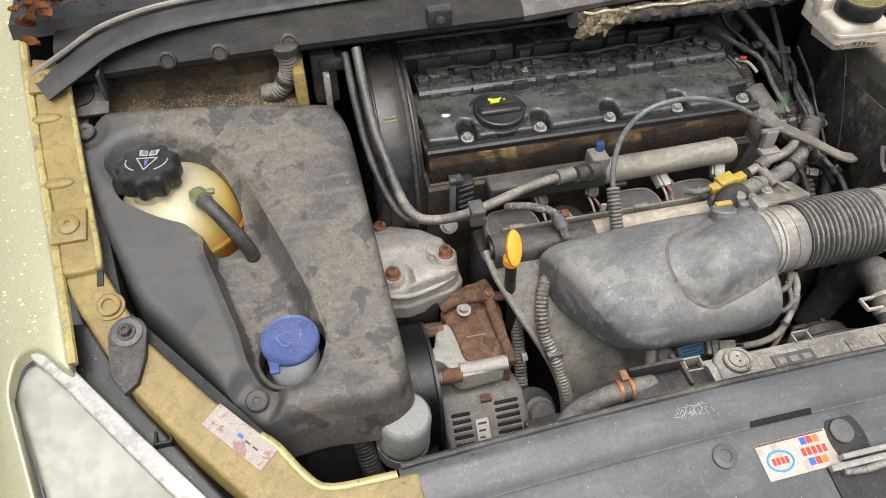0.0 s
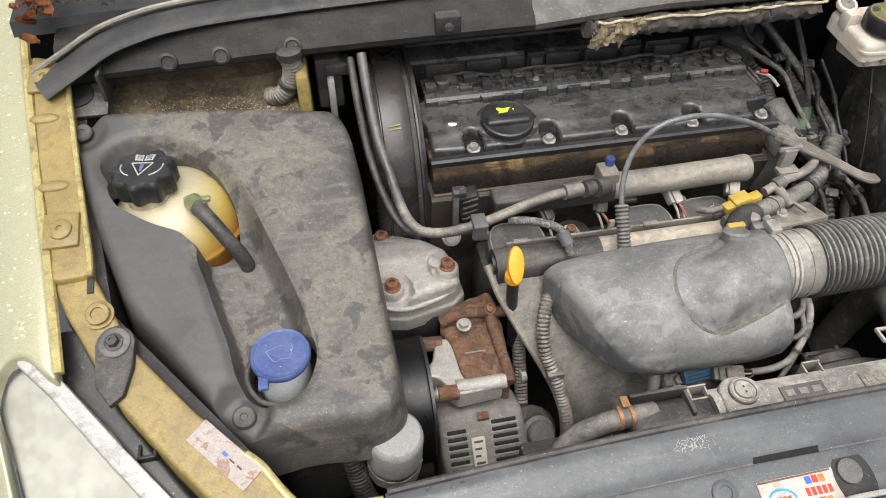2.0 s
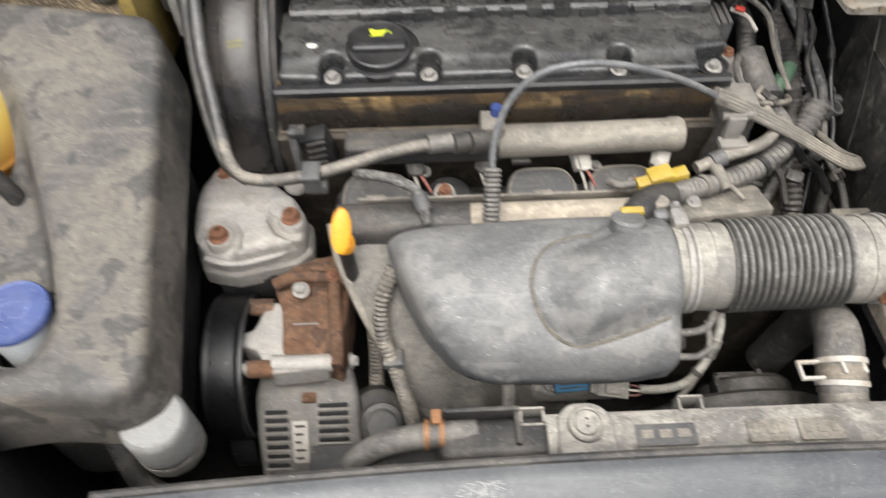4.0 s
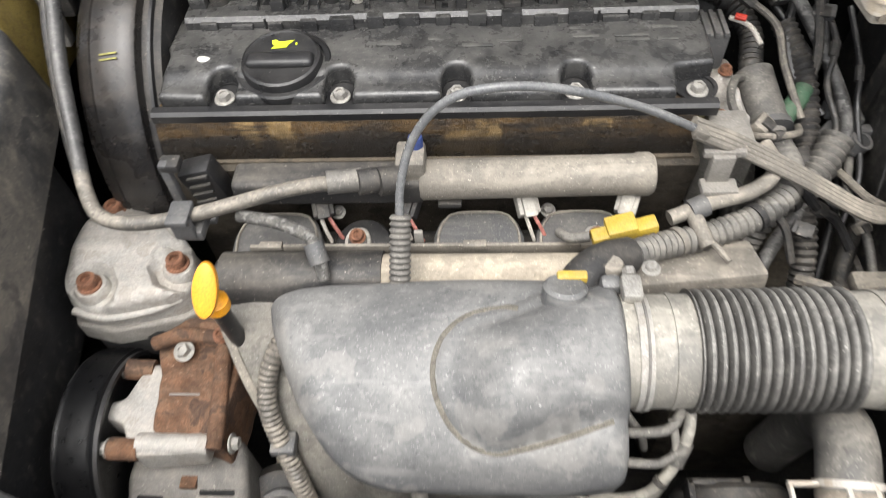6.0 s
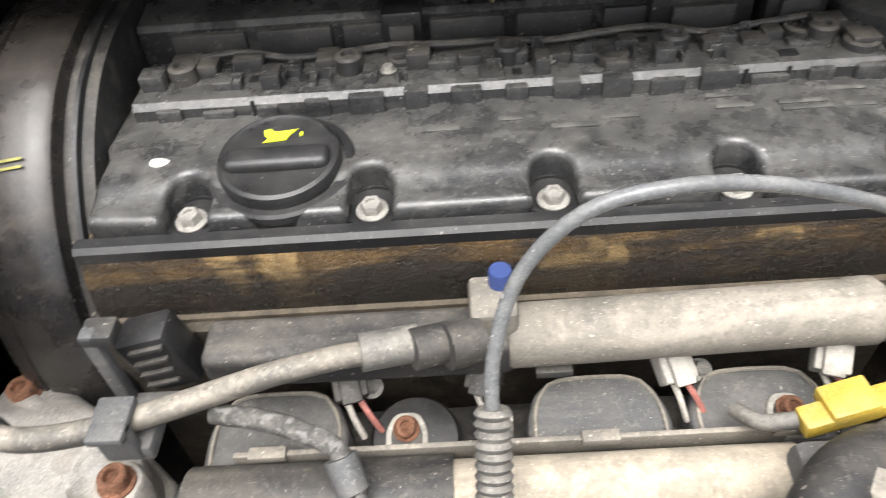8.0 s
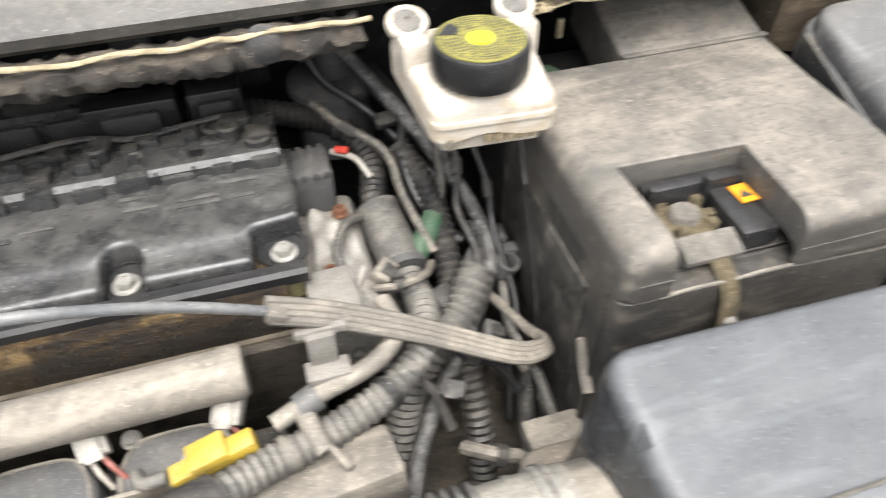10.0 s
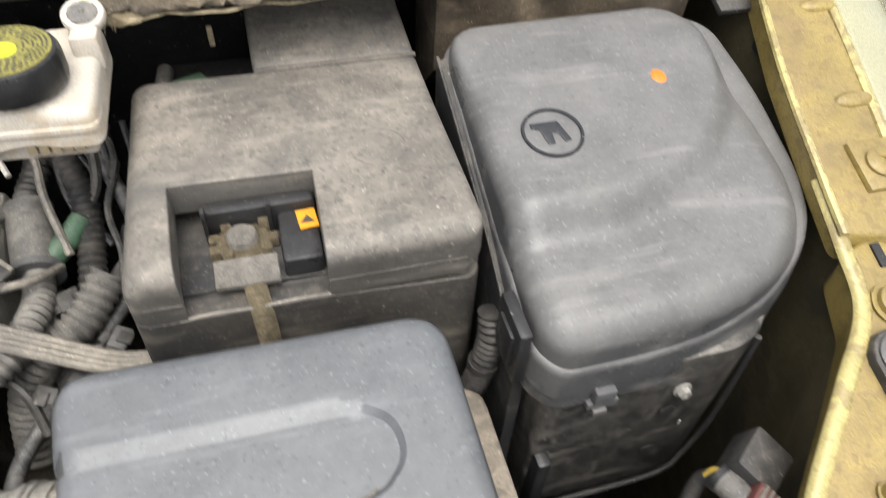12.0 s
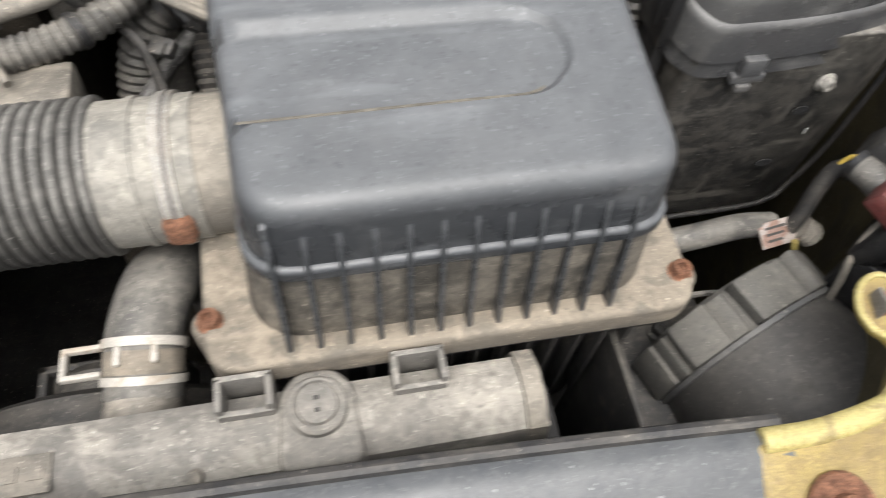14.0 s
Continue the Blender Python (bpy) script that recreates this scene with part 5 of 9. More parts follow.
for k, x in enumerate((-0.208, -0.139, -0.048, 0.030)):
    CM_ = Matrix.Translation((x, 0.738, 0.8435)) @ Matrix.Rotation(-0.35 if k % 2 else 0.25, 4, "Z") @ Matrix.Rotation(0.5, 4, "X")
    conn = part("injector_plug", moved(joined(box(-0.0085, 0.0085, -0.011, 0.010, -0.006, 0.006, 0.0015), box(-0.005, 0.005, -0.0135, 0.004, 0.005, 0.009, 0.001)), CM_), (BLACK_DUSTY, BLACK_DUSTY, RUNNER_GREY, RUNNER_GREY)[k], runner, "dusty injector plug")
    part("injector", lathe([(0.0075, -0.014), (0.0075, 0.004), (0.0055, 0.006), (0.0055, 0.016), (0, 0.016)], CM_ @ Matrix.Translation((0, 0.012, 0)) @ aim((0, 1, 0.2)), 14), BLACK_PLASTIC, conn)
    for j in (-1, 1):
        a = CM_ @ Vector((j * 0.003, -0.011, 0))
        part("wire", tube([a, a + Vector((0.004 + j * 0.001, -0.006, -0.006)), a + Vector((0.009 + j * 0.002, -0.010, -0.018))], 0.0016, 6, 0.003), WIRE_PINK if j > 0 else WIRE_WHITE, conn)
part("hold_down", box(-0.135, -0.128, 0.712, 0.716, 0.80, 0.838, 0.001), RUNNER_GREY, runner)
for x in (-0.18, 0.006):
    loop = [(x - 0.0105, 0.704), (x - 0.0105, 0.718), (x - 0.006, 0.7265), (x + 0.006, 0.7265), (x + 0.0105, 0.718), (x + 0.0105, 0.704)]
    part("bolt_boss", shell(rounded(loop, 0.004, 4), lambda P: 0.826 + 0.2 * (P[:, 1] - 0.716), 0.0012, 0.010, 0.004), RUNNER_GREY, runner)
    part("boss_floor", shell(rounded([(x + (px - x) * 0.72, 0.714 + (py - 0.714) * 0.72) for px, py in loop], 0.003, 3), lambda P: 0.8275 + 0.2 * (P[:, 1] - 0.716), 0.0006, 0.001, 0.004), BLACK_DUSTY, runner)
    bolt(runner, (x, 0.717, 0.8275), BOLT_RUST, (0, -0.3, 1), 0.78, "rusty torx bolt")
for x in (-0.198, -0.03):
    bolt(runner, (x, 0.742, 0.828), BOLT_STEEL, (0, -0.4, 1), 0.7, "zinc screw")
part("lower_body", box(-0.29, 0.06, 0.69, 0.75, 0.68, 0.80, 0.01), BLACK_DUSTY, runner, "black lower manifold")

# plastic intake duct cover
MAN = [(-0.237, 0.652), (-0.218, 0.665), (-0.10, 0.667), (-0.04, 0.661), (0.004, 0.652), (0.0085, 0.542), (0.006, 0.530), (-0.03, 0.525), (-0.09, 0.526), (-0.15, 0.528), (-0.180, 0.540), (-0.204, 0.570), (-0.227, 0.620)]


def man_top(P):
    x, y = P[:, 0], P[:, 1]
    z = 0.868 + 0.06 * (x + 0.1) - 7.0 * (y - 0.615) ** 2
    d = signed(P, rounded(MAN, 0.024, 5))
    z = z - 0.006 * (1 - smooth(d, 0.018)) ** 1.8 - 0.10 * np.maximum(0, -0.19 - x)
    yc = 0.583 + 0.33 * np.maximum(0, x + 0.073)
    half_ = 0.041 + 0.12 * np.maximum(0, x + 0.073)
    off = np.where(x < -0.073, np.hypot(x + 0.073, y - 0.583), np.abs(y - yc) * 0.041 / half_)
    m = smooth(0.041 - off, 0.004)
    pipe_ = 0.836 + 0.0475 * np.sqrt(np.maximum(0.0, 1 - (off / 0.042) ** 2))
    z = z + m * (0.0012 + np.maximum(pipe_ - z, 0) * smooth(x + 0.115, 0.06))
    return z - 0.0014 * smooth(0.0026 - np.abs(off - 0.0415), 0.002)


intake = thing("intake_duct", "grey dusty plastic intake duct cover with a round dome", "intake duct", (-0.1, 0.6, 0.82))
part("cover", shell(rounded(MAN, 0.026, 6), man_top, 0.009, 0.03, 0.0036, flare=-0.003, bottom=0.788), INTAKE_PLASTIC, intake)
part("sensor_base", lathe([(0.021, -0.014), (0.0165, 0.0), (0.0145, 0.006), (0.0145, 0.014), (0.012, 0.016), (0, 0.016)], Matrix.Translation((-0.030, 0.629, 0.866)) @ aim((0.05, 0.35, 0.93)), 24), INTAKE_PLASTIC, intake, "grey sensor socket")
part("end_lug", box(-0.006, 0.008, 0.634, 0.646, 0.855, 0.878, 0.004), INTAKE_PLASTIC, intake, "small moulded lug")
ARC = [(-0.073 + 0.0415 * math.cos(a), 0.583 + 0.0415 * math.sin(a)) for a in np.linspace(1.25, 4.75, 30)] + [(-0.055, 0.5435), (-0.030, 0.5485), (-0.003, 0.556)]
part("dome_groove", tube([(x, y, float(man_top(np.array([(x, y)]))[0]) + 0.0004) for x, y in ARC], 0.0021, 8, 0.003, flat=0.6), GROOVE_DUST, intake, "dust-filled moulding groove")
part("lower_shell", shell(rounded([(x * 0.9 - 0.008, 0.61 + (y - 0.6) * 0.6) for x, y in MAN], 0.03, 5), lambda P: 0.828 + 0 * P[:, 0], 0.01, 0.05, 0.02), BLACK_DUSTY, intake, "dark lower shell")
RIM = spline([(-0.288, 0.685, 0.822), (-0.282, 0.658, 0.806), (-0.262, 0.618, 0.775), (-0.238, 0.585, 0.735), (-0.222, 0.562, 0.69), (-0.214, 0.55, 0.62)], 0.012)
b = bmesh.new()
rows_ = []
for k, p in enumerate(RIM):
    row = []
    for i in range(25):
        u = i / 24
        x = p.x + (-0.040 - p.x) * u
        fold = 0.010 * math.sin(math.pi * min(1, u * 1.4)) + 0.006 * math.sin(u * 22) * min(1, u * 3) - 0.03 * max(0, u - 0.6)
        row.append(b.verts.new((x, p.y - fold - 0.028 * math.sin(math.pi * u) * (1 - k / len(RIM)) * 0.3, p.z + 0.4 * fold)))
    rows_.append(row)
for a, c in zip(rows_, rows_[1:]):
    for i in range(24):
        b.faces.new((a[i], a[i + 1], c[i + 1], c[i]))
bmesh.ops.solidify(b, geom=list(b.faces), thickness=0.004)
part("runner_shell", b, RUNNER_GREY, intake, "dust-grey curved runner shell")
part("runner_rim", tube(RIM[::2], 0.0042, 8, 0.008), TAN_GREY, intake, "raised dusty rim")
part("runner_fold", tube([(-0.135, 0.570, 0.80), (-0.130, 0.548, 0.76), (-0.128, 0.536, 0.70), (-0.128, 0.53, 0.63)], 0.006, 10, 0.008), RUNNER_GREY, intake)

duct = thing("air_hose", "black corrugated air hose between airbox and intake", "air hose", (0.11, 0.59, 0.86))
A0, A1 = Vector((0.000, 0.6078, 0.8417)), Vector((0.215, 0.6070, 0.8477))
def along(t):
    return A0.lerp(A1, t)
part("neck", tube([along(-0.12), along(0.06)], 0.0372, 36, 0.01), INTAKE_PLASTIC, duct, "grey plastic neck")
part("cuff", tube([along(0.035), along(0.245)], 0.0374, 36, 0.01), CUFF_GREY, duct, "grey rubber cuff")
part("bellows", tube([along(0.236), along(0.45), along(0.697)], 0.0380, 40, pitch=0.0063, amp=0.072, wave=(1, 0.85, 0.2, -1.3, 0.2, 0.85)), BELLOWS, duct, "corrugated black bellows")
part("end_cuff", tube([along(0.69), along(0.91)], 0.0374, 36, 0.01), CUFF_GREY, duct, "grey rubber cuff")
part("airbox_stub", tube([along(0.90), along(1.1)], 0.0362, 36, 0.01), TAN_GREY, duct, "dusty stub")
for t in (0.066, 0.828):
    band = part("hose_clamp", tube([along(t), along(t + 0.040)], 0.0390, 40, 0.004), ALU, duct, "ribbed steel hose clamp")
    for i in range(40):
        a = 2 * math.pi * i / 40
        off = Vector((0, math.cos(a), math.sin(a))) * 0.0391
        part("slot", moved(box(-0.003, 0.003, -0.0008, 0.0008, -0.0003, 0.0006, 0), Matrix.Translation(along(t + 0.020) + off) @ aim(off) @ Matrix.Rotation(math.pi / 2, 4, "Z")), BLUED_STEEL, band)
part("clamp_screw", joined(box(0.006, 0.019, 0.623, 0.641, 0.874, 0.884, 0.002), lathe([(0.0045, 0), (0.0045, 0.006), (0.002, 0.007), (0, 0.006)], Matrix.Translation((0.0125, 0.641, 0.880)) @ aim((0, 1, 0)), 6)), STEEL, duct)
part("rusty_screw", box(0.175, 0.190, 0.564, 0.577, 0.838, 0.856, 0.004), RUST_BOLT, duct, "rusty clamp screw")
for r, t in ((0.0394, -0.004), (0.0388, 0.030), (0.0383, 0.170), (0.0384, 0.765)):
    part("cuff_ring", tube([along(t), along(t + 0.018)], r, 36, 0.004), CUFF_GREY, duct)

# ---- front left: engine mount, alternator and pump, oil filter ----
mount = thing("engine_mount", "cast aluminium engine mount with rusty bolts", "engine mount", (-0.37, 0.7, 0.79))
MO = [(-0.415, 0.78), (-0.385, 0.775), (-0.352, 0.752), (-0.318, 0.722), (-0.316, 0.692), (-0.328, 0.680), (-0.385, 0.667), (-0.415, 0.674), (-0.425, 0.70), (-0.422, 0.75)]
part("casting", shell(rounded(MO, 0.014, 4), lambda P: 0.808 + 0.006 * smooth(0.03 - np.abs(P[:, 1] - 0.735), 0.02) - 0.010 * smooth(0.024 - np.hypot(P[:, 0] + 0.330, P[:, 1] - 0.706), 0.006) - 0.010 * smooth(0.024 - np.hypot(P[:, 0] + 0.397, P[:, 1] - 0.684), 0.006) - 0.06 * np.maximum(0, 0.70 - P[:, 1]) - 0.06 * np.maximum(0, P[:, 0] + 0.345), 0.009, 0.045, 0.0045), ALU, mount)
part("lower_flange", shell(rounded(offset(MO, -0.004), 0.014, 4), lambda P: 0.773 + 0 * P[:, 0], 0.003, 0.016, 0.01), ALU_DUSTY, mount, "grimy lower casting flange")
part("cast_ridge", tube([(-0.399, 0.760, 0.807), (-0.375, 0.742, 0.8095), (-0.350, 0.722, 0.8065), (-0.334, 0.712, 0.803)], 0.0075, 10, 0.006, flat=0.6), ALU, mount, "pale cast ridge")
part("front_ledge", tube([(-0.412, 0.673, 0.790), (-0.385, 0.6675, 0.787), (-0.350, 0.675, 0.787), (-0.326, 0.685, 0.789)], 0.0035, 10, 0.006), ALU, mount, "bright cast front edge")
part("lower_arm", box(-0.41, -0.345, 0.668, 0.70, 0.72, 0.765, 0.008), BLACK_DUSTY, mount)
for at in ((-0.330, 0.708, 0.802), (-0.397, 0.688, 0.802), (-0.399, 0.764, 0.804)):
    part("bolt_boss", lathe([(0.0145, -0.012), (0.0135, 0.001), (0.012, 0.003), (0, 0.003)], Matrix.Translation(at), 20), ALU, mount)
    bolt(mount, (at[0], at[1], at[2] + 0.002), BOLT_RUST, (0, 0, 1), 1.15, "rusty torx bolt")
part("rubber", box(-0.36, -0.335, 0.69, 0.75, 0.69, 0.76, 0.01), BLACK_RUBBER, mount)

block = thing("alternator_bracket", "rust-brown iron bracket block on the engine", "bracket", (-0.31, 0.63, 0.74))
BLK = [(-0.350, 0.656), (-0.327, 0.678), (-0.283, 0.690), (-0.276, 0.650), (-0.283, 0.575), (-0.296, 0.582), (-0.336, 0.584), (-0.340, 0.63)]
part("casting", shell(rounded(BLK, 0.006, 3), lambda P: 0.760 + 0.012 * smooth(P[:, 1] - 0.655, 0.008) - 0.05 * np.maximum(0, 0.62 - P[:, 1]) + 0.0015 * np.sin(P[:, 0] * 300) * np.sin(P[:, 1] * 260), 0.004, 0.06, 0.006), RUST, block)
part("rib", tube([(-0.348, 0.655, 0.768), (-0.325, 0.660, 0.774), (-0.30, 0.658, 0.774), (-0.268, 0.655, 0.772)], 0.0062, 10, 0.006), RUST, block)
part("rib", tube([(-0.290, 0.655, 0.770), (-0.288, 0.62, 0.762), (-0.286, 0.59, 0.757), (-0.286, 0.572, 0.754)], 0.0068, 10, 0.006), RUST, block)
part("tube_end", tube([(-0.27, 0.655, 0.772), (-0.252, 0.654, 0.771)], 0.0055, 12, 0.006), ALU_DUSTY, block)
part("text_mark", moved(box(-0.012, 0.012, -0.0008, 0.0008, 0, 0.001, 0), Matrix.Translation((-0.316, 0.614, 0.7605))), ALU_DUSTY, block, "scratched casting mark")
bolt(block, (-0.322, 0.648, 0.768), BOLT_STEEL, (0, -0.3, 1), 1.0)
bolt(block, (-0.290, 0.656, 0.779), BOLT_RUST, (0, -0.3, 1), 0.8)

alt = thing("alternator", "grey dusty alternator with slotted end and aluminium bracket", "alternator", (-0.32, 0.55, 0.66))
ALT = [(-0.368, 0.596), (-0.278, 0.600), (-0.270, 0.57), (-0.268, 0.50), (-0.30, 0.485), (-0.345, 0.485), (-0.366, 0.50), (-0.370, 0.56)]
alt_top = lambda P: 0.712 - 0.55 * np.maximum(0, 0.568 - P[:, 1]) - 6.0 * np.maximum(0, 0.568 - P[:, 1]) ** 2 - 8.0 * np.maximum(0, np.abs(P[:, 0] + 0.319) - 0.03) ** 2
at_ = lambda x, y: float(alt_top(np.array([(x, y)]))[0])
part("body", shell(rounded(ALT, 0.012, 4), alt_top, 0.006, 0.10, 0.006), BLUED_STEEL, alt, "dusty cast body")
for x0, x1, ya in ((-0.360, -0.338, 0.552), (-0.309, -0.280, 0.556)):
    for i in range(9):
        y = ya - i * 0.0064
        tilt2 = Matrix.Translation(((x0 + x1) / 2, y, at_((x0 + x1) / 2, y))) @ Matrix.Rotation(radians(36 + i * 1.8), 4, "X")
        # black block set slightly proud in place of a shaded slot
        part("vent_slot", moved(box(-(x1 - x0) / 2, (x1 - x0) / 2, -0.0024, 0.0024, -0.006, 0.0010, 0.0018, 3), tilt2), VOID, alt, "dark cooling slot")
        part("vent_bar", moved(box(-(x1 - x0) / 2 - 0.002, (x1 - x0) / 2 + 0.002, -0.0008, 0.0008, -0.004, 0.0022, 0.0005), tilt2 @ Matrix.Translation((0, -0.0033, 0))), ALU_DUSTY, alt)
part("square_hole", moved(box(-0.0065, 0.0065, -0.006, 0.006, -0.004, 0.0008, 0), Matrix.Translation((-0.317, 0.564, 0.7105))), RUST, alt, "rusty square hole")
tag = part("label", moved(box(-0.0075, 0.0075, -0.021, 0.021, -0.001, 0.001, 0.0004), Matrix.Translation((-0.3265, 0.529, at_(-0.3265, 0.529) + 0.002)) @ Matrix.Rotation(radians(44), 4, "X")), PAPER_CLEAN, alt, "grey printed label")
for i in range(5):
    part("text_bar", moved(box(-0.005, 0.005 - 0.002 * (i % 3), -0.0012, 0.0012, 0.0008, 0.0013, 0), Matrix.Translation((-0.3265, 0.529, at_(-0.3265, 0.529) + 0.002)) @ Matrix.Rotation(radians(44), 4, "X") @ Matrix.Translation((0, 0.016 - 0.008 * i, 0.0002))), DARK_PRINT, tag)
FRAME_ = [(-0.381, 0.609), (-0.366, 0.613), (-0.356, 0.643), (-0.336, 0.644), (-0.335, 0.594), (-0.312, 0.587), (-0.294, 0.586), (-0.294, 0.570), (-0.345, 0.566), (-0.352, 0.574), (-0.362, 0.592), (-0.381, 0.597)]
part("bracket", shell(rounded(FRAME_, 0.004, 3), lambda P: 0.756 - 0.006 * smooth(np.abs(P[:, 1] - 0.60) * -1 + 0.015, 0.01) * smooth(P[:, 0] + 0.345, 0.03), 0.004, 0.022, 0.006), ALU, alt, "cast aluminium bracket")
part("arm", tube([(-0.345, 0.577, 0.753), (-0.32, 0.577, 0.752), (-0.290, 0.577, 0.752)], 0.0085, 14, 0.006), ALU, alt, "cast aluminium arm")
for x, y in ((-0.362, 0.640), (-0.356, 0.573)):
    part("bush", lathe([(0.0085, -0.012), (0.0085, 0.010), (0.006, 0.012), (0, 0.012)], Matrix.Translation((x, y, 0.752)) @ aim((-1, 0, 0.1)), 16), RUST, alt, "rusty bush")
    bolt(alt, (x - 0.011, y, 0.753), BOLT_STEEL, (-1, 0, 0.1), 0.9)
bolt(alt, (-0.273, 0.577, 0.754), BOLT_STEEL, (1, 0, 0.1), 0.9)
part("regulator", lathe([(0.021, 0), (0.021, 0.006), (0.016, 0.007), (0.016, 0.014), (0.0145, 0.016), (0, 0.016)], Matrix.Translation((-0.252, 0.554, 0.664)) @ aim((0.2, -0.6, 0.75)), 26), GREY_PLASTIC, alt, "round grey terminal cap")
part("terminal_boss", lathe([(0.032, -0.02), (0.032, 0.0), (0.028, 0.003), (0, 0.003)], Matrix.Translation((-0.255, 0.560, 0.656)) @ aim((0.2, -0.6, 0.75)), 26), BLACK_DUSTY, alt)
PULL = Matrix.Translation((-0.407, 0.605, 0.700)) @ aim((1, 0, 0))
pul = thing("belt_pulley", "black ribbed belt pulley beside the alternator", "pulley", (-0.39, 0.6, 0.75))
part("rim", lathe([(0.0, 0.028), (0.02, 0.028), (0.028, 0.022), (0.06, 0.022), (0.068, 0.036), (0.0715, 0.036), (0.0715, 0.0), (0.04, -0.002), (0, -0.002)], PULL, 48), BLACK_PLASTIC, pul)
part("hub", lathe([(0.012, 0.02), (0.012, 0.030), (0.008, 0.032), (0, 0.032)], PULL, 18), STEEL, pul, "steel hub nut")
part("belt", lathe([(0.0716, 0.003)] + [(0.0735 - 0.0009 * (i % 2), 0.003 + 0.0035 * i) for i in range(9)] + [(0.0716, 0.0325)], PULL, 48), BELT_BLACK, pul, "ribbed black drive belt")
pul2 = thing("lower_pulley", "black lower belt pulley in the shadow", "pulley", (-0.39, 0.575, 0.62))
part("rim", lathe([(0.0, 0.02), (0.03, 0.018), (0.042, 0.024), (0.045, 0.024), (0.045, 0), (0, 0)], Matrix.Translation((-0.402, 0.575, 0.63)) @ aim((1, 0, 0)), 40), BLACK_PLASTIC, pul2)

filt = thing("oil_filter", "grimy white oil filter canister", "oil filter", (-0.425, 0.5, 0.75))
FM = Matrix.Translation((-0.424, 0.505, 0.748)) @ aim((0.06, -0.06, 1))
part("can", lathe([(0.0, -0.004), (0.02, -0.004), (0.0265, 0), (0.0265, 0.018), (0.0272, 0.019), (0.0272, 0.028), (0.0268, 0.03), (0.0268, 0.058), (0.0255, 0.064), (0.023, 0.0665), (0, 0.068)], FM, 36), FILTER_WHITE, filt)
part("base_ring", lathe([(0.0275, 0.0), (0.0275, 0.016), (0.026, 0.017)], FM, 24, 12, 0.012), ALU_DUSTY, filt)

for mtl, name, pts, r, lab in (
        (BLACK_RUBBER, "braided_hose", [(-0.47, 0.52, 0.80), (-0.462, 0.50, 0.76), (-0.45, 0.48, 0.72), (-0.41, 0.465, 0.69), (-0.36, 0.47, 0.66)], 0.0105, "black braided hose under the tank cover"),
        (HOSE_GREY, "alternator_harness", [(-0.262, 0.655, 0.77), (-0.256, 0.648, 0.735), (-0.255, 0.625, 0.69), (-0.257, 0.600, 0.655)], 0.0078, "grey corrugated cable conduit"),
        (HOSE_GREY, "sensor_harness", [(-0.228, 0.640, 0.812), (-0.240, 0.616, 0.797), (-0.242, 0.594, 0.772), (-0.230, 0.570, 0.735), (-0.220, 0.551, 0.69), (-0.214, 0.544, 0.62)], 0.0072, "grey corrugated cable conduit")):
    ob = thing(name, lab, "hose", pts[0])
    part("conduit", tube(pts, r, 14, pitch=0.0044 if "harness" in name else 0.004, amp=0.10 if "harness" in name else 0.03), mtl, ob)
    if name == "alternator_harness":
        part("cable", tube([(-0.257, 0.601, 0.656), (-0.252, 0.585, 0.65), (-0.252, 0.572, 0.65)], 0.005, 10, 0.004), GREY_RUBBER, ob)
        part("cable", tube([(-0.258, 0.60, 0.655), (-0.272, 0.58, 0.645), (-0.276, 0.56, 0.63), (-0.262, 0.545, 0.615)], 0.0025, 8, 0.004), GREY_RUBBER, ob)
    if name == "sensor_harness":
        part("clip", box(-0.243, -0.224, 0.570, 0.588, 0.745, 0.755, 0.002), GREY_PLASTIC, ob)

dip = thing("dipstick", "oil dipstick with an orange plastic handle", "dipstick", (-0.265, 0.645, 0.75))
part("tube", tube([(-0.262, 0.646, 0.72), (-0.264, 0.646, 0.76), (-0.269, 0.644, 0.80), (-0.271, 0.643, 0.845)], 0.0062, 14, 0.006, ends=0.0068), BLACK_PLASTIC, dip, "black guide tube")
DM = Matrix.Translation((-0.271, 0.640, 0.868)) @ Matrix.Rotation(radians(8), 4, "Y") @ Matrix.Rotation(radians(-34), 4, "X")
part("handle", moved(lathe([(0.0, -0.004), (0.75, -0.004), (0.95, -0.003), (1.0, 0), (0.95, 0.003), (0.75, 0.004), (0, 0.0042)], Matrix(), 30), DM @ Matrix.Rotation(radians(82), 4, "X") @ Matrix.Rotation(radians(0), 4, "Z") @ Matrix.Diagonal((0.0088, 0.0205, 1, 1))), ORANGE, dip, "orange oval handle")
part("collar", lathe([(0.0095, -0.004), (0.0095, 0.004), (0.006, 0.007), (0.004, 0.012)], Matrix.Translation((-0.271, 0.643, 0.846)), 18), ORANGE, dip)

# ---- front: radiator tank, hoses ----
RAD_PLASTIC = mat("dusty_tank_plastic", (0.13, 0.125, 0.115), 0.6, var=0.25, scale=22, dust=0.95, dust_col=(0.43, 0.395, 0.34), bump=0.15, stain=(0.13, 0.122, 0.11), stain_amt=0.6, stain_scale=26, even=0.3)
rad = thing("radiator", "dust-grey radiator with plastic top tank", "radiator", (0.07, 0.475, 0.6))
part("core", box(-0.30, 0.36, 0.45, 0.49, 0.36, 0.775, 0.003), DARK_METAL, rad, "dark finned core")
part("top_tank", sweep_x([(0.456, 0.772), (0.453, 0.79), (0.457, 0.806), (0.468, 0.813), (0.482, 0.814), (0.494, 0.808), (0.499, 0.79), (0.497, 0.772)], -0.11, 0.338, 30, lambda x: (0.0, 0.0)), RAD_PLASTIC, rad, "dusty plastic top tank")
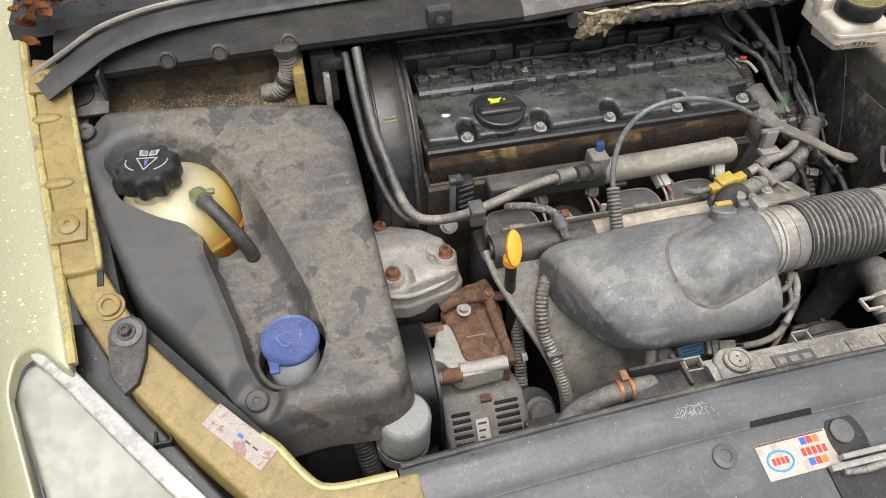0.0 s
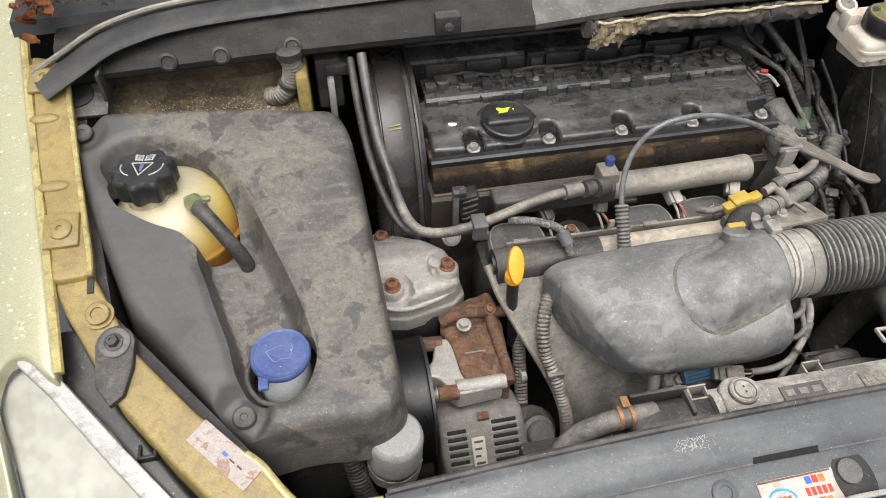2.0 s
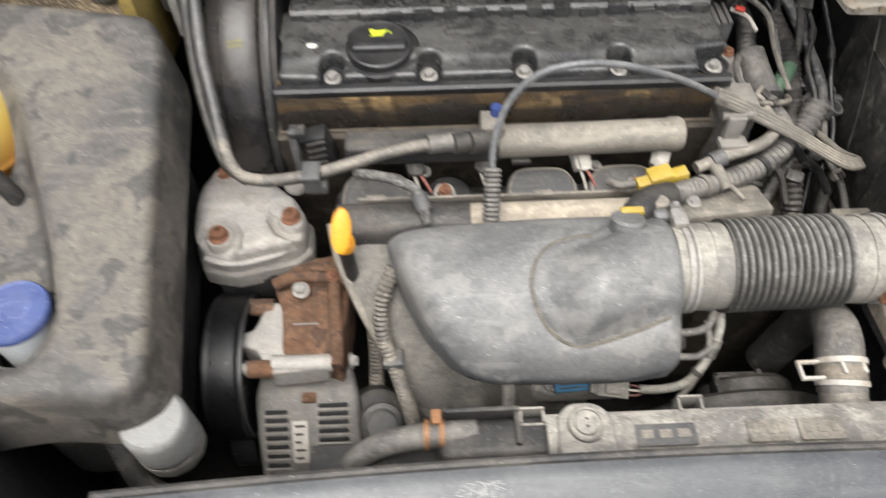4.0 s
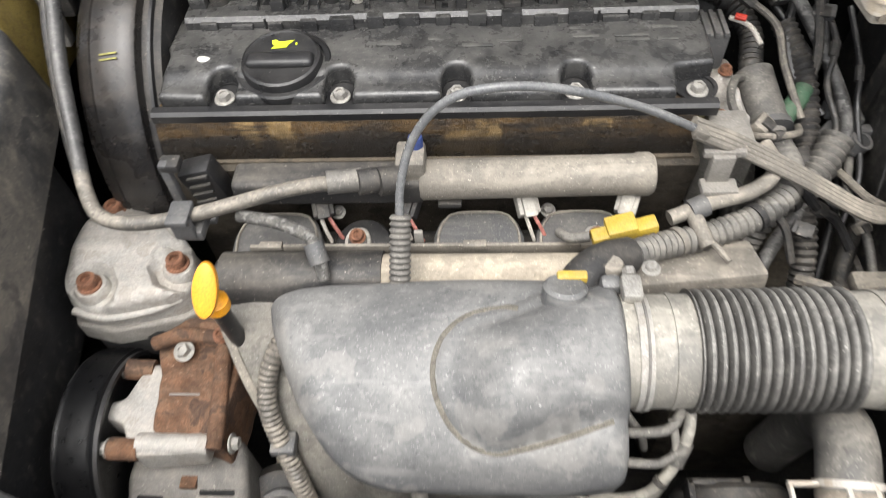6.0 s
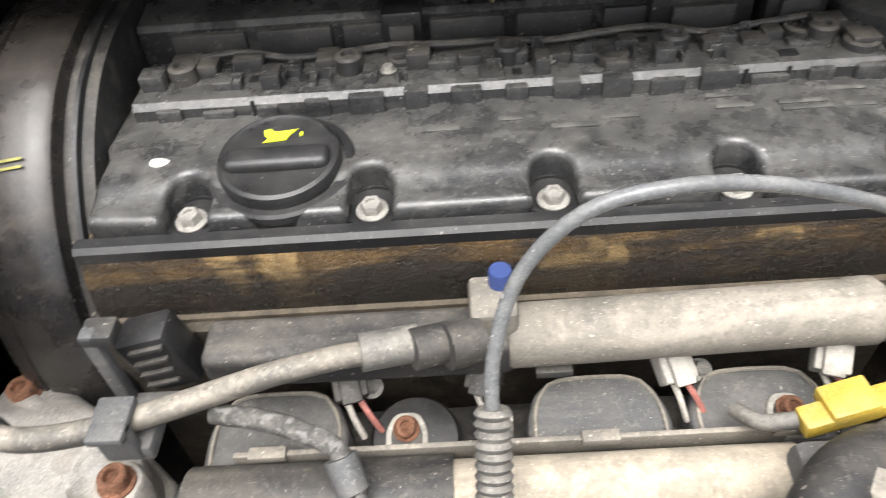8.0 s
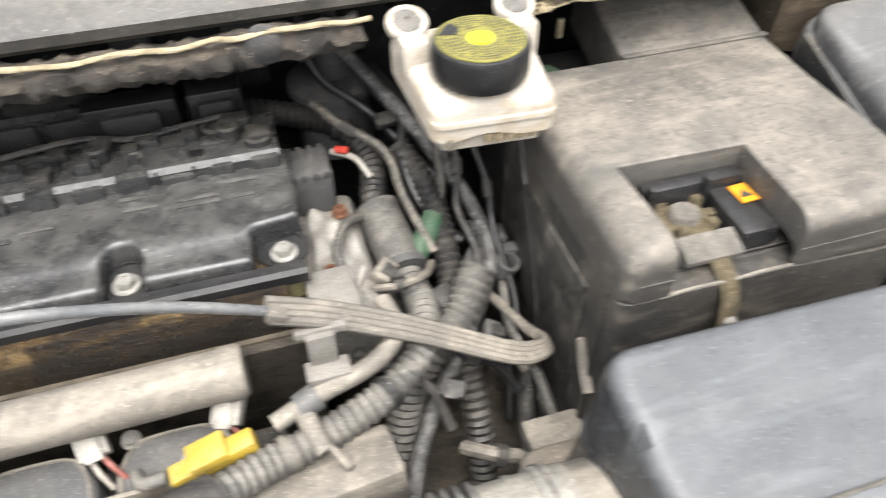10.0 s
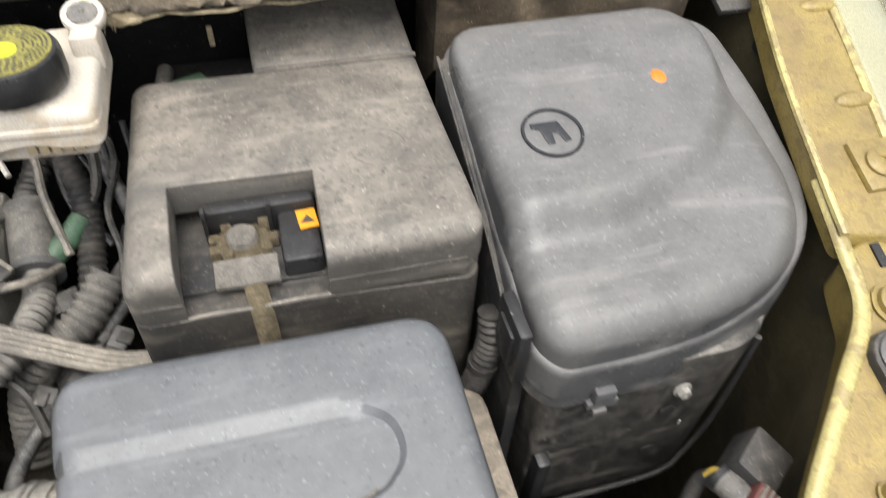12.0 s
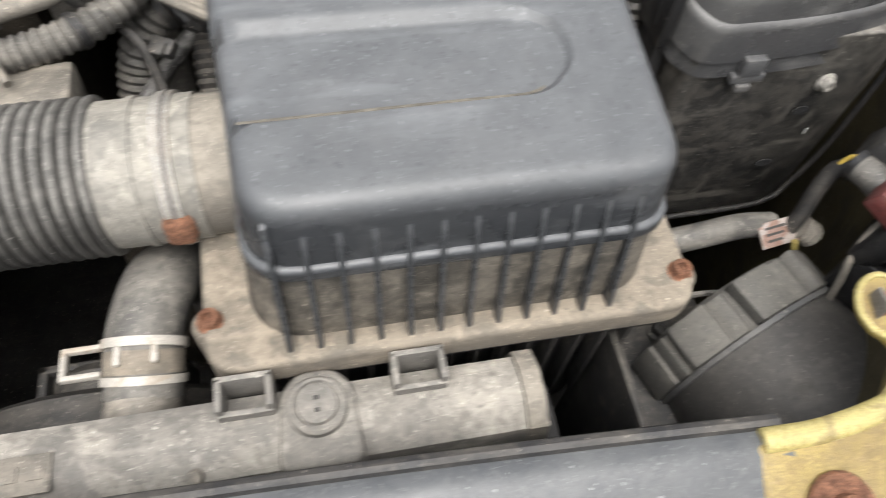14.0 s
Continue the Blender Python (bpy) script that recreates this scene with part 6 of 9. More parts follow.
part("left_tank", box(-0.195, -0.085, 0.460, 0.496, 0.765, 0.806, 0.010, 3), BLACK_DUSTY, rad, "dark left end of the tank")
part("end_cap", sweep_x([(0.455, 0.775), (0.452, 0.79), (0.456, 0.808), (0.468, 0.816), (0.483, 0.817), (0.496, 0.81), (0.501, 0.79), (0.499, 0.775)], 0.336, 0.346, 2), TAN_GREY, rad)
for i in range(6):
    part("crimp_tab", box(0.3455, 0.3475, 0.457 + i * 0.007, 0.461 + i * 0.007, 0.79, 0.81 - abs(i - 2.5) * 0.002, 0.0005), ALU, rad)
for x, w in ((-0.08, 0.024), (0.2375, 0.020)):
    part("mount_pad", shell(rounded([(x - w, 0.452), (x + w, 0.452), (x + w * 0.9, 0.490), (x + w * 0.45, 0.500), (x - w * 0.45, 0.500), (x - w * 0.9, 0.490)], 0.008, 4), lambda P: 0.8165 + 0 * P[:, 0], 0.004, 0.03, 0.008, flare=0.002), RAD_PLASTIC, rad)
    part("mount_pin", lathe([(0.0142, -0.002), (0.0142, 0.005), (0.0128, 0.0065), (0.0115, 0.0065), (0.011, 0.0048), (0.0098, 0.0048), (0.0092, 0.0068), (0, 0.007)], Matrix.Translation((x, 0.480, 0.816)), 28), RAD_PLASTIC, rad)
    for k in (-1, 1):
        part("mark", box(x - 0.001, x + 0.001, 0.480 + k * 0.003 - 0.001, 0.480 + k * 0.003 + 0.001, 0.8225, 0.8233, 0), DARK_METAL, rad)
for x, y in ((0.205, 0.490), (0.287, 0.490)):
    b = joined(box(x - 0.013, x - 0.010, y - 0.008, y + 0.008, 0.795, 0.826, 0.0006), box(x + 0.010, x + 0.013, y - 0.008, y + 0.008, 0.795, 0.826, 0.0006), box(x - 0.013, x + 0.013, y + 0.006, y + 0.009, 0.795, 0.826, 0.0006), box(x - 0.013, x + 0.013, y - 0.009, y - 0.006, 0.795, 0.820, 0.0006))
    part("clip_socket", b, RAD_PLASTIC, rad)
for x, y in ((-0.120, 0.493), (0.008, 0.498)):
    b = joined(box(x - 0.010, x - 0.008, y - 0.006, y + 0.006, 0.79, 0.811, 0.0005), box(x + 0.008, x + 0.010, y - 0.006, y + 0.006, 0.79, 0.811, 0.0005), box(x - 0.010, x + 0.010, y + 0.004, y + 0.006, 0.79, 0.813, 0.0005), box(x - 0.010, x + 0.010, y - 0.007, y - 0.005, 0.79, 0.807, 0.0005))
    part("clip_socket", b, RAD_PLASTIC, rad)
for x0, x1 in ((-0.042, 0.005), (0.045, 0.078), (0.085, 0.12)):
    lab = part("cast_plate", box(x0, x1, 0.462, 0.480, 0.8135, 0.8152, 0.0008), GREY_PLASTIC if x0 < 0 else TAN_GREY, rad, "moulded maker plate")
    for k in range(3):
        part("text_bar", box(x0 + 0.004 + k * (x1 - x0) * 0.3, x0 + (k + 0.75) * (x1 - x0) * 0.31 + 0.002, 0.468, 0.475, 0.815, 0.8160, 0.0003), TAN_GREY, lab)
part("outlet", tube([(0.145, 0.476, 0.782), (0.147, 0.494, 0.780), (0.1495, 0.513, 0.784)], 0.0212, 24, 0.006, ends=0.0185), TAN_GREY, rad, "dusty moulded spigot")
part("rivet", lathe([(0.004, 0), (0.003, 0.003), (0, 0.003)], Matrix.Translation((0.18, 0.46, 0.808)) @ aim((0, -0.5, 1)), 12), TAN_GREY, rad)

elbow = thing("radiator_hose", "grey dusty rubber radiator hose elbow with spring clip", "hose", (0.155, 0.53, 0.8))
part("hose", tube([(0.149, 0.512, 0.783), (0.1505, 0.524, 0.789), (0.152, 0.540, 0.795), (0.156, 0.558, 0.797), (0.160, 0.575, 0.792), (0.165, 0.592, 0.774), (0.170, 0.606, 0.745), (0.172, 0.616, 0.70), (0.168, 0.62, 0.64)], 0.0195, 28, 0.005), GREY_RUBBER, elbow)
for t0, t1 in (((0.1498, 0.5180, 0.7862), (0.1502, 0.5220, 0.7880)), ((0.1515, 0.5345, 0.7932), (0.1519, 0.5390, 0.7948))):
    part("clip_band", tube([t0, t1], 0.0212, 28, 0.003), PAPER_CLEAN, elbow, "pale spring clip band")
part("clip_bridge", joined(box(0.1415, 0.145, 0.519, 0.538, 0.8075, 0.811, 0.001), box(0.159, 0.1625, 0.519, 0.538, 0.8065, 0.810, 0.001)), PAPER_CLEAN, elbow)
part("clip_tab", joined(box(0.112, 0.115, 0.521, 0.537, 0.794, 0.799, 0.001), box(0.112, 0.132, 0.520, 0.523, 0.794, 0.799, 0.001), box(0.112, 0.132, 0.535, 0.538, 0.794, 0.799, 0.001)), PAPER_CLEAN, elbow)
part("dust_band", tube([(0.1503, 0.5225, 0.7883), (0.1513, 0.5335, 0.7930)], 0.0200, 28, 0.003), TAN_PLASTIC, elbow, "dusty joint")

lower = thing("bypass_hose", "thin grey coolant hose with a copper clip", "hose", (-0.22, 0.48, 0.79))
part("hose", tube([(-0.165, 0.486, 0.797), (-0.195, 0.484, 0.800), (-0.225, 0.482, 0.797), (-0.25, 0.478, 0.787), (-0.268, 0.47, 0.765), (-0.275, 0.465, 0.72)], 0.0105, 16, 0.006), GREY_RUBBER, lower)
for x in (-0.190, -0.202):
    part("copper_clip", tube([(x, 0.4845, 0.800), (x - 0.004, 0.4845, 0.800)], 0.0122, 18, 0.002), COPPER, lower, "copper spring clip")
part("clip_tab", box(-0.2, -0.192, 0.488, 0.500, 0.810, 0.814, 0.001), COPPER, lower)
part("holder", joined(box(-0.19, -0.13, 0.496, 0.500, 0.79, 0.815, 0.001), box(-0.134, -0.13, 0.47, 0.5, 0.79, 0.812, 0.001)), BLACK_DUSTY, lower)

sens = thing("pressure_sensor", "small sensor with a blue label below the intake", "sensor", (-0.065, 0.56, 0.72))
part("body", box(-0.102, -0.020, 0.556, 0.60, 0.690, 0.7175, 0.004), RUNNER_GREY, sens)
LM = Matrix.Translation((-0.065, 0.558, 0.728)) @ Matrix.Rotation(radians(40), 4, "X") @ Matrix.Rotation(0.06, 4, "Z")
part("label_block", moved(box(-0.0195, 0.0195, -0.009, 0.009, -0.014, -0.001, 0.0015), LM), BLACK_DUSTY, sens)
lb = part("label", moved(box(-0.0175, 0.0175, -0.0075, 0.0075, -0.0015, 0.0015, 0.0005), LM), CYAN_LABEL, sens, "blue printed label")
for k in range(3):
    part("text_bar", moved(box(-0.013, 0.012 - 0.005 * (k % 2), -0.0007, 0.0007, 0.0014, 0.0018, 0), LM @ Matrix.Translation((0, 0.0042 - 0.004 * k, 0))), DARK_PRINT, lb)
bolt(sens, (-0.086, 0.562, 0.7165), BOLT_STEEL, (0, -0.45, 0.9), 1.1)
PM = Matrix.Translation((-0.029, 0.550, 0.731)) @ Matrix.Rotation(radians(25), 4, "X") @ Matrix.Rotation(-0.15, 4, "Z")
part("plug", moved(joined(box(-0.017, 0.013, -0.009, 0.009, -0.010, 0.007, 0.002), box(-0.010, 0.006, -0.006, 0.006, 0.006, 0.011, 0.0015), box(-0.022, -0.016, -0.007, 0.010, -0.008, 0.004, 0.0015)), PM), CUFF_GREY, sens, "dusty grey plug")
for k in range(3):
    part("wire_end", tube([PM @ Vector((0.012, -0.005 + 0.005 * k, 0)), PM @ Vector((0.022, -0.004 + 0.004 * k, 0.001)), PM @ Vector((0.028, 0.0, 0.0))], 0.0012, 6, 0.003), (RED_PLASTIC, WIRE_WHITE, RED_PLASTIC)[k], sens)
loom = thing("front_loom", "dusty taped wiring beside the intake", "wiring", (0.04, 0.55, 0.78))
for pts, r, m_ in (([(-0.005, 0.548, 0.731), (0.015, 0.545, 0.736), (0.035, 0.546, 0.748), (0.050, 0.558, 0.772), (0.058, 0.575, 0.795), (0.060, 0.60, 0.805)], 0.0042, CUFF_GREY),
                   ([(0.000, 0.560, 0.775), (0.020, 0.556, 0.778), (0.040, 0.557, 0.776), (0.052, 0.563, 0.782)], 0.0034, GREY_RUBBER),
                   ([(0.004, 0.575, 0.790), (0.025, 0.572, 0.792), (0.045, 0.574, 0.796), (0.056, 0.590, 0.802)], 0.0038, GREY_RUBBER),
                   ([(0.012, 0.590, 0.803), (0.018, 0.582, 0.795), (0.028, 0.576, 0.780), (0.032, 0.572, 0.765)], 0.0030, GREY_RUBBER),
                   ([(0.046, 0.578, 0.800), (0.050, 0.562, 0.778), (0.044, 0.550, 0.750), (0.030, 0.54, 0.715)], 0.0030, CUFF_GREY)):
    part("cable", tube(pts, r, 10, 0.005), m_, loom)
part("tape_wrap", tube([(0.050, 0.5585, 0.772), (0.0555, 0.568, 0.786)], 0.0062, 12, 0.003), GREY_RUBBER, loom, "dusty tape wrap")
part("cable_tie", tube([(0.0405, 0.549, 0.757), (0.0425, 0.5505, 0.760)], 0.0055, 12, 0.002), BLACK_DUSTY, loom)
part("bracket", joined(box(0.07, 0.115, 0.560, 0.565, 0.70, 0.725, 0.001), box(0.07, 0.075, 0.535, 0.565, 0.70, 0.725, 0.001), box(0.11, 0.115, 0.53, 0.565, 0.70, 0.73, 0.001)), BLACK_DUSTY, loom)

fan = thing("fan_shroud", "black round radiator fan shroud behind the radiator", "fan shroud", (0.1, 0.55, 0.62))
part("ring", lathe([(0.10, -0.02), (0.104, 0), (0.104, 0.03), (0.096, 0.035), (0.09, 0.03), (0.09, -0.02)], Matrix.Translation((0.10, 0.515, 0.64)) @ aim((0, 1, 0.1)), 40), BLACK_DUSTY, fan)
part("motor", lathe([(0.045, 0), (0.045, 0.045), (0.04, 0.05), (0, 0.05)], Matrix.Translation((0.11, 0.52, 0.68)) @ aim((0, 1, 0.2)), 28), BLACK_DUSTY, fan)

# ---- the airbox ----
airbox = thing("airbox", "grey satin plastic air filter box with ribbed sides", "air filter box", (0.31, 0.58, 0.8))
LID = [(0.2105, 0.654), (0.402, 0.652), (0.407, 0.522), (0.219, 0.522)]
GROOVE = [(0.14, 0.612), (0.349, 0.610), (0.366, 0.600), (0.3685, 0.581), (0.354, 0.566), (0.14, 0.564)]


def lid_top(P):
    z = 0.9165 + 0.19 * (P[:, 1] - 0.535)
    g = signed(P, rounded(GROOVE, 0.02, 5))
    return z - 0.0030 * smooth(g + 0.0008, 0.0030)


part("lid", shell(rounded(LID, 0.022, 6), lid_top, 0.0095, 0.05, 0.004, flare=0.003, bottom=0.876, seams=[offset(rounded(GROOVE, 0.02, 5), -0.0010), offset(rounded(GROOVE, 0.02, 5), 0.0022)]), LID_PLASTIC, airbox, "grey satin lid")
part("groove_dust", tube([(x, y, float(lid_top(np.array([(x, y)]))[0]) + 0.0003) for x, y in [(0.222 + 0.024 * k, 0.5648 + 0.0003 * k) for k in range(5)] + [(0.344, 0.5665), (0.352, 0.5705)]], 0.0008, 6, 0.004, flat=0.5), GROOVE_DUST, airbox, "dust line in the groove")
part("lid_lip", shell(rounded([(0.2075, 0.658), (0.405, 0.656), (0.411, 0.5165), (0.215, 0.5165)], 0.024, 6), lambda P: 0.881 + 0 * P[:, 0], 0.003, 0.0045, 0.012), LID_PLASTIC, airbox, "worn pale lid lip")
part("lid_skirt", shell(rounded([(0.208, 0.657), (0.404, 0.655), (0.409, 0.5185), (0.216, 0.5185)], 0.024, 6), lambda P: 0.877 + 0 * P[:, 0], 0.002, 0.052, 0.012, flare=0.005), SKIRT, airbox, "dark dusty lower lid")
part("flange", shell(rounded([(0.184, 0.67), (0.437, 0.667), (0.437, 0.500), (0.188, 0.500)], 0.018, 5), lambda P: 0.827 - 0.0018 * smooth(signed(P, rounded([(0.184, 0.67), (0.437, 0.667), (0.437, 0.500), (0.188, 0.500)], 0.018, 5)) - 0.008, 0.002), 0.004, 0.013, 0.006), TAN_PLASTIC, airbox, "dust-covered clamp flange")
part("flange_lower", shell(rounded([(0.186, 0.668), (0.435, 0.665), (0.435, 0.504), (0.190, 0.504)], 0.018, 5), lambda P: 0.811 + 0 * P[:, 0], 0.002, 0.010, 0.02), BLACK_DUSTY, airbox)
part("base", shell(rounded([(0.20, 0.66), (0.42, 0.655), (0.42, 0.515), (0.205, 0.515)], 0.02, 5), lambda P: 0.803 + 0 * P[:, 0], 0.002, 0.16, 0.02, flare=-0.01), BLACK_PLASTIC, airbox, "black lower box")
RIB = shared("rib", plate([(-0.005, 0.822), (-0.005, 0.907), (-0.0015, 0.906), (0.0050, 0.882), (0.0165, 0.8245), (0.0165, 0.822)], 0.0024, Matrix(((0, 0, 1, -0.0012), (-1, 0, 0, 0.5215), (0, 1, 0, 0), (0, 0, 0, 1))), 0.0006), LID_PLASTIC)
for i in range(12):
    placed("rib", RIB, Matrix.Translation((0.228 + i * 0.0145, 0.0, 0.0)), airbox)
RIB2 = shared("rib", box(-0.0013, 0.0013, -0.007, 0.004, -0.1, 0, 0.0005), BLACK_DUSTY)
for i in range(14):
    placed("rib", RIB2, Matrix.Translation((0.222 + i * 0.0145, 0.514, 0.800)), airbox)
for at in ((0.1910, 0.528, 0.8225), (0.4315, 0.520, 0.8225)):
    part("screw_boss", lathe([(0.0095, -0.02), (0.0095, 0.0), (0.008, 0.002), (0, 0.002)], Matrix.Translation(at), 18), TAN_PLASTIC, airbox)
    bolt(airbox, (at[0], at[1], at[2] + 0.002), BOLT_RUST, (0, 0, 1), 0.78, "rusty clamp screw")

# ---- battery and brake fluid ----
# cover plastic made darker: grime, and the upright faces' shade in the colour
BATT_LOW = mat("shaded_grimy_battery_cover", (0.03, 0.0295, 0.029), 0.42, var=0.25, scale=9, dust=0.85, dust_col=(0.18, 0.157, 0.125), stain=(0.020, 0.020, 0.020), stain_amt=0.8, stain_scale=16, bump=0.12, even=0.1, side=0.45)
batt = thing("battery", "car battery under a dusty grey plastic cover with open terminal window", "battery", (0.34, 0.78, 0.7))
part("case", box(0.256, 0.430, 0.699, 0.94, 0.62, 0.919, 0.004), BLACK_DUSTY, batt, "black battery case")
BX0, BX1, BY0, BY1 = 0.2445, 0.4375, 0.6860, 0.858
OUTER = [(BX0, BY1), (BX1, BY1)] + [(BX1 - 0.011 + 0.011 * math.cos(a), BY0 + 0.011 - 0.011 * math.sin(a)) for a in np.linspace(0, math.pi / 2, 6)] + [(BX0 + 0.008 - 0.008 * math.sin(a), BY0 + 0.008 - 0.008 * math.cos(a)) for a in np.linspace(0, math.pi / 2, 5)]
COV = OUTER[:8] + [(0.3485, BY0), (0.3500, 0.7525), (0.2695, 0.7540), (0.2725, BY0)] + OUTER[8:]


def cover_z(P):
    """The battery cover's top: rounded down towards its front, left and right edges."""
    z = np.full(len(P), 0.9558)
    for d, r in ((P[:, 1] - BY0, 0.013), (BX1 - P[:, 0], 0.006), (P[:, 0] - BX0, 0.015)):
        z = z - r * (1 - np.sqrt(1 - np.clip(1 - np.maximum(d, 0.0) / r, 0, 1) ** 2))
    return z + 0.0008 * np.sin(P[:, 0] * 40) * np.sin(P[:, 1] * 33)


part("cover", shell(COV, cover_z, 0.0012, 0.020, 0.0035), BATT_PLASTIC, batt, "dusty grey cover")
part("cover_groove", tube([(0.392 + 0.017 * math.cos(a), 0.765 + 0.017 * math.sin(a), 0.9556) for a in np.linspace(0, 2 * math.pi, 30)], 0.0006, 6, 0.003), BATT_PLASTIC, batt, "faint moulded ring")
for x0, x1 in ((0.3485, 0.4265), (0.2525, 0.2725)):
    part("front_panel", sweep_x([(0.6856, 0.9205), (0.6856, 0.9330), (0.6885, 0.9330), (0.6885, 0.9205)], x0, x1, 4), BATT_PLASTIC, batt, "grey front panel")
part("right_panel", box(0.4335, 0.4378, 0.697, 0.857, 0.905, 0.9440, 0.001), BATT_PLASTIC, batt)
part("rear_panel", box(0.250, 0.437, 0.8525, 0.8575, 0.90, 0.9515, 0.002), BATT_PLASTIC, batt)
part("cover_front", shell(OUTER, lambda P: 0.9192 - 0.06 * np.maximum(0, P[:, 0] - 0.35), 0.0012, 0.18, 0.012, [[(0.262, 0.700), (0.425, 0.700), (0.425, 0.85), (0.262, 0.85)]], 0.01), BATT_LOW, batt, "dusty lower cover, darkened for shade")
part("torn_edge", tube([(0.268, 0.6865, 0.9195), (0.285, 0.6862, 0.9213), (0.31, 0.6865, 0.9200), (0.33, 0.6862, 0.9216), (0.351, 0.6865, 0.9205)], 0.0011, 6, 0.004), TAN_GREY, batt, "pale torn edge")
part("side_recess", box(0.2432, 0.2448, 0.72, 0.84, 0.78, 0.90, 0.0005), FUSE_BLACK, batt, "black recessed side panel")
part("side_bead", tube([(0.2442, 0.700, 0.918), (0.2440, 0.698, 0.86), (0.2440, 0.697, 0.76)], 0.0022, 8, 0.01), BATT_LOW, batt, "dusty corner bead")
part("rear_cover", shell(rounded([(0.325, 0.945), (0.431, 0.945), (0.437, 0.859), (0.325, 0.861)], 0.006, 3), lambda P: 0.957 + 0.34 * (P[:, 1] - 0.862), 0.004, 0.04, 0.01), BATT_PLASTIC, batt, "dusty rear flap")
part("step_edge", box(0.326, 0.437, 0.8565, 0.8615, 0.9553, 0.9572, 0.0006), BATT_PLASTIC, batt, "dusty hinge line")
part("battery_top", box(0.262, 0.425, 0.702, 0.85, 0.9195, 0.9215, 0.0005), BLACK_DUSTY, batt, "dusty battery top")
part("vent_block", joined(box(0.326, 0.349, 0.703, 0.75, 0.915, 0.935, 0.003), box(0.284, 0.349, 0.742, 0.753, 0.915, 0.942, 0.003), box(0.326, 0.349, 0.705, 0.72, 0.9, 0.93, 0.003)), BLACK_PLASTIC, batt, "black terminal surround")
for x in (0.286, 0.322):
    part("surround_rib", box(x - 0.0012, x + 0.0012, 0.738, 0.744, 0.918, 0.947, 0.0005), BLACK_PLASTIC, batt)
og = part("warning_tag", moved(box(-0.0055, 0.0055, -0.0075, 0.0075, -0.0004, 0.0004, 0), Matrix.Translation((0.343, 0.7325, 0.9362)) @ Matrix.Rotation(0.08, 4, "Z")), ORANGE, batt, "orange warning tag")
part("tag_mark", plate([(0.3385, 0.729), (0.347, 0.729), (0.343, 0.735)], 0.0004, Matrix.Translation((0.0, 0.0, 0.9366)), 0), DARK_PRINT, og)
clampo = thing("battery_clamp", "corroded brass battery terminal clamp with cable lug", "battery clamp", (0.304, 0.725, 0.92))
part("post", lathe([(0.0095, -0.005), (0.009, 0.012), (0.008, 0.0135), (0, 0.0135)], Matrix.Translation((0.305, 0.731, 0.920)), 20), LEAD, clampo)
rng = random.Random(8)
BRASS = mat("tarnished_brass", (0.26, 0.215, 0.14), 0.5, 0.7, var=0.5, scale=150, bump=0.7, dust=0.3, dust_col=(0.4, 0.32, 0.2))
part("ring", lathe([(0.0098, 0.0), (0.0145, 0.0), (0.015, 0.001), (0.015, 0.008), (0.0142, 0.009), (0.0098, 0.009)], Matrix.Translation((0.305, 0.731, 0.920)), 24), BRASS, clampo)
for i in range(9):
    a = i * 0.7
    x, y = 0.305 + 0.017 * math.cos(a), 0.731 + 0.015 * math.sin(a)
    part("lug", box(x - 0.003, x + 0.003, y - 0.003, y + 0.003, 0.92, 0.928 + rng.uniform(0, 0.006), 0.001), BRASS, clampo)
part("cable_lug", moved(box(-0.0175, 0.0175, -0.0085, 0.0085, -0.003, 0.003, 0.0012), Matrix.Translation((0.306, 0.705, 0.929)) @ Matrix.Rotation(radians(18), 4, "X")), LEAD, clampo, "grey lead cable lug")
part("neck", box(0.295, 0.316, 0.710, 0.722, 0.92, 0.928, 0.002), BRASS, clampo)
part("earth_strap", tube([(0.309, 0.698, 0.926), (0.311, 0.684, 0.914), (0.312, 0.679, 0.885), (0.312, 0.678, 0.84)], 0.0062, 10, 0.006, flat=0.5), BRASS, clampo, "tinned braided strap")
for z in (0.895, 0.87):
    bolt(clampo, (0.3115, 0.6765, z), BOLT_STEEL, (0, -1, 0.2), 0.55)
pos = thing("positive_terminal", "positive battery terminal with green clip under the flap", "battery clamp", (0.30, 0.89, 0.92))
part("ring", lathe([(0.008, 0.0), (0.015, 0.0), (0.0155, 0.008), (0.013, 0.011), (0.006, 0.011), (0, 0.009)], Matrix.Translation((0.312, 0.876, 0.921)), 18, 6, 0.06), LEAD, pos)
part("green_clip", moved(box(-0.012, 0.012, -0.008, 0.008, -0.006, 0.012, 0.003), Matrix.Translation((0.281, 0.885, 0.926)) @ Matrix.Rotation(0.4, 4, "Z")), GREEN_PLASTIC, pos, "dull green clip")
part("cable", tube([(0.315, 0.868, 0.926), (0.295, 0.862, 0.932), (0.272, 0.866, 0.93), (0.262, 0.885, 0.93), (0.262, 0.92, 0.925)], 0.006, 12, 0.005), GREY_RUBBER, pos, "dusty looped cable")
part("fleck", box(0.298, 0.302, 0.905, 0.909, 0.95, 0.965, 0.001), WOOL, pos)

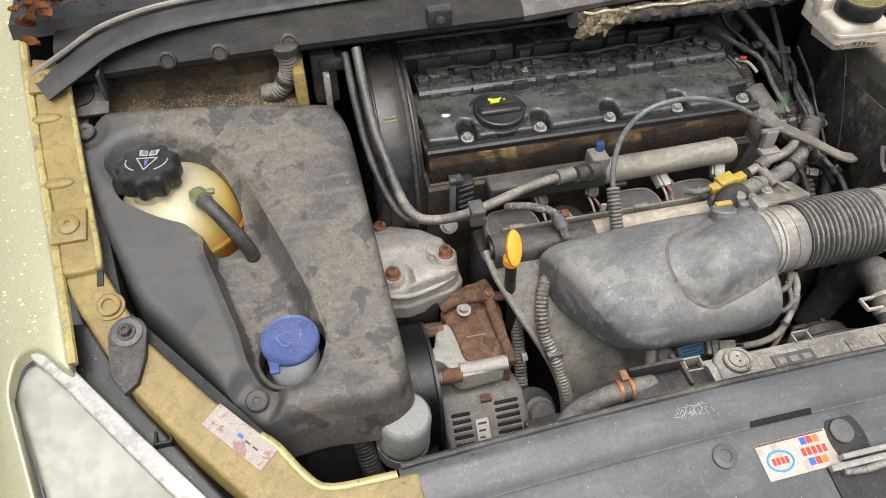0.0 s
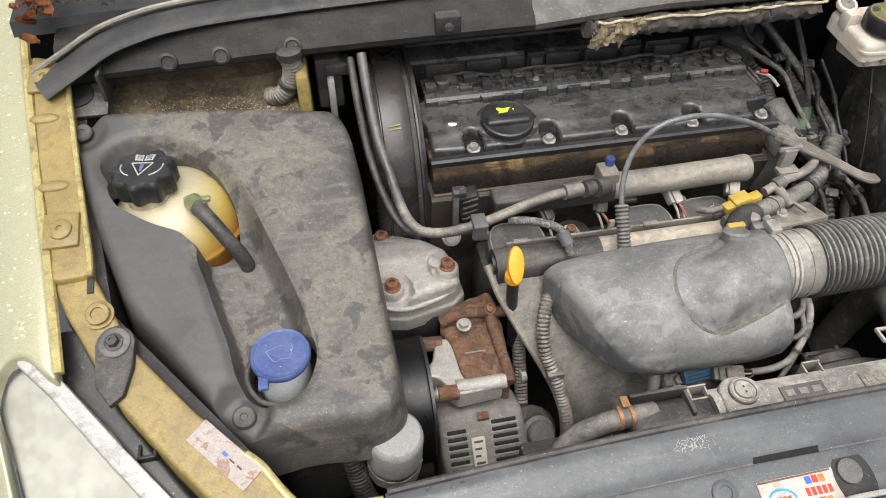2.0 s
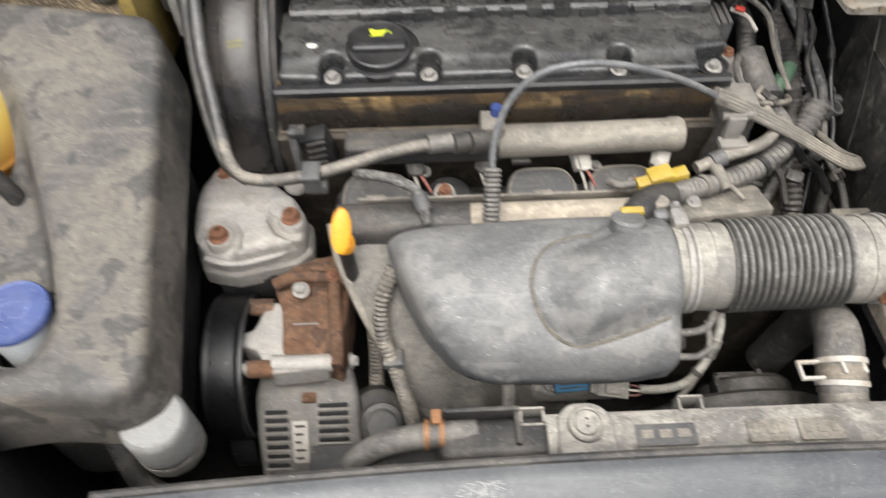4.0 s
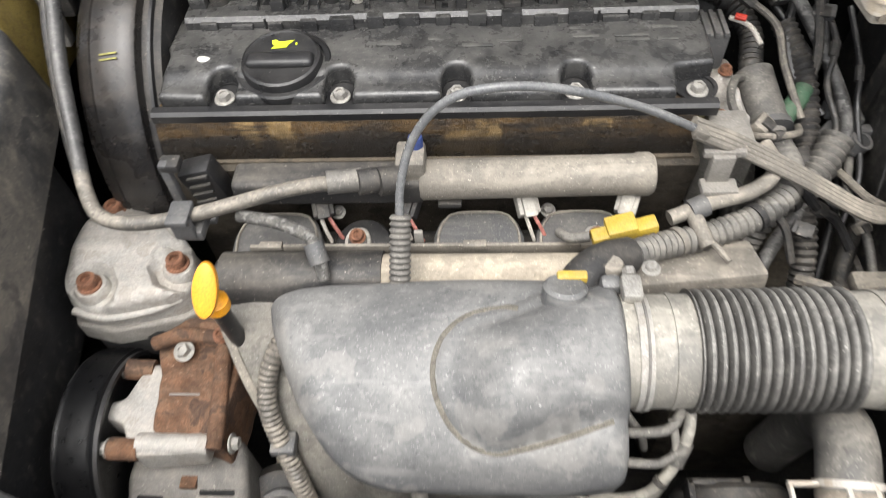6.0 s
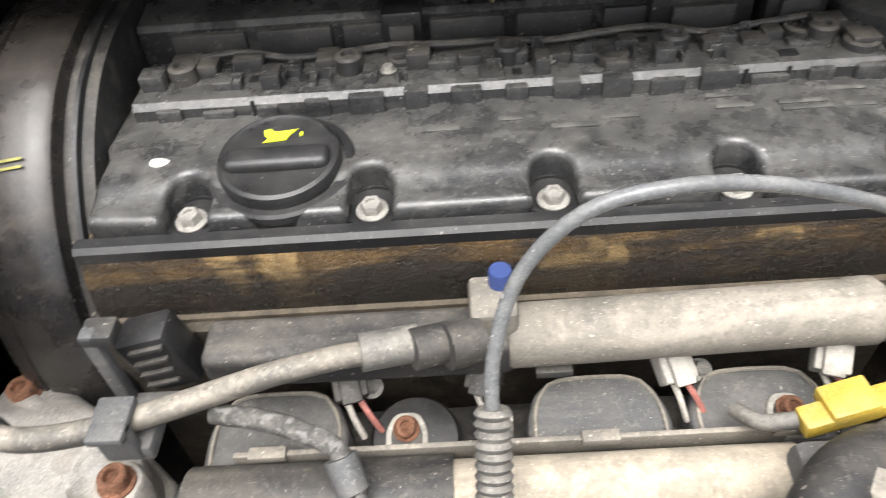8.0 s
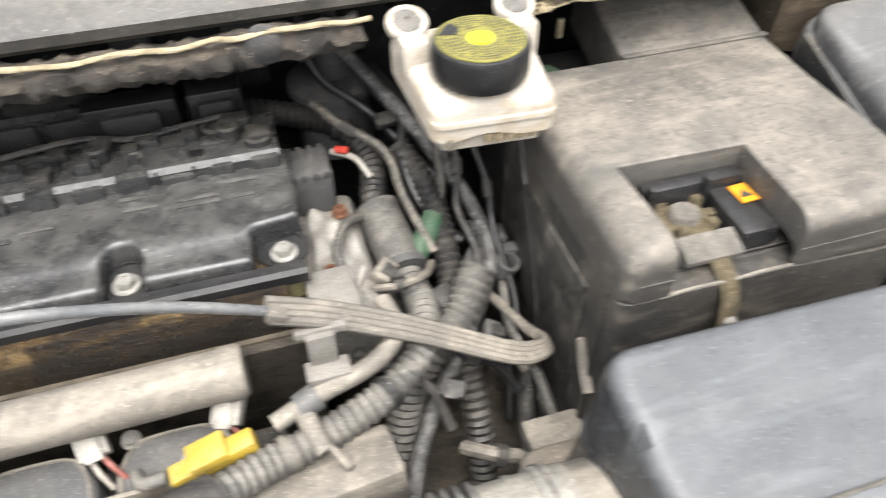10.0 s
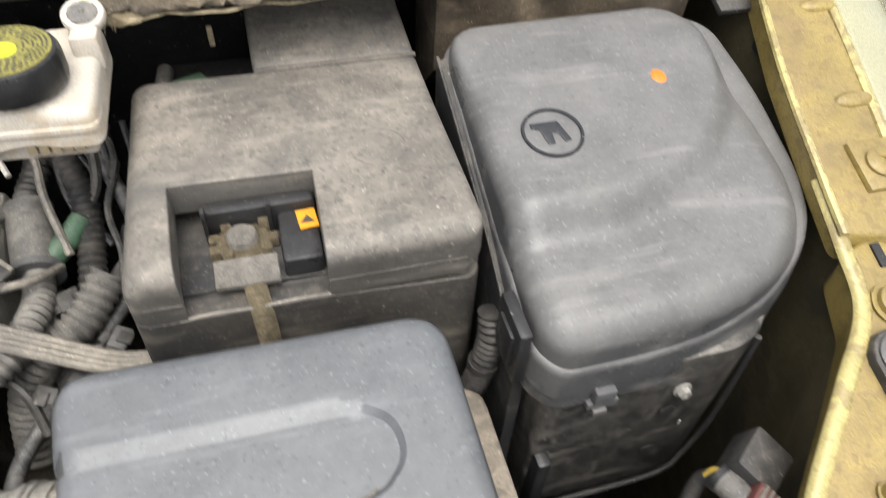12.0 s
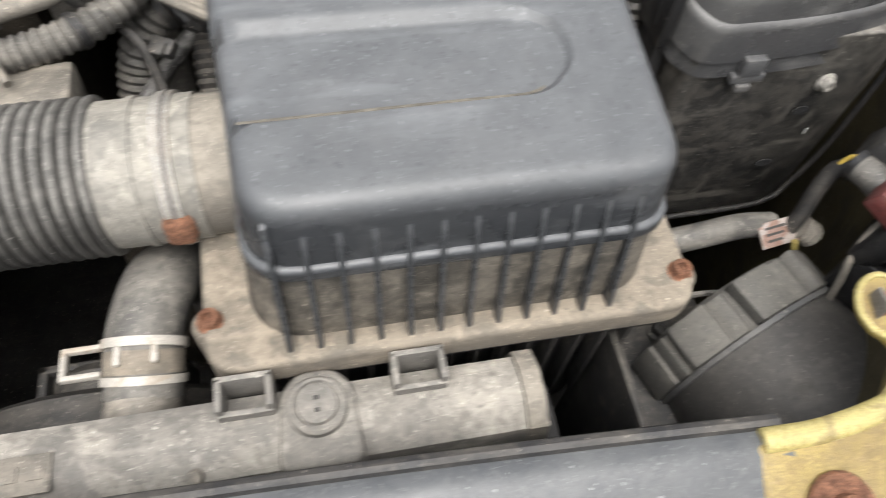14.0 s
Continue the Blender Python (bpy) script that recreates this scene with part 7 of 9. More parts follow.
brake = thing("brake_fluid_reservoir", "cream plastic brake fluid reservoir with yellow-topped black cap", "brake fluid reservoir", (0.205, 0.81, 0.96))
BO = [(0.163, 0.852), (0.245, 0.854), (0.241, 0.779), (0.171, 0.783)]
part("body", shell(rounded(BO, 0.008, 4), lambda P: 0.998 + 0.16 * (P[:, 1] - 0.81) + 0.004 * smooth(0.03 - np.hypot(P[:, 0] - 0.203, P[:, 1] - 0.804), 0.01), 0.006, 0.016, 0.006), WHITE_TANK, brake)
part("lower_body", shell(rounded([(0.170, 0.836), (0.240, 0.834), (0.2385, 0.781), (0.1735, 0.785)], 0.008, 4), lambda P: 0.983 + 0 * P[:, 0], 0.002, 0.019, 0.01, flare=-0.004), WHITE_TANK, brake, "cream lower half")
part("waist_seam", shell(rounded([(0.1665, 0.8395), (0.2435, 0.8375), (0.2415, 0.7775), (0.1705, 0.7815)], 0.008, 4), lambda P: 0.985 + 0 * P[:, 0], 0.0012, 0.0025, 0.012), WHITE_TANK, brake)
for x, y in ((0.173, 0.842), (0.238, 0.845)):
    lug = part("lug", joined(lathe([(0.0115, -0.003), (0.0122, -0.001), (0.0122, 0.002), (0.0115, 0.003), (0.0085, 0.003), (0.008, 0.0015), (0, 0.0015)], Matrix.Translation((x, y, 1.013)) @ aim((0, -0.35, 0.94)), 24), box(x - 0.008, x + 0.008, y - 0.022, y - 0.004, 0.99, 1.012, 0.003)), WHITE_TANK, brake)
    part("washer", lathe([(0.008, 0.0015), (0.008, 0.003), (0.005, 0.0045), (0.002, 0.0045), (0, 0.0025)], Matrix.Translation((x, y, 1.013)) @ aim((0, -0.35, 0.94)), 16, 8, 0.08), BLUED_STEEL, lug)
KM = Matrix.Translation((0.2035, 0.804, 1.001)) @ aim((0, -0.02, 1))
kc = part("cap", lathe([(0.0262, 0), (0.0268, 0.002), (0.0268, 0.015), (0.0255, 0.018), (0.0245, 0.0185), (0, 0.0185)], KM, 60, 30, 0.012), BLACK_PLASTIC, brake, "black ribbed screw cap")
part("cap_print", lathe([(0.0238, 0.0182), (0.0238, 0.0191), (0.0082, 0.0191), (0.008, 0.0187), (0, 0.0187)], KM, 40), YELLOW_PRINT, kc, "worn yellow printed disc")
part("cap_centre", lathe([(0.0068, 0.0185), (0.0068, 0.0194), (0.003, 0.0194), (0, 0.019)], KM, 24), LIME_PRINT, kc)
for rr in (0.0105, 0.0128, 0.0150, 0.0172, 0.0194, 0.0216):
    b = bmesh.new()
    n = int(rr * 1900)
    for i in range(n):
        a = 2 * math.pi * i / n
        w = rng.uniform(0.45, 0.8) / n * 2 * math.pi
        if rng.random() < 0.12:
            continue
        q = [b.verts.new(KM @ Vector((k * math.cos(t), k * math.sin(t), 0.0194))) for k, t in ((rr - 0.0006, a), (rr + 0.0006, a), (rr + 0.0006, a + w), (rr - 0.0006, a + w))]
        b.faces.new(q)
    tagged(part("text_ring", b, DARK_PRINT, kc), kind="stuff")
part("missing_print", plate([(-0.021, 0.008), (-0.012, 0.006), (-0.008, 0.012), (-0.012, 0.019)], 0.0006, KM @ Matrix.Translation((0, 0, 0.0189)), 0), BLACK_PLASTIC, kc)
for k in range(5):
    part("letter_bar", box(0.2005 + k * 0.0062, 0.2050 + k * 0.0062, 0.7822 - 0.0004 * k, 0.7842 - 0.0004 * k, 0.9675, 0.9735, 0.0003), mat("relief_brown", (0.3, 0.24, 0.15), 0.6), brake)
part("round_mark", lathe([(0.0038, 0), (0.0038, 0.0012), (0, 0.0012)], Matrix.Translation((0.181, 0.7836, 0.970)) @ aim((0, -1, 0)), 14), TAN_PLASTIC, brake)

# ---- fuse box on the right ----
fuse = thing("fuse_box", "large dark grey fuse box with a moulded lid", "fuse box", (0.55, 0.73, 0.85))
FO = [(0.450, 0.853), (0.628, 0.856), (0.656, 0.840), (0.666, 0.78), (0.6655, 0.715), (0.658, 0.684), (0.639, 0.660), (0.607, 0.638), (0.562, 0.6225), (0.515, 0.618), (0.462, 0.618), (0.450, 0.632)]
PLAT = [(0.42, 0.90), (0.652, 0.90), (0.642, 0.81), (0.626, 0.768), (0.596, 0.727), (0.56, 0.704), (0.52, 0.694), (0.42, 0.694)]


def rim_z(P):
    return 0.905 + 0.30 * (P[:, 1] - 0.62) - 0.004


def inset(poly, k):
    return [(0.556 + (x - 0.556) * k, 0.73 + (y - 0.73) * k) for x, y in poly]


def fuse_top(P):
    z = 0.963 + 0.18 * (P[:, 1] - 0.745)
    s = signed(P, rounded(PLAT, 0.03, 5))
    z = z - 0.015 * smooth(0.010 - s, 0.026)
    d = signed(P, rounded(inset(FO, 0.972), 0.026, 6))
    near = 1 - smooth(P[:, 1] - 0.79, 0.03)
    z = z - 0.007 * (1 - smooth(d, 0.022)) ** 2 * near
    return z - 0.014 * (1 - smooth(d, 0.05)) ** 2 * smooth(P[:, 0] - 0.60, 0.06)


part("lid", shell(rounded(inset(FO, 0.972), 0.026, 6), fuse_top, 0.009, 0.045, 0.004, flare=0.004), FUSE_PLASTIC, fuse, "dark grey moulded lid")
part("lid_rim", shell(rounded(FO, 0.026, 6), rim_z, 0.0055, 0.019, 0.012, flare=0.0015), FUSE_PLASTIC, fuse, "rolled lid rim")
part("upper_box", shell(rounded(inset(FO, 0.97), 0.024, 6), lambda P: rim_z(P) - 0.012, 0.002, 0.09, 0.02, flare=-0.006), FUSE_BLACK, fuse, "scuffed black upper box")
FB = [(0.458, 0.6195), (0.578, 0.6195), (0.597, 0.626), (0.609, 0.638), (0.645, 0.676), (0.652, 0.74), (0.645, 0.83), (0.458, 0.83)]
part("box", shell(rounded(FB, 0.008, 4), lambda P: 0.886 + 0 * P[:, 0], 0.002, 0.17, 0.02, flare=-0.004, bottom=0.716), FUSE_BLACK, fuse, "black dusty box")
part("left_guard", sweep_x([(0.640, 0.75), (0.640, 0.885), (0.72, 0.925), (0.835, 0.965), (0.835, 0.75)], 0.446, 0.4535, 2), BLACK_DUSTY, fuse, "thin black side guard")
part("guard_edge", tube([(0.4465, 0.641, 0.886), (0.4465, 0.72, 0.927), (0.4465, 0.835, 0.967)], 0.0012, 8, 0.02), BLACK_DUSTY, fuse)
part("latch", joined(moved(box(-0.0045, 0.0035, -0.017, 0.017, -0.024, 0.022, 0.002), Matrix.Translation((0.446, 0.650, 0.899))), box(0.4395, 0.443, 0.640, 0.660, 0.885, 0.912, 0.001)), BLACK_PLASTIC, fuse, "black spring latch")
EM = Matrix.Translation((0.496, 0.746, float(fuse_top(np.array([(0.496, 0.746)]))[0]) + 0.0004)) @ Matrix.Rotation(radians(10.3), 4, "X")
part("emblem_mark", plate([(-0.0125, 0.0085), (0.0055, 0.0085), (0.010, -0.0075), (0.0055, -0.0085), (0.0035, -0.001), (-0.0005, -0.0005), (-0.001, -0.0085), (-0.0055, -0.0085), (-0.0075, 0.003), (-0.0125, 0.0045)], 0.0005, EM, 0.0002), EMBLEM, fuse, "dark smooth moulded emblem")
part("emblem_ring", tube([EM @ Vector((0.0185 * math.cos(a), 0.0185 * math.sin(a), 0.0002)) for a in np.linspace(0, 2 * math.pi, 36)], 0.0012, 6, 0.003), EMBLEM, fuse, "dark smooth emblem ring")
part("paint_spot", lathe([(0.0052, 0), (0.0045, 0.0006), (0, 0.0008)], Matrix.Translation((0.583, 0.781, float(fuse_top(np.array([(0.583, 0.781)]))[0]))) @ aim((0, -0.18, 0.98)), 14, flat=(1, 1.2)), ORANGE_PRINT, fuse, "orange paint spot")
part("front_clip", joined(box(0.486, 0.499, 0.612, 0.620, 0.868, 0.880, 0.001), box(0.483, 0.503, 0.613, 0.620, 0.862, 0.868, 0.001), box(0.487, 0.496, 0.611, 0.620, 0.857, 0.862, 0.001)), GREY_PLASTIC, fuse)
bolt(fuse, (0.553, 0.6195, 0.850), BOLT_STEEL, (0, -1, 0.1), 0.75, "zinc stud")
# thin dark discs, coloured as the shade of drain holes
for x, z in ((0.550, 0.826), (0.550, 0.774)):
    part("hole", lathe([(0.0045, 0), (0.0045, 0.0008), (0, 0.0008)], Matrix.Translation((x, 0.6195, z)) @ aim((0, -1, 0)), 14, flat=(1.2, 0.8)), DARK_METAL, fuse, "dark drain hole")
part("foot_rib", box(0.462, 0.472, 0.612, 0.66, 0.72, 0.80, 0.003), BLACK_PLASTIC, fuse)
part("corner_rib", tube([(0.604, 0.630, 0.875), (0.605, 0.629, 0.82), (0.602, 0.627, 0.77), (0.590, 0.624, 0.735), (0.572, 0.620, 0.721), (0.50, 0.618, 0.720), (0.464, 0.618, 0.721)], 0.0022, 10, 0.01), BLACK_DUSTY, fuse, "dusty corner rib")
part("scuff", box(0.5645, 0.5655, 0.6185, 0.6195, 0.802, 0.807, 0), PALE_PRINT, fuse, "pale chip")

# ---- wiring and pipes between engine and battery ----
def conduit(name, label, pts, r, pitch=0.0058, amp=0.10, material=BLACK_RUBBER, category="hose"):
    ob = thing(name, label, category, pts[0])
    part("conduit", tube(pts, r, 16, pitch=pitch, amp=amp), material, ob)
    mid = len(pts) // 2
    a, c = Vector(pts[mid]), Vector(pts[mid - 1])
    part("cable_tie", tube([a, a + (c - a).normalized() * 0.005], r * 1.2, 14, 0.003), BLACK_DUSTY, ob)
    return ob


h1 = conduit("engine_harness", "black corrugated harness behind the engine cover", [(-0.06, 0.955, 0.918), (-0.02, 0.957, 0.912), (0.03, 0.957, 0.905), (0.09, 0.957, 0.895), (0.138, 0.945, 0.880), (0.155, 0.912, 0.868), (0.150, 0.878, 0.860), (0.151, 0.862, 0.856)], 0.0095)
part("connector_body", tube([(0.150, 0.868, 0.858), (0.153, 0.845, 0.850), (0.157, 0.815, 0.842)], 0.0165, 18, 0.006), GREY_RUBBER, h1, "dusty connector boot")
part("boot_ring", tube([(0.1565, 0.818, 0.843), (0.157, 0.812, 0.842)], 0.0178, 18, 0.003), GREY_PLASTIC, h1)
h2 = conduit("lower_harness", "grey dusty corrugated harness along the manifold", [(0.157, 0.815, 0.842), (0.160, 0.79, 0.842), (0.158, 0.765, 0.846), (0.148, 0.740, 0.846), (0.120, 0.720, 0.842), (0.080, 0.703, 0.842), (0.045, 0.690, 0.848), (0.018, 0.675, 0.856)], 0.0098, material=GREY_RUBBER)
part("boot", tube([(0.020, 0.676, 0.856), (0.0, 0.665, 0.864), (-0.016, 0.650, 0.866), (-0.022, 0.642, 0.856)], 0.0135, 16, 0.005), BLACK_DUSTY, h2, "black connector boot")
part("yellow_tag", box(-0.034, -0.014, 0.640, 0.647, 0.872, 0.880, 0.0015), YELLOW_PLASTIC, h2, "yellow lock tab")
part("cable_tie", tube([(0.062, 0.697, 0.846), (0.058, 0.695, 0.846)], 0.0112, 14, 0.003), TAN_GREY, h2)
conduit("side_harness", "grey corrugated hose running down beside the battery", [(0.175, 0.90, 0.885), (0.19, 0.86, 0.86), (0.19, 0.82, 0.835), (0.185, 0.78, 0.81), (0.185, 0.73, 0.77), (0.18, 0.69, 0.70)], 0.0095)
conduit("bypass_conduit", "thick grey corrugated conduit by the gearbox", [(0.205, 0.80, 0.845), (0.185, 0.775, 0.83), (0.16, 0.76, 0.82), (0.14, 0.75, 0.79), (0.13, 0.73, 0.74)], 0.0125, 0.0066, 0.10, GREY_RUBBER)

yc = thing("injector_connector", "yellow plastic connector on the injector wiring", "connector", (0.02, 0.7, 0.85))
part("body", moved(box(-0.024, 0.024, -0.006, 0.006, -0.005, 0.005, 0.0015), Matrix.Translation((0.021, 0.701, 0.852)) @ Matrix.Rotation(radians(9), 4, "Z") @ Matrix.Rotation(radians(-10), 4, "Y")), YELLOW_PLASTIC, yc)
part("latch", moved(box(-0.011, 0.011, -0.0085, 0.0085, -0.002, 0.007, 0.0015), Matrix.Translation((0.019, 0.703, 0.853)) @ Matrix.Rotation(radians(9), 4, "Z") @ Matrix.Rotation(radians(-10), 4, "Y")), YELLOW_PLASTIC, yc)
part("tail", tube([(-0.004, 0.698, 0.850), (-0.018, 0.700, 0.846), (-0.024, 0.712, 0.838)], 0.004, 10, 0.004), GREY_RUBBER, yc)

gp = thing("vacuum_pipe", "pale grey bent pipe joining at a tee", "pipe", (0.09, 0.73, 0.86))
part("pipe", tube([(0.055, 0.712, 0.853), (0.085, 0.722, 0.858), (0.112, 0.728, 0.862), (0.130, 0.738, 0.866), (0.136, 0.752, 0.868), (0.132, 0.77, 0.87)], 0.0058, 12, 0.005), TAN_GREY, gp)
part("tee", tube([(0.072, 0.717, 0.855), (0.076, 0.700, 0.852), (0.080, 0.690, 0.848)], 0.006, 12, 0.005), TAN_GREY, gp)
part("joint", tube([(0.070, 0.7165, 0.8555), (0.082, 0.721, 0.858)], 0.0085, 14, 0.004), GREY_PLASTIC, gp)
part("branch", tube([(0.068, 0.703, 0.85), (0.082, 0.692, 0.85), (0.092, 0.676, 0.848)], 0.0026, 8, 0.004), TAN_GREY, gp)

cl = thing("throttle_bracket", "pale metal bracket with bolt at the engine's end", "bracket", (0.095, 0.735, 0.87))
part("bracket", joined(box(0.078, 0.104, 0.724, 0.738, 0.862, 0.868, 0.001), box(0.082, 0.098, 0.734, 0.742, 0.866, 0.892, 0.001), box(0.076, 0.106, 0.738, 0.743, 0.888, 0.894, 0.001)), ALU_DUSTY, cl)
part("plate", box(0.088, 0.118, 0.755, 0.79, 0.865, 0.888, 0.002), ALU_DUSTY, cl)
part("sensor_can", lathe([(0.012, -0.02), (0.012, 0.0), (0.0105, 0.003), (0, 0.003)], Matrix.Translation((0.081, 0.797, 0.892)), 18), mat("amber_spacer", (0.3, 0.27, 0.14), 0.4), cl)
thermo = thing("thermostat_housing", "grimy aluminium thermostat housing at the engine's end", "thermostat housing", (0.12, 0.82, 0.84))
part("casting", box(0.088, 0.135, 0.775, 0.89, 0.79, 0.862, 0.008), ALU_DUSTY, thermo)
part("flange", shell(rounded([(0.098, 0.79), (0.098, 0.865), (0.112, 0.878), (0.128, 0.865), (0.131, 0.80), (0.118, 0.786)], 0.006, 4), lambda P: 0.866 + 0.004 * np.sin(P[:, 0] * 260) * np.sin(P[:, 1] * 190), 0.003, 0.02, 0.004), ALU, thermo, "pale grimy casting")
for x, y in ((0.106, 0.802), (0.122, 0.858)):
    bolt(thermo, (x, y, 0.868), BOLT_RUST, (0, 0, 1), 0.7)
part("black_plug", box(0.092, 0.122, 0.868, 0.902, 0.862, 0.898, 0.003), GREY_PLASTIC, thermo)
for i in range(4):
    part("plug_ridge", box(0.093 + i * 0.0075, 0.097 + i * 0.0075, 0.866, 0.900, 0.896, 0.901, 0.0008), GREY_PLASTIC, thermo)
part("white_wire", tube([(0.125, 0.892, 0.898), (0.140, 0.882, 0.896), (0.148, 0.868, 0.888)], 0.0022, 8, 0.004), PAPER_CLEAN, thermo)
part("red_wire", tube([(0.128, 0.888, 0.902), (0.136, 0.884, 0.902)], 0.0028, 8, 0.004), RED_PRINT, thermo)
part("side_pipe", tube([(0.13, 0.85, 0.83), (0.145, 0.83, 0.80), (0.15, 0.80, 0.75), (0.15, 0.76, 0.68)], 0.014, 16, 0.008), GREY_RUBBER, thermo)
part("loop_wire", tube([(0.14, 0.86, 0.86), (0.122, 0.835, 0.878), (0.112, 0.805, 0.882), (0.118, 0.775, 0.876), (0.128, 0.76, 0.866)], 0.0034, 8, 0.005), GREY_RUBBER, thermo)
gc = thing("green_plug", "dull green cylindrical plug on a cable", "connector", (0.178, 0.835, 0.85))
part("plug", tube([(0.165, 0.820, 0.846), (0.178, 0.835, 0.852), (0.188, 0.848, 0.857)], 0.0085, 12, 0.005), GREEN_PLASTIC, gc)
part("tail", tube([(0.188, 0.848, 0.857), (0.2, 0.87, 0.87), (0.2, 0.9, 0.90), (0.195, 0.94, 0.94)], 0.004, 8, 0.006), BLACK_RUBBER, gc)

clamp_ = thing("pipe_clip", "dusty plastic clip holding cables beside the battery", "clip", (0.228, 0.835, 0.833))
part("jaw", joined(box(0.216, 0.24, 0.828, 0.846, 0.826, 0.840, 0.003), box(0.222, 0.246, 0.818, 0.828, 0.828, 0.836, 0.002), box(0.21, 0.222, 0.838, 0.852, 0.83, 0.844, 0.003)), GREY_PLASTIC, clamp_)
part("ring", lathe([(0.0095, -0.006), (0.0095, 0.006), (0.0065, 0.006), (0.0065, -0.006)], Matrix.Translation((0.232, 0.812, 0.828)) @ aim((0.3, -0.2, 0.9)), 16), GREY_PLASTIC, clamp_)
part("stem", tube([(0.218, 0.83, 0.832), (0.200, 0.815, 0.818), (0.185, 0.81, 0.80)], 0.008, 10, 0.006, flat=0.6), GREY_PLASTIC, clamp_)
STREAKED = mat("scuffed_black_cable", (0.02, 0.02, 0.02), 0.45, var=0.3, scale=60, dust=0.8, dust_col=(0.26, 0.25, 0.235), stain=(0.22, 0.21, 0.2), stain_amt=0.7, stain_scale=60, even=0.2)
for nm, lab, pts, r, mtl in (
        ("bonnet_cable", "thin black cable looping down beside the battery", [(0.155, 1.0, 0.99), (0.145, 0.97, 0.955), (0.155, 0.945, 0.935), (0.19, 0.905, 0.895), (0.215, 0.865, 0.86), (0.224, 0.828, 0.838), (0.212, 0.800, 0.822), (0.186, 0.769, 0.806), (0.154, 0.733, 0.788), (0.132, 0.698, 0.775), (0.12, 0.67, 0.74)], 0.0058, STREAKED),
        ("gear_cable", "black cable dropping from the bulkhead", [(0.19, 1.0, 0.97), (0.2, 0.94, 0.93), (0.21, 0.88, 0.87), (0.225, 0.85, 0.83), (0.232, 0.80, 0.77), (0.22, 0.75, 0.72)], 0.0045, BLACK_PLASTIC),
        ("vent_tube", "thin grey tube across the dark gap", [(0.232, 0.82, 0.82), (0.225, 0.78, 0.80), (0.232, 0.74, 0.79), (0.238, 0.70, 0.76)], 0.0038, GREY_RUBBER),
        ("wing_cable", "black cable curving behind the reservoir", [(0.13, 1.01, 0.96), (0.135, 0.98, 0.99), (0.12, 0.96, 0.96), (0.13, 0.945, 0.925), (0.16, 0.93, 0.90), (0.20, 0.88, 0.865)], 0.0034, BLACK_PLASTIC),
        ("starter_cable", "thick black cable down past the gearbox", [(0.24, 0.77, 0.77), (0.225, 0.735, 0.75), (0.215, 0.70, 0.745), (0.20, 0.67, 0.72), (0.19, 0.65, 0.68)], 0.0075, BLACK_RUBBER)):
    ob = thing(nm, lab, "cable", pts[0])
    part("cable", tube(pts, r, 12, 0.006), mtl, ob)

for i, (pts, r) in enumerate((
        ([(0.12, 0.93, 0.915), (0.135, 0.905, 0.91), (0.162, 0.885, 0.895), (0.168, 0.855, 0.875), (0.18, 0.82, 0.85)], 0.0032),
        ([(0.17, 0.96, 0.92), (0.185, 0.925, 0.905), (0.176, 0.89, 0.885), (0.182, 0.86, 0.86), (0.205, 0.835, 0.84)], 0.0036),
        ([(0.205, 0.92, 0.90), (0.215, 0.88, 0.88), (0.206, 0.85, 0.86), (0.212, 0.82, 0.84), (0.205, 0.79, 0.82)], 0.0028),
        ([(0.13, 0.79, 0.86), (0.142, 0.78, 0.868), (0.165, 0.79, 0.862), (0.175, 0.81, 0.85)], 0.003),
        ([(0.165, 0.76, 0.84), (0.18, 0.745, 0.825), (0.2, 0.745, 0.81), (0.215, 0.73, 0.79)], 0.004),
        ([(0.11, 0.75, 0.85), (0.125, 0.745, 0.838), (0.15, 0.73, 0.825), (0.16, 0.71, 0.80)], 0.0035),
        ([(0.165, 0.70, 0.79), (0.18, 0.685, 0.80), (0.2, 0.68, 0.79), (0.21, 0.66, 0.76)], 0.005),
        ([(0.225, 0.90, 0.90), (0.232, 0.86, 0.87), (0.228, 0.83, 0.85), (0.233, 0.79, 0.81), (0.22, 0.76, 0.78)], 0.0026))):
    ob = thing("loom_wire", "thin dusty wire tangled beside the battery", "cable", pts[0], "loom wires")
    part("wire", tube(pts, r, 8, 0.006), (HOSE_GREY, BLACK_PLASTIC, BLACK_RUBBER)[i % 3], ob)
    a, c = Vector(pts[1]), Vector(pts[2])
    part("tape", tube([a, a.lerp(c, 0.35)], r * 1.5, 8, 0.004), BLACK_DUSTY, ob)
for i, (x, y, z, w, a) in enumerate(((0.175, 0.79, 0.835, 0.010, 0.4), (0.205, 0.90, 0.895, 0.009, -0.3), (0.14, 0.80, 0.862, 0.009, 0.9), (0.17, 0.915, 0.90, 0.008, 0.2), (0.205, 0.765, 0.815, 0.009, 1.2), (0.225, 0.745, 0.80, 0.007, 0.5), (0.165, 0.725, 0.822, 0.008, -0.5))):
    ob = thing("wiring_plug", "small dusty plastic wiring plug", "connector", (x, y, z), "wiring plugs")
    TM = Matrix.Translation((x, y, z)) @ Matrix.Rotation(a, 4, "Z") @ Matrix.Rotation(0.4, 4, "X")
    part("shell", moved(box(-w, w, -w * 0.7, w * 0.7, -w * 0.5, w * 0.5, 0.0015), TM), (BLACK_DUSTY, GREY_PLASTIC, TAN_GREY)[i % 3], ob)
    part("latch", moved(box(-w * 0.5, w * 0.5, -w * 0.9, w * 0.2, w * 0.4, w * 0.75, 0.0006), TM), BLACK_DUSTY, ob)

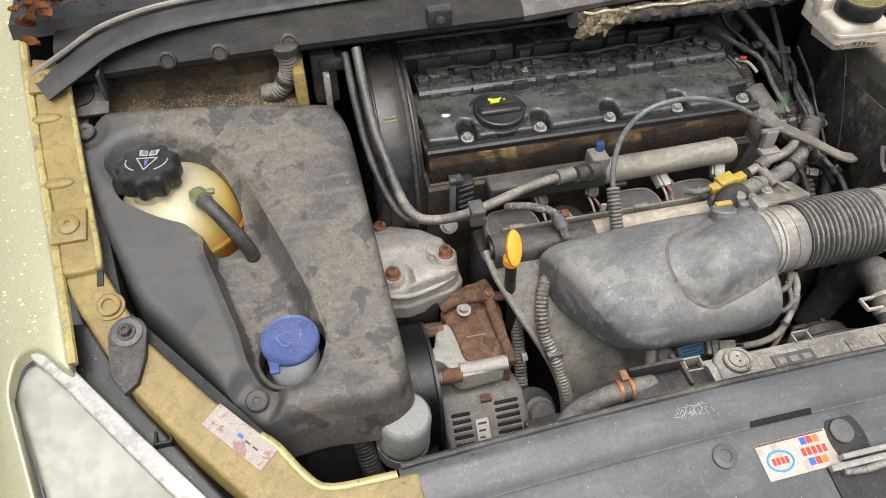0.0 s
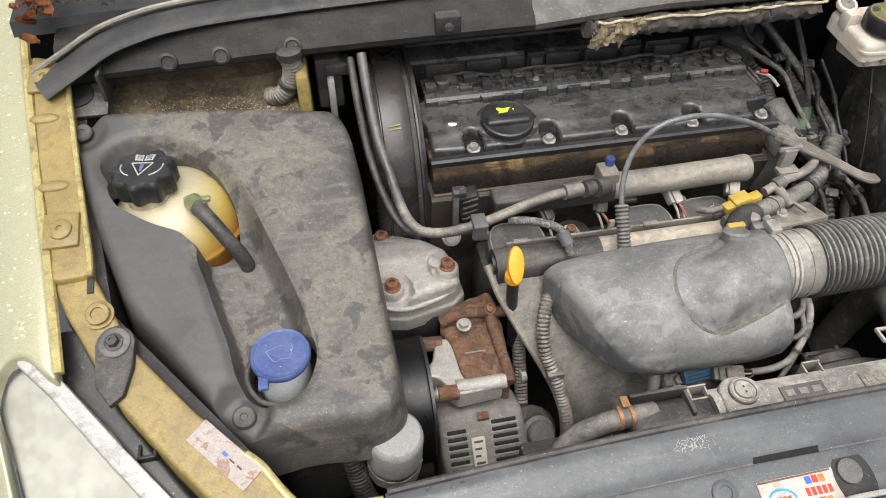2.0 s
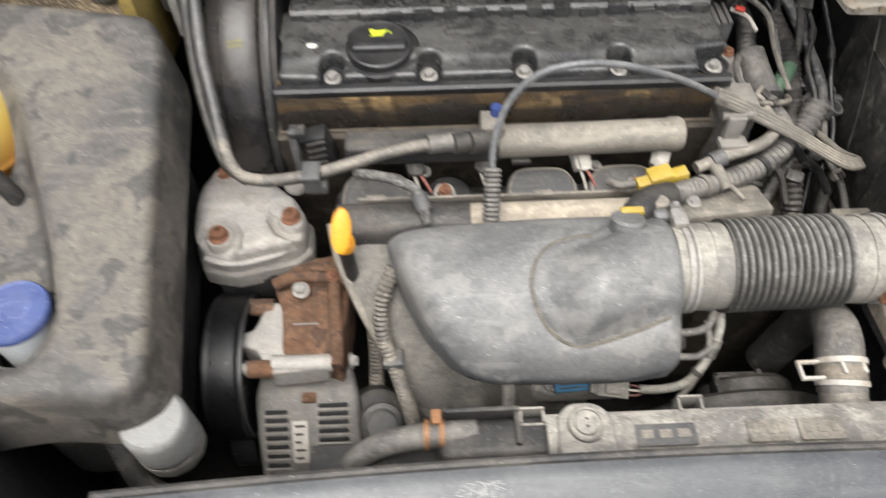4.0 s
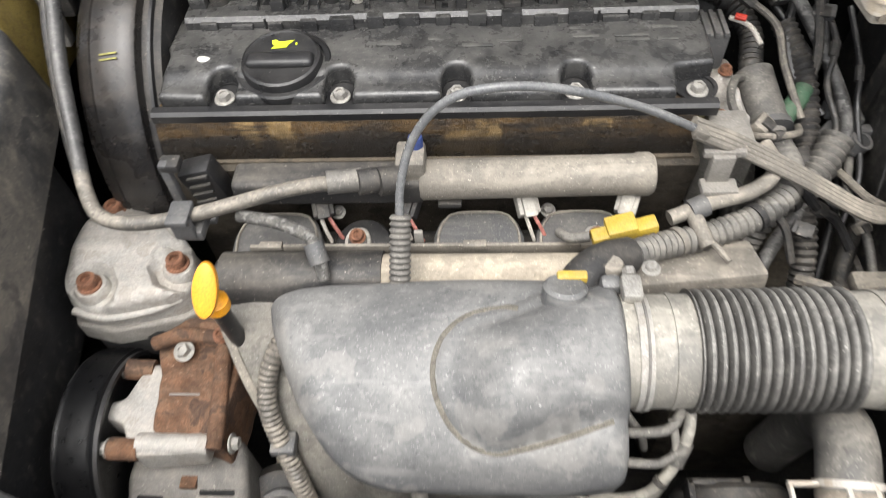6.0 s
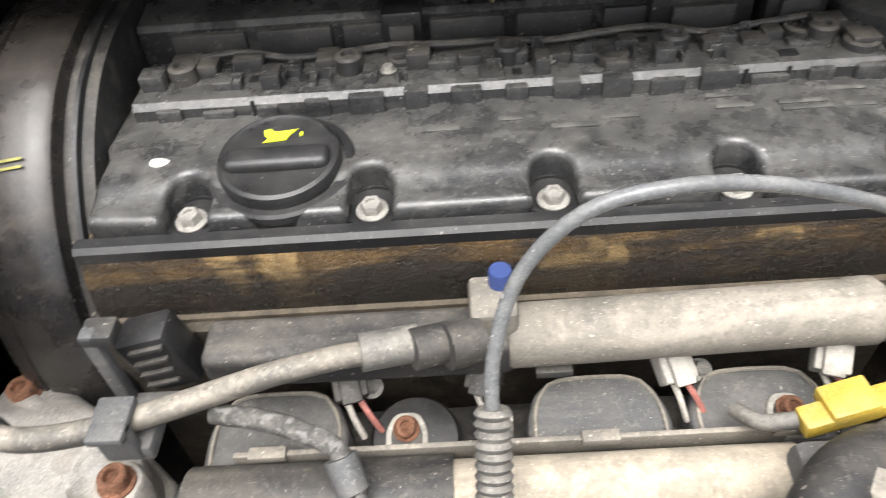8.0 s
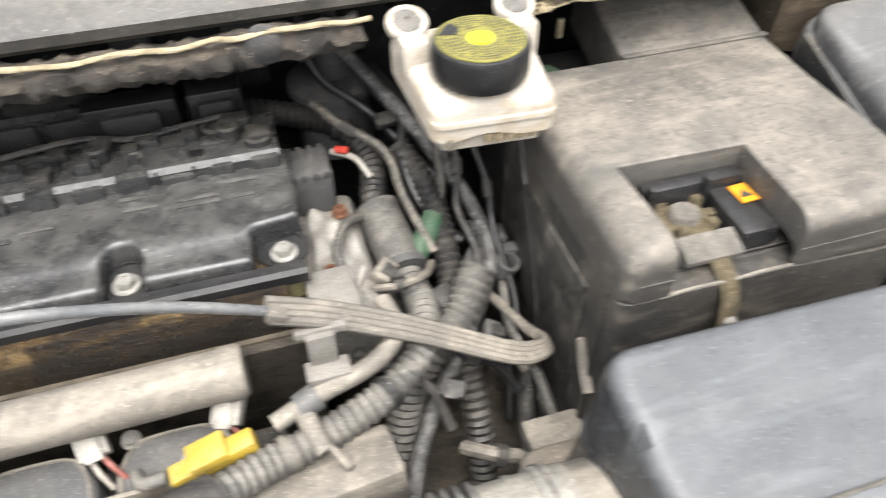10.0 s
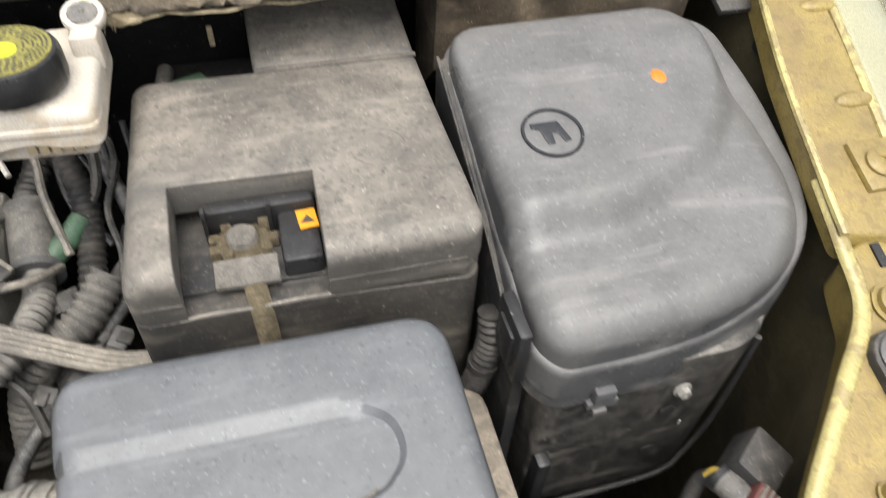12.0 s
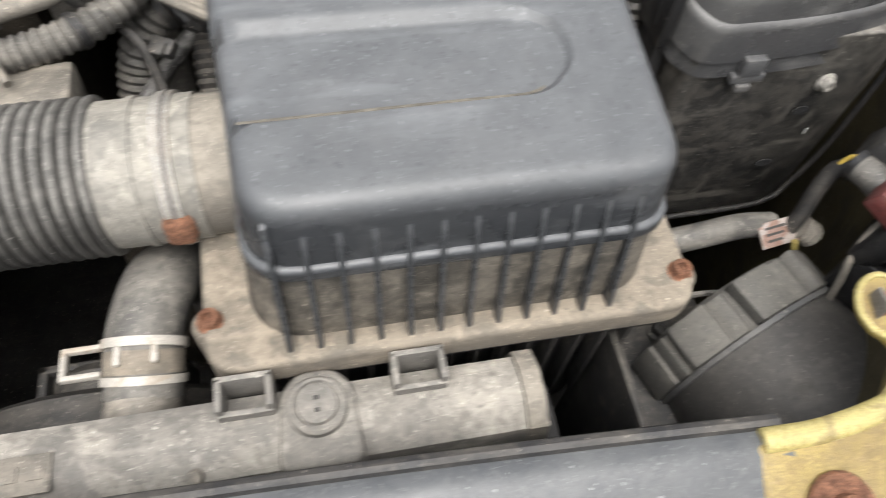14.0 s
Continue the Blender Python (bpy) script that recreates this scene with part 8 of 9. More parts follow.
# breather cable arching over the engine, ending in a flat ribbed strap
cab = thing("breather_line", "grey plastic line arching over the engine into a ribbed strap", "cable", (-0.14, 0.66, 0.85))
part("line", tube([(-0.1395, 0.685, 0.88), (-0.138, 0.700, 0.905), (-0.127, 0.715, 0.936), (-0.104, 0.720, 0.962), (-0.072, 0.721, 0.971), (-0.03, 0.726, 0.964), (0.025, 0.737, 0.938), (0.077, 0.747, 0.904)], 0.0031, 12, 0.006), PALE_TUBE, cab)
part("spring_sleeve", tube([(-0.141, 0.655, 0.846), (-0.140, 0.672, 0.866), (-0.139, 0.690, 0.886)], 0.0072, 16, pitch=0.0042, amp=0.12), GREY_RUBBER, cab, "coiled grey sleeve")
for k in range(4):
    o = (k - 1.5) * 0.0038
    way = [(0.066, 0.7455 + o * 0.8, 0.9115 + o * 0.5), (0.10, 0.7475 + o * 0.85, 0.893 + o * 0.5), (0.15, 0.742 + o, 0.867 + o * 0.3), (0.205, 0.731 + o, 0.838 + o * 0.2), (0.228, 0.733 + o * 0.8, 0.829)]
    way += [(0.2362, 0.742 + o * 0.6, 0.823), (0.231, 0.764 + o * 0.3, 0.813), (0.221, 0.797 + o * 0.3, 0.808), (0.211, 0.822 + o * 0.2, 0.804)]
    part("strap_strand", tube(way, 0.0031, 8, 0.006), TAN_GREY, cab, "pale ribbed strap strand")
part("ferrule", moved(box(-0.006, 0.006, -0.0075, 0.0075, -0.0035, 0.0035, 0.0015), Matrix.Translation((0.070, 0.746, 0.909)) @ Matrix.Rotation(radians(28), 4, "Y")), TAN_GREY, cab)
BRAID = mat("frayed_braid", (0.075, 0.073, 0.069), 0.5, var=0.4, scale=160, dust=0.8, dust_col=(0.28, 0.262, 0.23), stain=(0.36, 0.35, 0.33), stain_amt=0.55, stain_scale=240, bump=0.5)
inj = thing("coil_cable", "braided cable tail hanging over the manifold flange", "cable", (-0.24, 0.69, 0.86))
part("cable", tube([(-0.262, 0.706, 0.868), (-0.235, 0.700, 0.868), (-0.208, 0.690, 0.862), (-0.200, 0.676, 0.850), (-0.198, 0.668, 0.84)], 0.0048, 12, 0.005), BRAID, inj)
part("plug", tube([(-0.205, 0.686, 0.860), (-0.200, 0.675, 0.850)], 0.0075, 10, 0.004), GREY_PLASTIC, inj)

gb = thing("throttle_unit", "pale dusty throttle body box beside the manifold", "throttle body", (0.08, 0.68, 0.82))
part("box", moved(box(-0.048, 0.048, -0.02, 0.02, -0.022, 0.006, 0.004), Matrix.Translation((0.072, 0.683, 0.832)) @ Matrix.Rotation(radians(6), 4, "Z") @ Matrix.Rotation(radians(-12), 4, "X")), TAN_GREY, gb)
part("neck", box(-0.01, 0.02, 0.655, 0.69, 0.80, 0.85, 0.006), GREY_PLASTIC, gb)
part("stud", lathe([(0.008, -0.01), (0.008, 0.008), (0.0065, 0.010), (0, 0.010)], Matrix.Translation((0.004, 0.655, 0.866)), 14), TAN_GREY, gb)
bolt(gb, (0.024, 0.640, 0.890), BOLT_STEEL, (0, 0, 1), 0.7)

gear = thing("gearbox", "dark grimy gearbox casing deep in the bay", "gearbox", (0.2, 0.72, 0.6))
part("casing", box(0.09, 0.25, 0.66, 0.9, 0.45, 0.70, 0.03), HEAD_METAL, gear)
part("mount_arm", moved(box(-0.02, 0.02, -0.05, 0.05, -0.006, 0.006, 0.003), Matrix.Translation((0.225, 0.655, 0.79))), TAN_GREY, gear, "dusty metal arm")
bolt(gear, (0.225, 0.665, 0.797), BOLT_RUST, (0, 0, 1), 0.9)
strutx = thing("battery_tray", "black plastic battery tray wall with pale hook", "battery tray", (0.25, 0.7, 0.7))
part("wall", box(0.236, 0.2425, 0.66, 0.95, 0.60, 0.755, 0.002), FUSE_BLACK, strutx)
part("seam", tube([(0.2440, 0.832, 0.925), (0.2440, 0.795, 0.86), (0.2440, 0.765, 0.79)], 0.0012, 6, 0.01), GREY_PLASTIC, strutx, "pale moulding line")
part("hook", tube([(0.2425, 0.712, 0.862), (0.242, 0.702, 0.846), (0.240, 0.688, 0.838)], 0.0036, 8, 0.005, flat=0.6), TAN_GREY, strutx, "pale plastic hook")

# ---- behind the engine ----
pump = thing("vacuum_pump", "grey round canister behind the engine", "canister", (0.15, 1.0, 0.88))
part("can", lathe([(0.030, -0.05), (0.030, 0.0), (0.034, 0.002), (0.034, 0.008), (0.030, 0.010), (0.012, 0.012), (0.012, 0.02), (0, 0.02)], Matrix.Translation((0.139, 0.972, 0.900)), 26), GREY_PLASTIC, pump)
part("outlet", lathe([(0.016, 0), (0.016, 0.03), (0.02, 0.032), (0.02, 0.038), (0, 0.038)], Matrix.Translation((0.142, 0.975, 0.908)), 20), GREY_PLASTIC, pump)
bp = thing("heater_pipes", "dusty metal heater pipes along the bulkhead", "pipe", (-0.25, 0.99, 0.920))
for pts, r, m_ in (([(-0.40, 1.0, 0.870), (-0.34, 1.0, 0.905), (-0.26, 1.0, 0.932), (-0.17, 1.0, 0.942), (-0.125, 1.0, 0.936), (-0.118, 1.0, 0.905)], 0.006, TAN_GREY),
                   ([(-0.39, 1.0, 0.885), (-0.33, 1.0, 0.895), (-0.25, 1.0, 0.898), (-0.18, 1.0, 0.890)], 0.009, BLACK_DUSTY),
                   ([(-0.36, 0.99, 0.920), (-0.30, 0.99, 0.925), (-0.2, 0.995, 0.917)], 0.0045, GREY_RUBBER)):
    part("pipe", tube(pts, r, 12, 0.008), m_, bp)
for x in (-0.20, 0.0, 0.08):
    part("bracket", box(x - 0.015, x + 0.015, 1.005, 1.03, 0.89, 0.95, 0.004), BLACK_DUSTY, bp)

felt = thing("insulation_strip", "torn felt insulation strip with rock wool hanging out", "insulation", (0.15, 0.87, 1.0))
rng = random.Random(12)


def ragged(x0, x1, y, z, r, seed, material, name, thick=0.5, wob=0.004):
    g = random.Random(seed)
    n = max(4, int((x1 - x0) / 0.012))
    pts = [(x0 + (x1 - x0) * i / n, y(x0 + (x1 - x0) * i / n) + g.uniform(-wob, wob) * 0.6, z(x0 + (x1 - x0) * i / n) + g.uniform(-wob, wob)) for i in range(n + 1)]
    b = tube(pts, r, 12, 0.004, flat=thick)
    for v in b.verts:
        v.co += Vector((g.uniform(-1, 1), g.uniform(-1, 1), g.uniform(-1, 1))) * r * 0.16
    return part(name, b, material, felt)


zl = lambda x: 1.007
ragged(-0.14, 0.15, lambda x: 0.862, lambda x: 1.002, 0.0125, 1, FELT, "felt", 0.8, 0.002)
ragged(-0.13, 0.155, lambda x: 0.853, lambda x: 1.0135, 0.0020, 2, WOOL, "wool_edge", 0.7, 0.0012)
ragged(0.245, 0.50, lambda x: 0.862, lambda x: zl(x) + 0.003, 0.0105, 3, FELT_BROWN, "felt", 0.4, 0.0012)
ragged(0.245, 0.44, lambda x: 0.855 + 0.02 * (x - 0.245), lambda x: zl(x) - 0.003, 0.0022, 4, WOOL, "frayed_edge", 0.5, 0.0015)


def clump(name, c, size, seed, material, label):
    g = random.Random(seed)
    b = bmesh.new()
    bmesh.ops.create_icosphere(b, subdivisions=5, radius=1)
    off = Vector((seed * 3.1, seed * 1.7, 0))
    for v in b.verts:
        n = v.co.normalized()
        k = 1 + 0.7 * noise.noise(n * 2.0 + off) + 0.45 * noise.noise(n * 5 + off) + 0.3 * noise.noise(n * 13 + off) + 0.15 * noise.noise(n * 40 + off)
        v.co = Vector(c) + Vector((n.x * size[0], n.y * size[1], n.z * size[2])) * k
        if v.co.z < c[2]:
            v.co.x += 0.2 * (v.co.z - c[2])
    ob = part(name, b, material, felt, label, angle=180)
    f_ = bmesh.new()
    for i in range(36):
        a, w = g.uniform(0, math.tau), g.uniform(0.5, 1.0)
        p = Vector(c) + Vector((math.cos(a) * size[0] * w, -size[1] * g.uniform(0.2, 1.0), math.sin(a) * size[2] * w))
        d = Vector((g.gauss(0, 1), g.gauss(-0.3, 0.5), g.gauss(-0.3, 0.8))) * 0.002
        t_ = tube([p, p + d, p + d * 1.8 + Vector((g.gauss(0, 0.0015), 0, g.gauss(0, 0.0015)))], 0.00025, 4, 0.004)
        f_ = joined(f_, t_)
    tagged(part("fibre_fringe", f_, material, ob, "loose wool fibres"), kind="stuff")
    return ob


def rag(c, half, seed, label):
    """A torn flap of wool: a lumpy sheet that hangs down, ragged along its foot."""
    off = Vector((seed * 2.3, seed * 1.1, 0))
    b_ = bmesh.new()
    rows = []
    for i in range(30):
        u = i / 29 * 2 - 1
        low = half[1] * (1.0 + 0.55 * noise.noise(Vector((u * 2.2, 0, 0)) + off) + 0.3 * noise.noise(Vector((u * 7, 3, 0)) + off))
        row = []
        for k in range(14):
            v = k / 13
            lump = 0.006 * noise.noise(Vector((u * 3, v * 3, 0)) + off) + 0.004 * noise.noise(Vector((u * 11, v * 9, 1)) + off)
            row.append(b_.verts.new((c[0] + half[0] * u + 0.003 * noise.noise(Vector((u * 5, v * 5, 4)) + off), c[1] - 0.004 * math.sin(v * 3) + lump, c[2] + 0.010 * (u + 1) * 0.5 - 2 * low * v)))
        rows.append(row)
    for a, c_ in zip(rows, rows[1:]):
        for k in range(13):
            b_.faces.new((a[k], a[k + 1], c_[k + 1], c_[k]))
    bmesh.ops.solidify(b_, geom=list(b_.faces), thickness=0.003)
    return part("wool_rag", b_, WOOL, felt, label)


rag((-0.106, 0.852, 1.008), (0.031, 0.0125), 5, "torn flap of yellow rock wool")
clump("wool_clump", (0.256, 0.856, 1.005), (0.012, 0.004, 0.004), 7, WOOL, "ragged tuft of yellow rock wool")
for x, z in ((-0.05, 1.008), (0.094, 1.010), (0.476, 1.006), (0.538, 1.004)):
    part("stud", lathe([(0.011, 0), (0.011, 0.003), (0.008, 0.005), (0, 0.0055)], Matrix.Translation((x, 0.855 if x < 0.4 else 0.868, z - 0.003)) @ aim((0, -1, 0.35)), 22), BLACK_DUSTY, felt, "black plastic stud")
mat_r = thing("bulkhead_mat", "fuzzy dark bulkhead insulation mat behind the fuse box", "insulation", (0.56, 0.9, 0.95))
part("mat", sweep_x([(0.875, 1.0), (0.868, 0.99), (0.872, 0.93), (0.90, 0.90), (0.93, 0.90), (0.93, 1.01)], 0.455, 0.655, 16, lambda x: (0.004 * math.sin(x * 60), -0.02 * ((x - 0.455) / 0.2) * 0.3)), BULKHEAD, mat_r)
for i in range(7):
    x = 0.47 + i * 0.026
    part("straw", tube([(x, 0.866, 0.955 + 0.02 * math.sin(i * 2.1)), (x + 0.008, 0.864, 0.965), (x + 0.013, 0.866, 0.96 + 0.02 * math.sin(i * 1.3))], 0.0003, 5, 0.004), TWIG, mat_r)

ledge = thing("left_bulkhead", "gritty brown bulkhead ledge behind the tank cover", "bulkhead", (-0.57, 0.9, 0.94))
part("ledge", sweep_x([(0.80, 0.90), (0.84, 0.935), (0.90, 0.942), (0.918, 0.955), (0.925, 1.01), (0.95, 1.01), (0.95, 0.90)], -0.69, -0.462, 14, lambda x: (0.004 * math.sin(x * 40), 0.006 * math.sin(x * 25))), BULKHEAD, ledge)
part("gold_post", box(-0.472, -0.458, 0.84, 0.95, 0.86, 0.99, 0.004), YELLOW_PAINT, ledge, "gold painted edge")
g = random.Random(21)
grit = bmesh.new()
for i in range(900):
    s = g.uniform(0.0003, 0.0011)
    y = g.uniform(0.842, 0.915)
    x = g.uniform(-0.685, -0.475)
    bmesh.ops.create_icosphere(grit, subdivisions=1, radius=s, matrix=Matrix.Translation((x, y, 0.9365 + 0.1 * max(0, y - 0.84) + 0.006 * math.sin(x * 25))))
tagged(part("grit", grit, mat("pale_grit", (0.42, 0.34, 0.23), 0.9, var=0.5, scale=200), ledge, "loose pale grit"), kind="stuff")
for x in (-0.605, -0.557):
    part("grommet", lathe([(0.014, 0), (0.014, 0.003), (0.010, 0.0035), (0.009, 0.0015), (0, 0.0015)], Matrix.Translation((x, 0.917, 0.985)) @ aim((0, -1, 0.3)), 20), BLACK_DUSTY, ledge)
cb = thing("scuttle_bracket", "black scuttle mounting bracket with a slotted hole", "bracket", (-0.69, 0.86, 0.98))
part("plate", moved(box(-0.027, 0.027, -0.028, 0.028, -0.003, 0.003, 0.002), Matrix.Translation((-0.695, 0.862, 0.9795)) @ Matrix.Rotation(radians(18), 4, "X")), BLACK_DUSTY, cb)
part("boss", lathe([(0.017, 0), (0.0165, 0.0025), (0.010, 0.003), (0.007, 0.0015), (0, 0.0005)], Matrix.Translation((-0.699, 0.862, 0.982)) @ aim((0, -0.31, 0.95)), 20), BLACK_PLASTIC, cb)
part("web", box(-0.672, -0.668, 0.85, 0.89, 0.975, 1.01, 0.001), BLACK_DUSTY, cb)
cb2 = thing("scuttle_bracket", "black scuttle mounting bracket with a bolt", "bracket", (0.69, 0.86, 0.98))
part("plate", moved(box(-0.03, 0.025, -0.028, 0.028, -0.003, 0.003, 0.002), Matrix.Translation((0.692, 0.868, 0.9815)) @ Matrix.Rotation(radians(18), 4, "X")), BLACK_DUSTY, cb2)
bolt(cb2, (0.692, 0.868, 0.985), BOLT_STEEL, (0, -0.3, 0.95), 1.2)
stay = thing("bonnet_stay_cable", "dark rod and clip beside the gold rail", "rod", (0.70, 0.83, 0.97))
part("rod", tube([(0.735, 0.90, 1.04), (0.715, 0.86, 1.0), (0.705, 0.835, 0.975), (0.70, 0.815, 0.962)], 0.0042, 10, 0.006), BLACK_RUBBER, stay)
part("clip", joined(box(0.686, 0.710, 0.808, 0.826, 0.95, 0.972, 0.003), box(0.694, 0.714, 0.796, 0.81, 0.945, 0.96, 0.003)), BLACK_DUSTY, stay)
ch = conduit("drain_hose", "dark corrugated drain hose under the scuttle", [(-0.475, 0.862, 1.004), (-0.474, 0.865, 0.985), (-0.480, 0.868, 0.965), (-0.492, 0.872, 0.95), (-0.505, 0.88, 0.945)], 0.0105, 0.0042, 0.07, HOSE_GREY)
part("clip", lathe([(0.014, -0.004), (0.014, 0.004), (0.011, 0.006), (0, 0.006)], Matrix.Translation((-0.475, 0.862, 1.008)), 18), BLACK_DUSTY, ch)
mr = thing("mount_bracket", "worn black bracket with bare metal strip near the bulkhead", "bracket", (-0.43, 0.88, 0.95))
part("strip", box(-0.438, -0.430, 0.868, 0.880, 0.90, 0.965, 0.002), ALU, mr, "bare metal strip")
part("body", joined(box(-0.45, -0.42, 0.88, 0.91, 0.92, 0.985, 0.004), box(-0.44, -0.41, 0.875, 0.9, 0.965, 0.98, 0.003)), BLACK_DUSTY, mr)

# ---- front corners ----
lamp = thing("headlamp", "clear headlamp with pale housing and reflector", "headlamp", (-0.68, 0.5, 0.82))
LO = [(-0.760, 0.566), (-0.750, 0.590), (-0.726, 0.590), (-0.703, 0.565), (-0.655, 0.507), (-0.61, 0.455), (-0.55, 0.385), (-0.58, 0.36), (-0.68, 0.37), (-0.716, 0.42), (-0.738, 0.50)]
lens = part("lens", shell(rounded(LO, 0.012, 4), lambda P: 0.880 + 0.42 * (P[:, 1] - 0.55) - 3.0 * np.maximum(0, -0.70 - P[:, 0]) ** 2 - 0.6 * np.maximum(0, 0.47 - P[:, 1]), 0.003, 0.004, 0.012), GLASS, lamp, "clear plastic lens")
lens.visible_shadow = False
part("reflector", shell(rounded([(-0.665 + (x + 0.665) * 0.995, 0.48 + (y - 0.48) * 0.995) for x, y in LO], 0.012, 4), lambda P: 0.866 + 0.42 * (P[:, 1] - 0.55) - 1.2 * np.maximum(0, -0.69 - P[:, 0]) ** 2, 0.006, 0.03, 0.01), CHROME, lamp, "cream reflector bowl")
part("lens_flange", shell(rounded([(-0.730, 0.593), (-0.702, 0.567), (-0.654, 0.509), (-0.609, 0.457), (-0.55, 0.388), (-0.561, 0.377), (-0.622, 0.447), (-0.666, 0.499), (-0.713, 0.557), (-0.738, 0.583)], 0.003, 3), lambda P: 0.8835 + 0.42 * (P[:, 1] - 0.55), 0.0015, 0.006, 0.008), mat("scuffed_lens_flange", (0.30, 0.295, 0.27), 0.22, var=0.25, scale=40, dust=0.5, dust_col=(0.5, 0.48, 0.43), stain=(0.10, 0.095, 0.085), stain_amt=0.5, stain_scale=60, bump=0.1, coat=0.4), lamp, "scuffed clear lens flange")
part("housing_edge", tube([(-0.702, 0.566, 0.878), (-0.655, 0.511, 0.853), (-0.612, 0.459, 0.828), (-0.56, 0.40, 0.80)], 0.0024, 10, 0.01), TAN_GREY, lamp, "pale scuffed housing edge")
part("indicator", box(-0.62, -0.59, 0.41, 0.44, 0.79, 0.80, 0.003), mat("indicator_bulb", (0.75, 0.42, 0.25), 0.3, var=0.05), lamp)
trim = thing("lamp_mount_trim", "dark plastic trim between lamp and gold rail", "trim", (-0.64, 0.5, 0.85))
part("channel", shell(rounded([(-0.712, 0.62), (-0.694, 0.618), (-0.655, 0.54), (-0.61, 0.478), (-0.55, 0.40), (-0.565, 0.385), (-0.615, 0.445), (-0.66, 0.502), (-0.705, 0.555)], 0.006, 3), lambda P: 0.868 + 0.33 * (P[:, 1] - 0.55), 0.004, 0.05, 0.012), BLACK_PLASTIC, trim)
trim_r = thing("lamp_mount_trim", "dark grimy plastic trim outside the gold rail", "trim", (0.64, 0.5, 0.85))
part("channel", shell(rounded([(0.712, 0.62), (0.696, 0.616), (0.654, 0.537), (0.613, 0.481), (0.570, 0.429), (0.549, 0.405), (0.508, 0.368), (0.53, 0.35), (0.60, 0.42), (0.66, 0.49), (0.706, 0.555)], 0.006, 3), lambda P: 0.862 + 0.33 * (P[:, 1] - 0.55), 0.004, 0.05, 0.012), BLACK_DUSTY, trim_r)
part("outer_strip", tube([(0.705, 0.548, 0.868), (0.662, 0.488, 0.848), (0.602, 0.418, 0.825), (0.535, 0.348, 0.800)], 0.011, 12, 0.01, flat=0.5), SLAM_PLASTIC, trim_r, "grey plastic outer strip")
part("clip", joined(box(-0.640, -0.624, 0.494, 0.497, 0.846, 0.857, 0.001), box(-0.640, -0.637, 0.494, 0.508, 0.846, 0.857, 0.001), box(-0.627, -0.624, 0.494, 0.508, 0.846, 0.857, 0.001)), BLACK_PLASTIC, trim)

ST = Matrix.Translation((-0.565, 0.479, 0.8672)) @ Matrix.Rotation(radians(18.3), 4, "X") @ Matrix.Rotation(radians(-48), 4, "Z")
stk = part("paint_sticker", moved(box(-0.033, 0.033, -0.0112, 0.0112, -0.0003, 0.0008, 0), ST), PAPER, left_rail, "faded rusty paint code sticker")
for i in range(7):
    x = -0.028 + i * 0.0085
    part("text_bar", moved(box(x, x + 0.0055, -0.0007, 0.0008 if i != 3 else 0.0022, 0.0006, 0.0011, 0), ST), BLUE_PRINT if i == 3 else DARK_PRINT if i in (4, 5) else PAPER_CLEAN, stk)

# slam panel furniture
def on_slam(x, y):
    return Matrix.Translation((x, y, 0.821 + 0.225 * (y - 0.385 - bow(x)[0]) + 0.0008)) @ Matrix.Rotation(radians(12.7), 4, "X")


SM = on_slam(-0.0805, 0.3735)
sk = thing("fuel_sticker", "white sticker with blue oval and coloured squares", "sticker", (-0.08, 0.373, 0.8185))
part("paper", moved(box(-0.0365, 0.0365, -0.0165, 0.0165, -0.0003, 0.0007, 0), SM @ Matrix.Rotation(0.02, 4, "Z")), PAPER_CLEAN, sk)
part("red_edge", moved(box(-0.036, 0.034, 0.0145, 0.0162, 0.0005, 0.001, 0), SM @ Matrix.Rotation(0.02, 4, "Z")), RED_PLASTIC, sk)
part("oval", tube([SM @ Vector((-0.0185 + 0.0125 * math.cos(a), -0.002 + 0.009 * math.sin(a), 0.0009)) for a in np.linspace(0, 2 * math.pi, 30)], 0.0010, 6, 0.002), SKY_PRINT, sk, "blue oval outline")
for i in range(4):
    part("red_bar", moved(box(-0.0265 + i * 0.0043, -0.0235 + i * 0.0043, -0.005, 0.001, 0.0005, 0.0011, 0), SM), RED_PRINT, sk)
for j, y in enumerate((0.0105, -0.0085)):
    for i, c in enumerate((BLUE_PRINT, RED_PRINT, ORANGE_PRINT)):
        part("square", moved(box(0.0075 + i * 0.0065, 0.0130 + i * 0.0065, y - 0.0032, y + 0.0032, 0.0005, 0.0011, 0), SM), c, sk)
for i in range(5):
    part("red_bar", moved(box(0.0045 + i * 0.0053, 0.0083 + i * 0.0053, -0.0028, 0.0042, 0.0005, 0.0011, 0), SM), RED_PRINT, sk)
part("push_rivet", lathe([(0.0115, 0), (0.0115, 0.002), (0.009, 0.0035), (0.006, 0.0035), (0.0055, 0.0025), (0, 0.0028)], on_slam(-0.148, 0.386), 22), SLAM_PLASTIC, slam)
# black bar on the panel, painting the slot's inner shade
part("slot", moved(box(-0.032, 0.032, -0.0032, 0.0032, -0.004, 0.0012, 0.001), Matrix.Translation((-0.083, 0.4055, 0.8322)) @ Matrix.Rotation(radians(40), 4, "X")), VOID, slam, "dark slot")
part("crease", tube([(x, 0.4042 + bow(x)[0], 0.8296) for x in np.linspace(-0.40, 0.42, 12)], 0.0014, 6, 0.02), GREY_PLASTIC, slam, "raised crease")
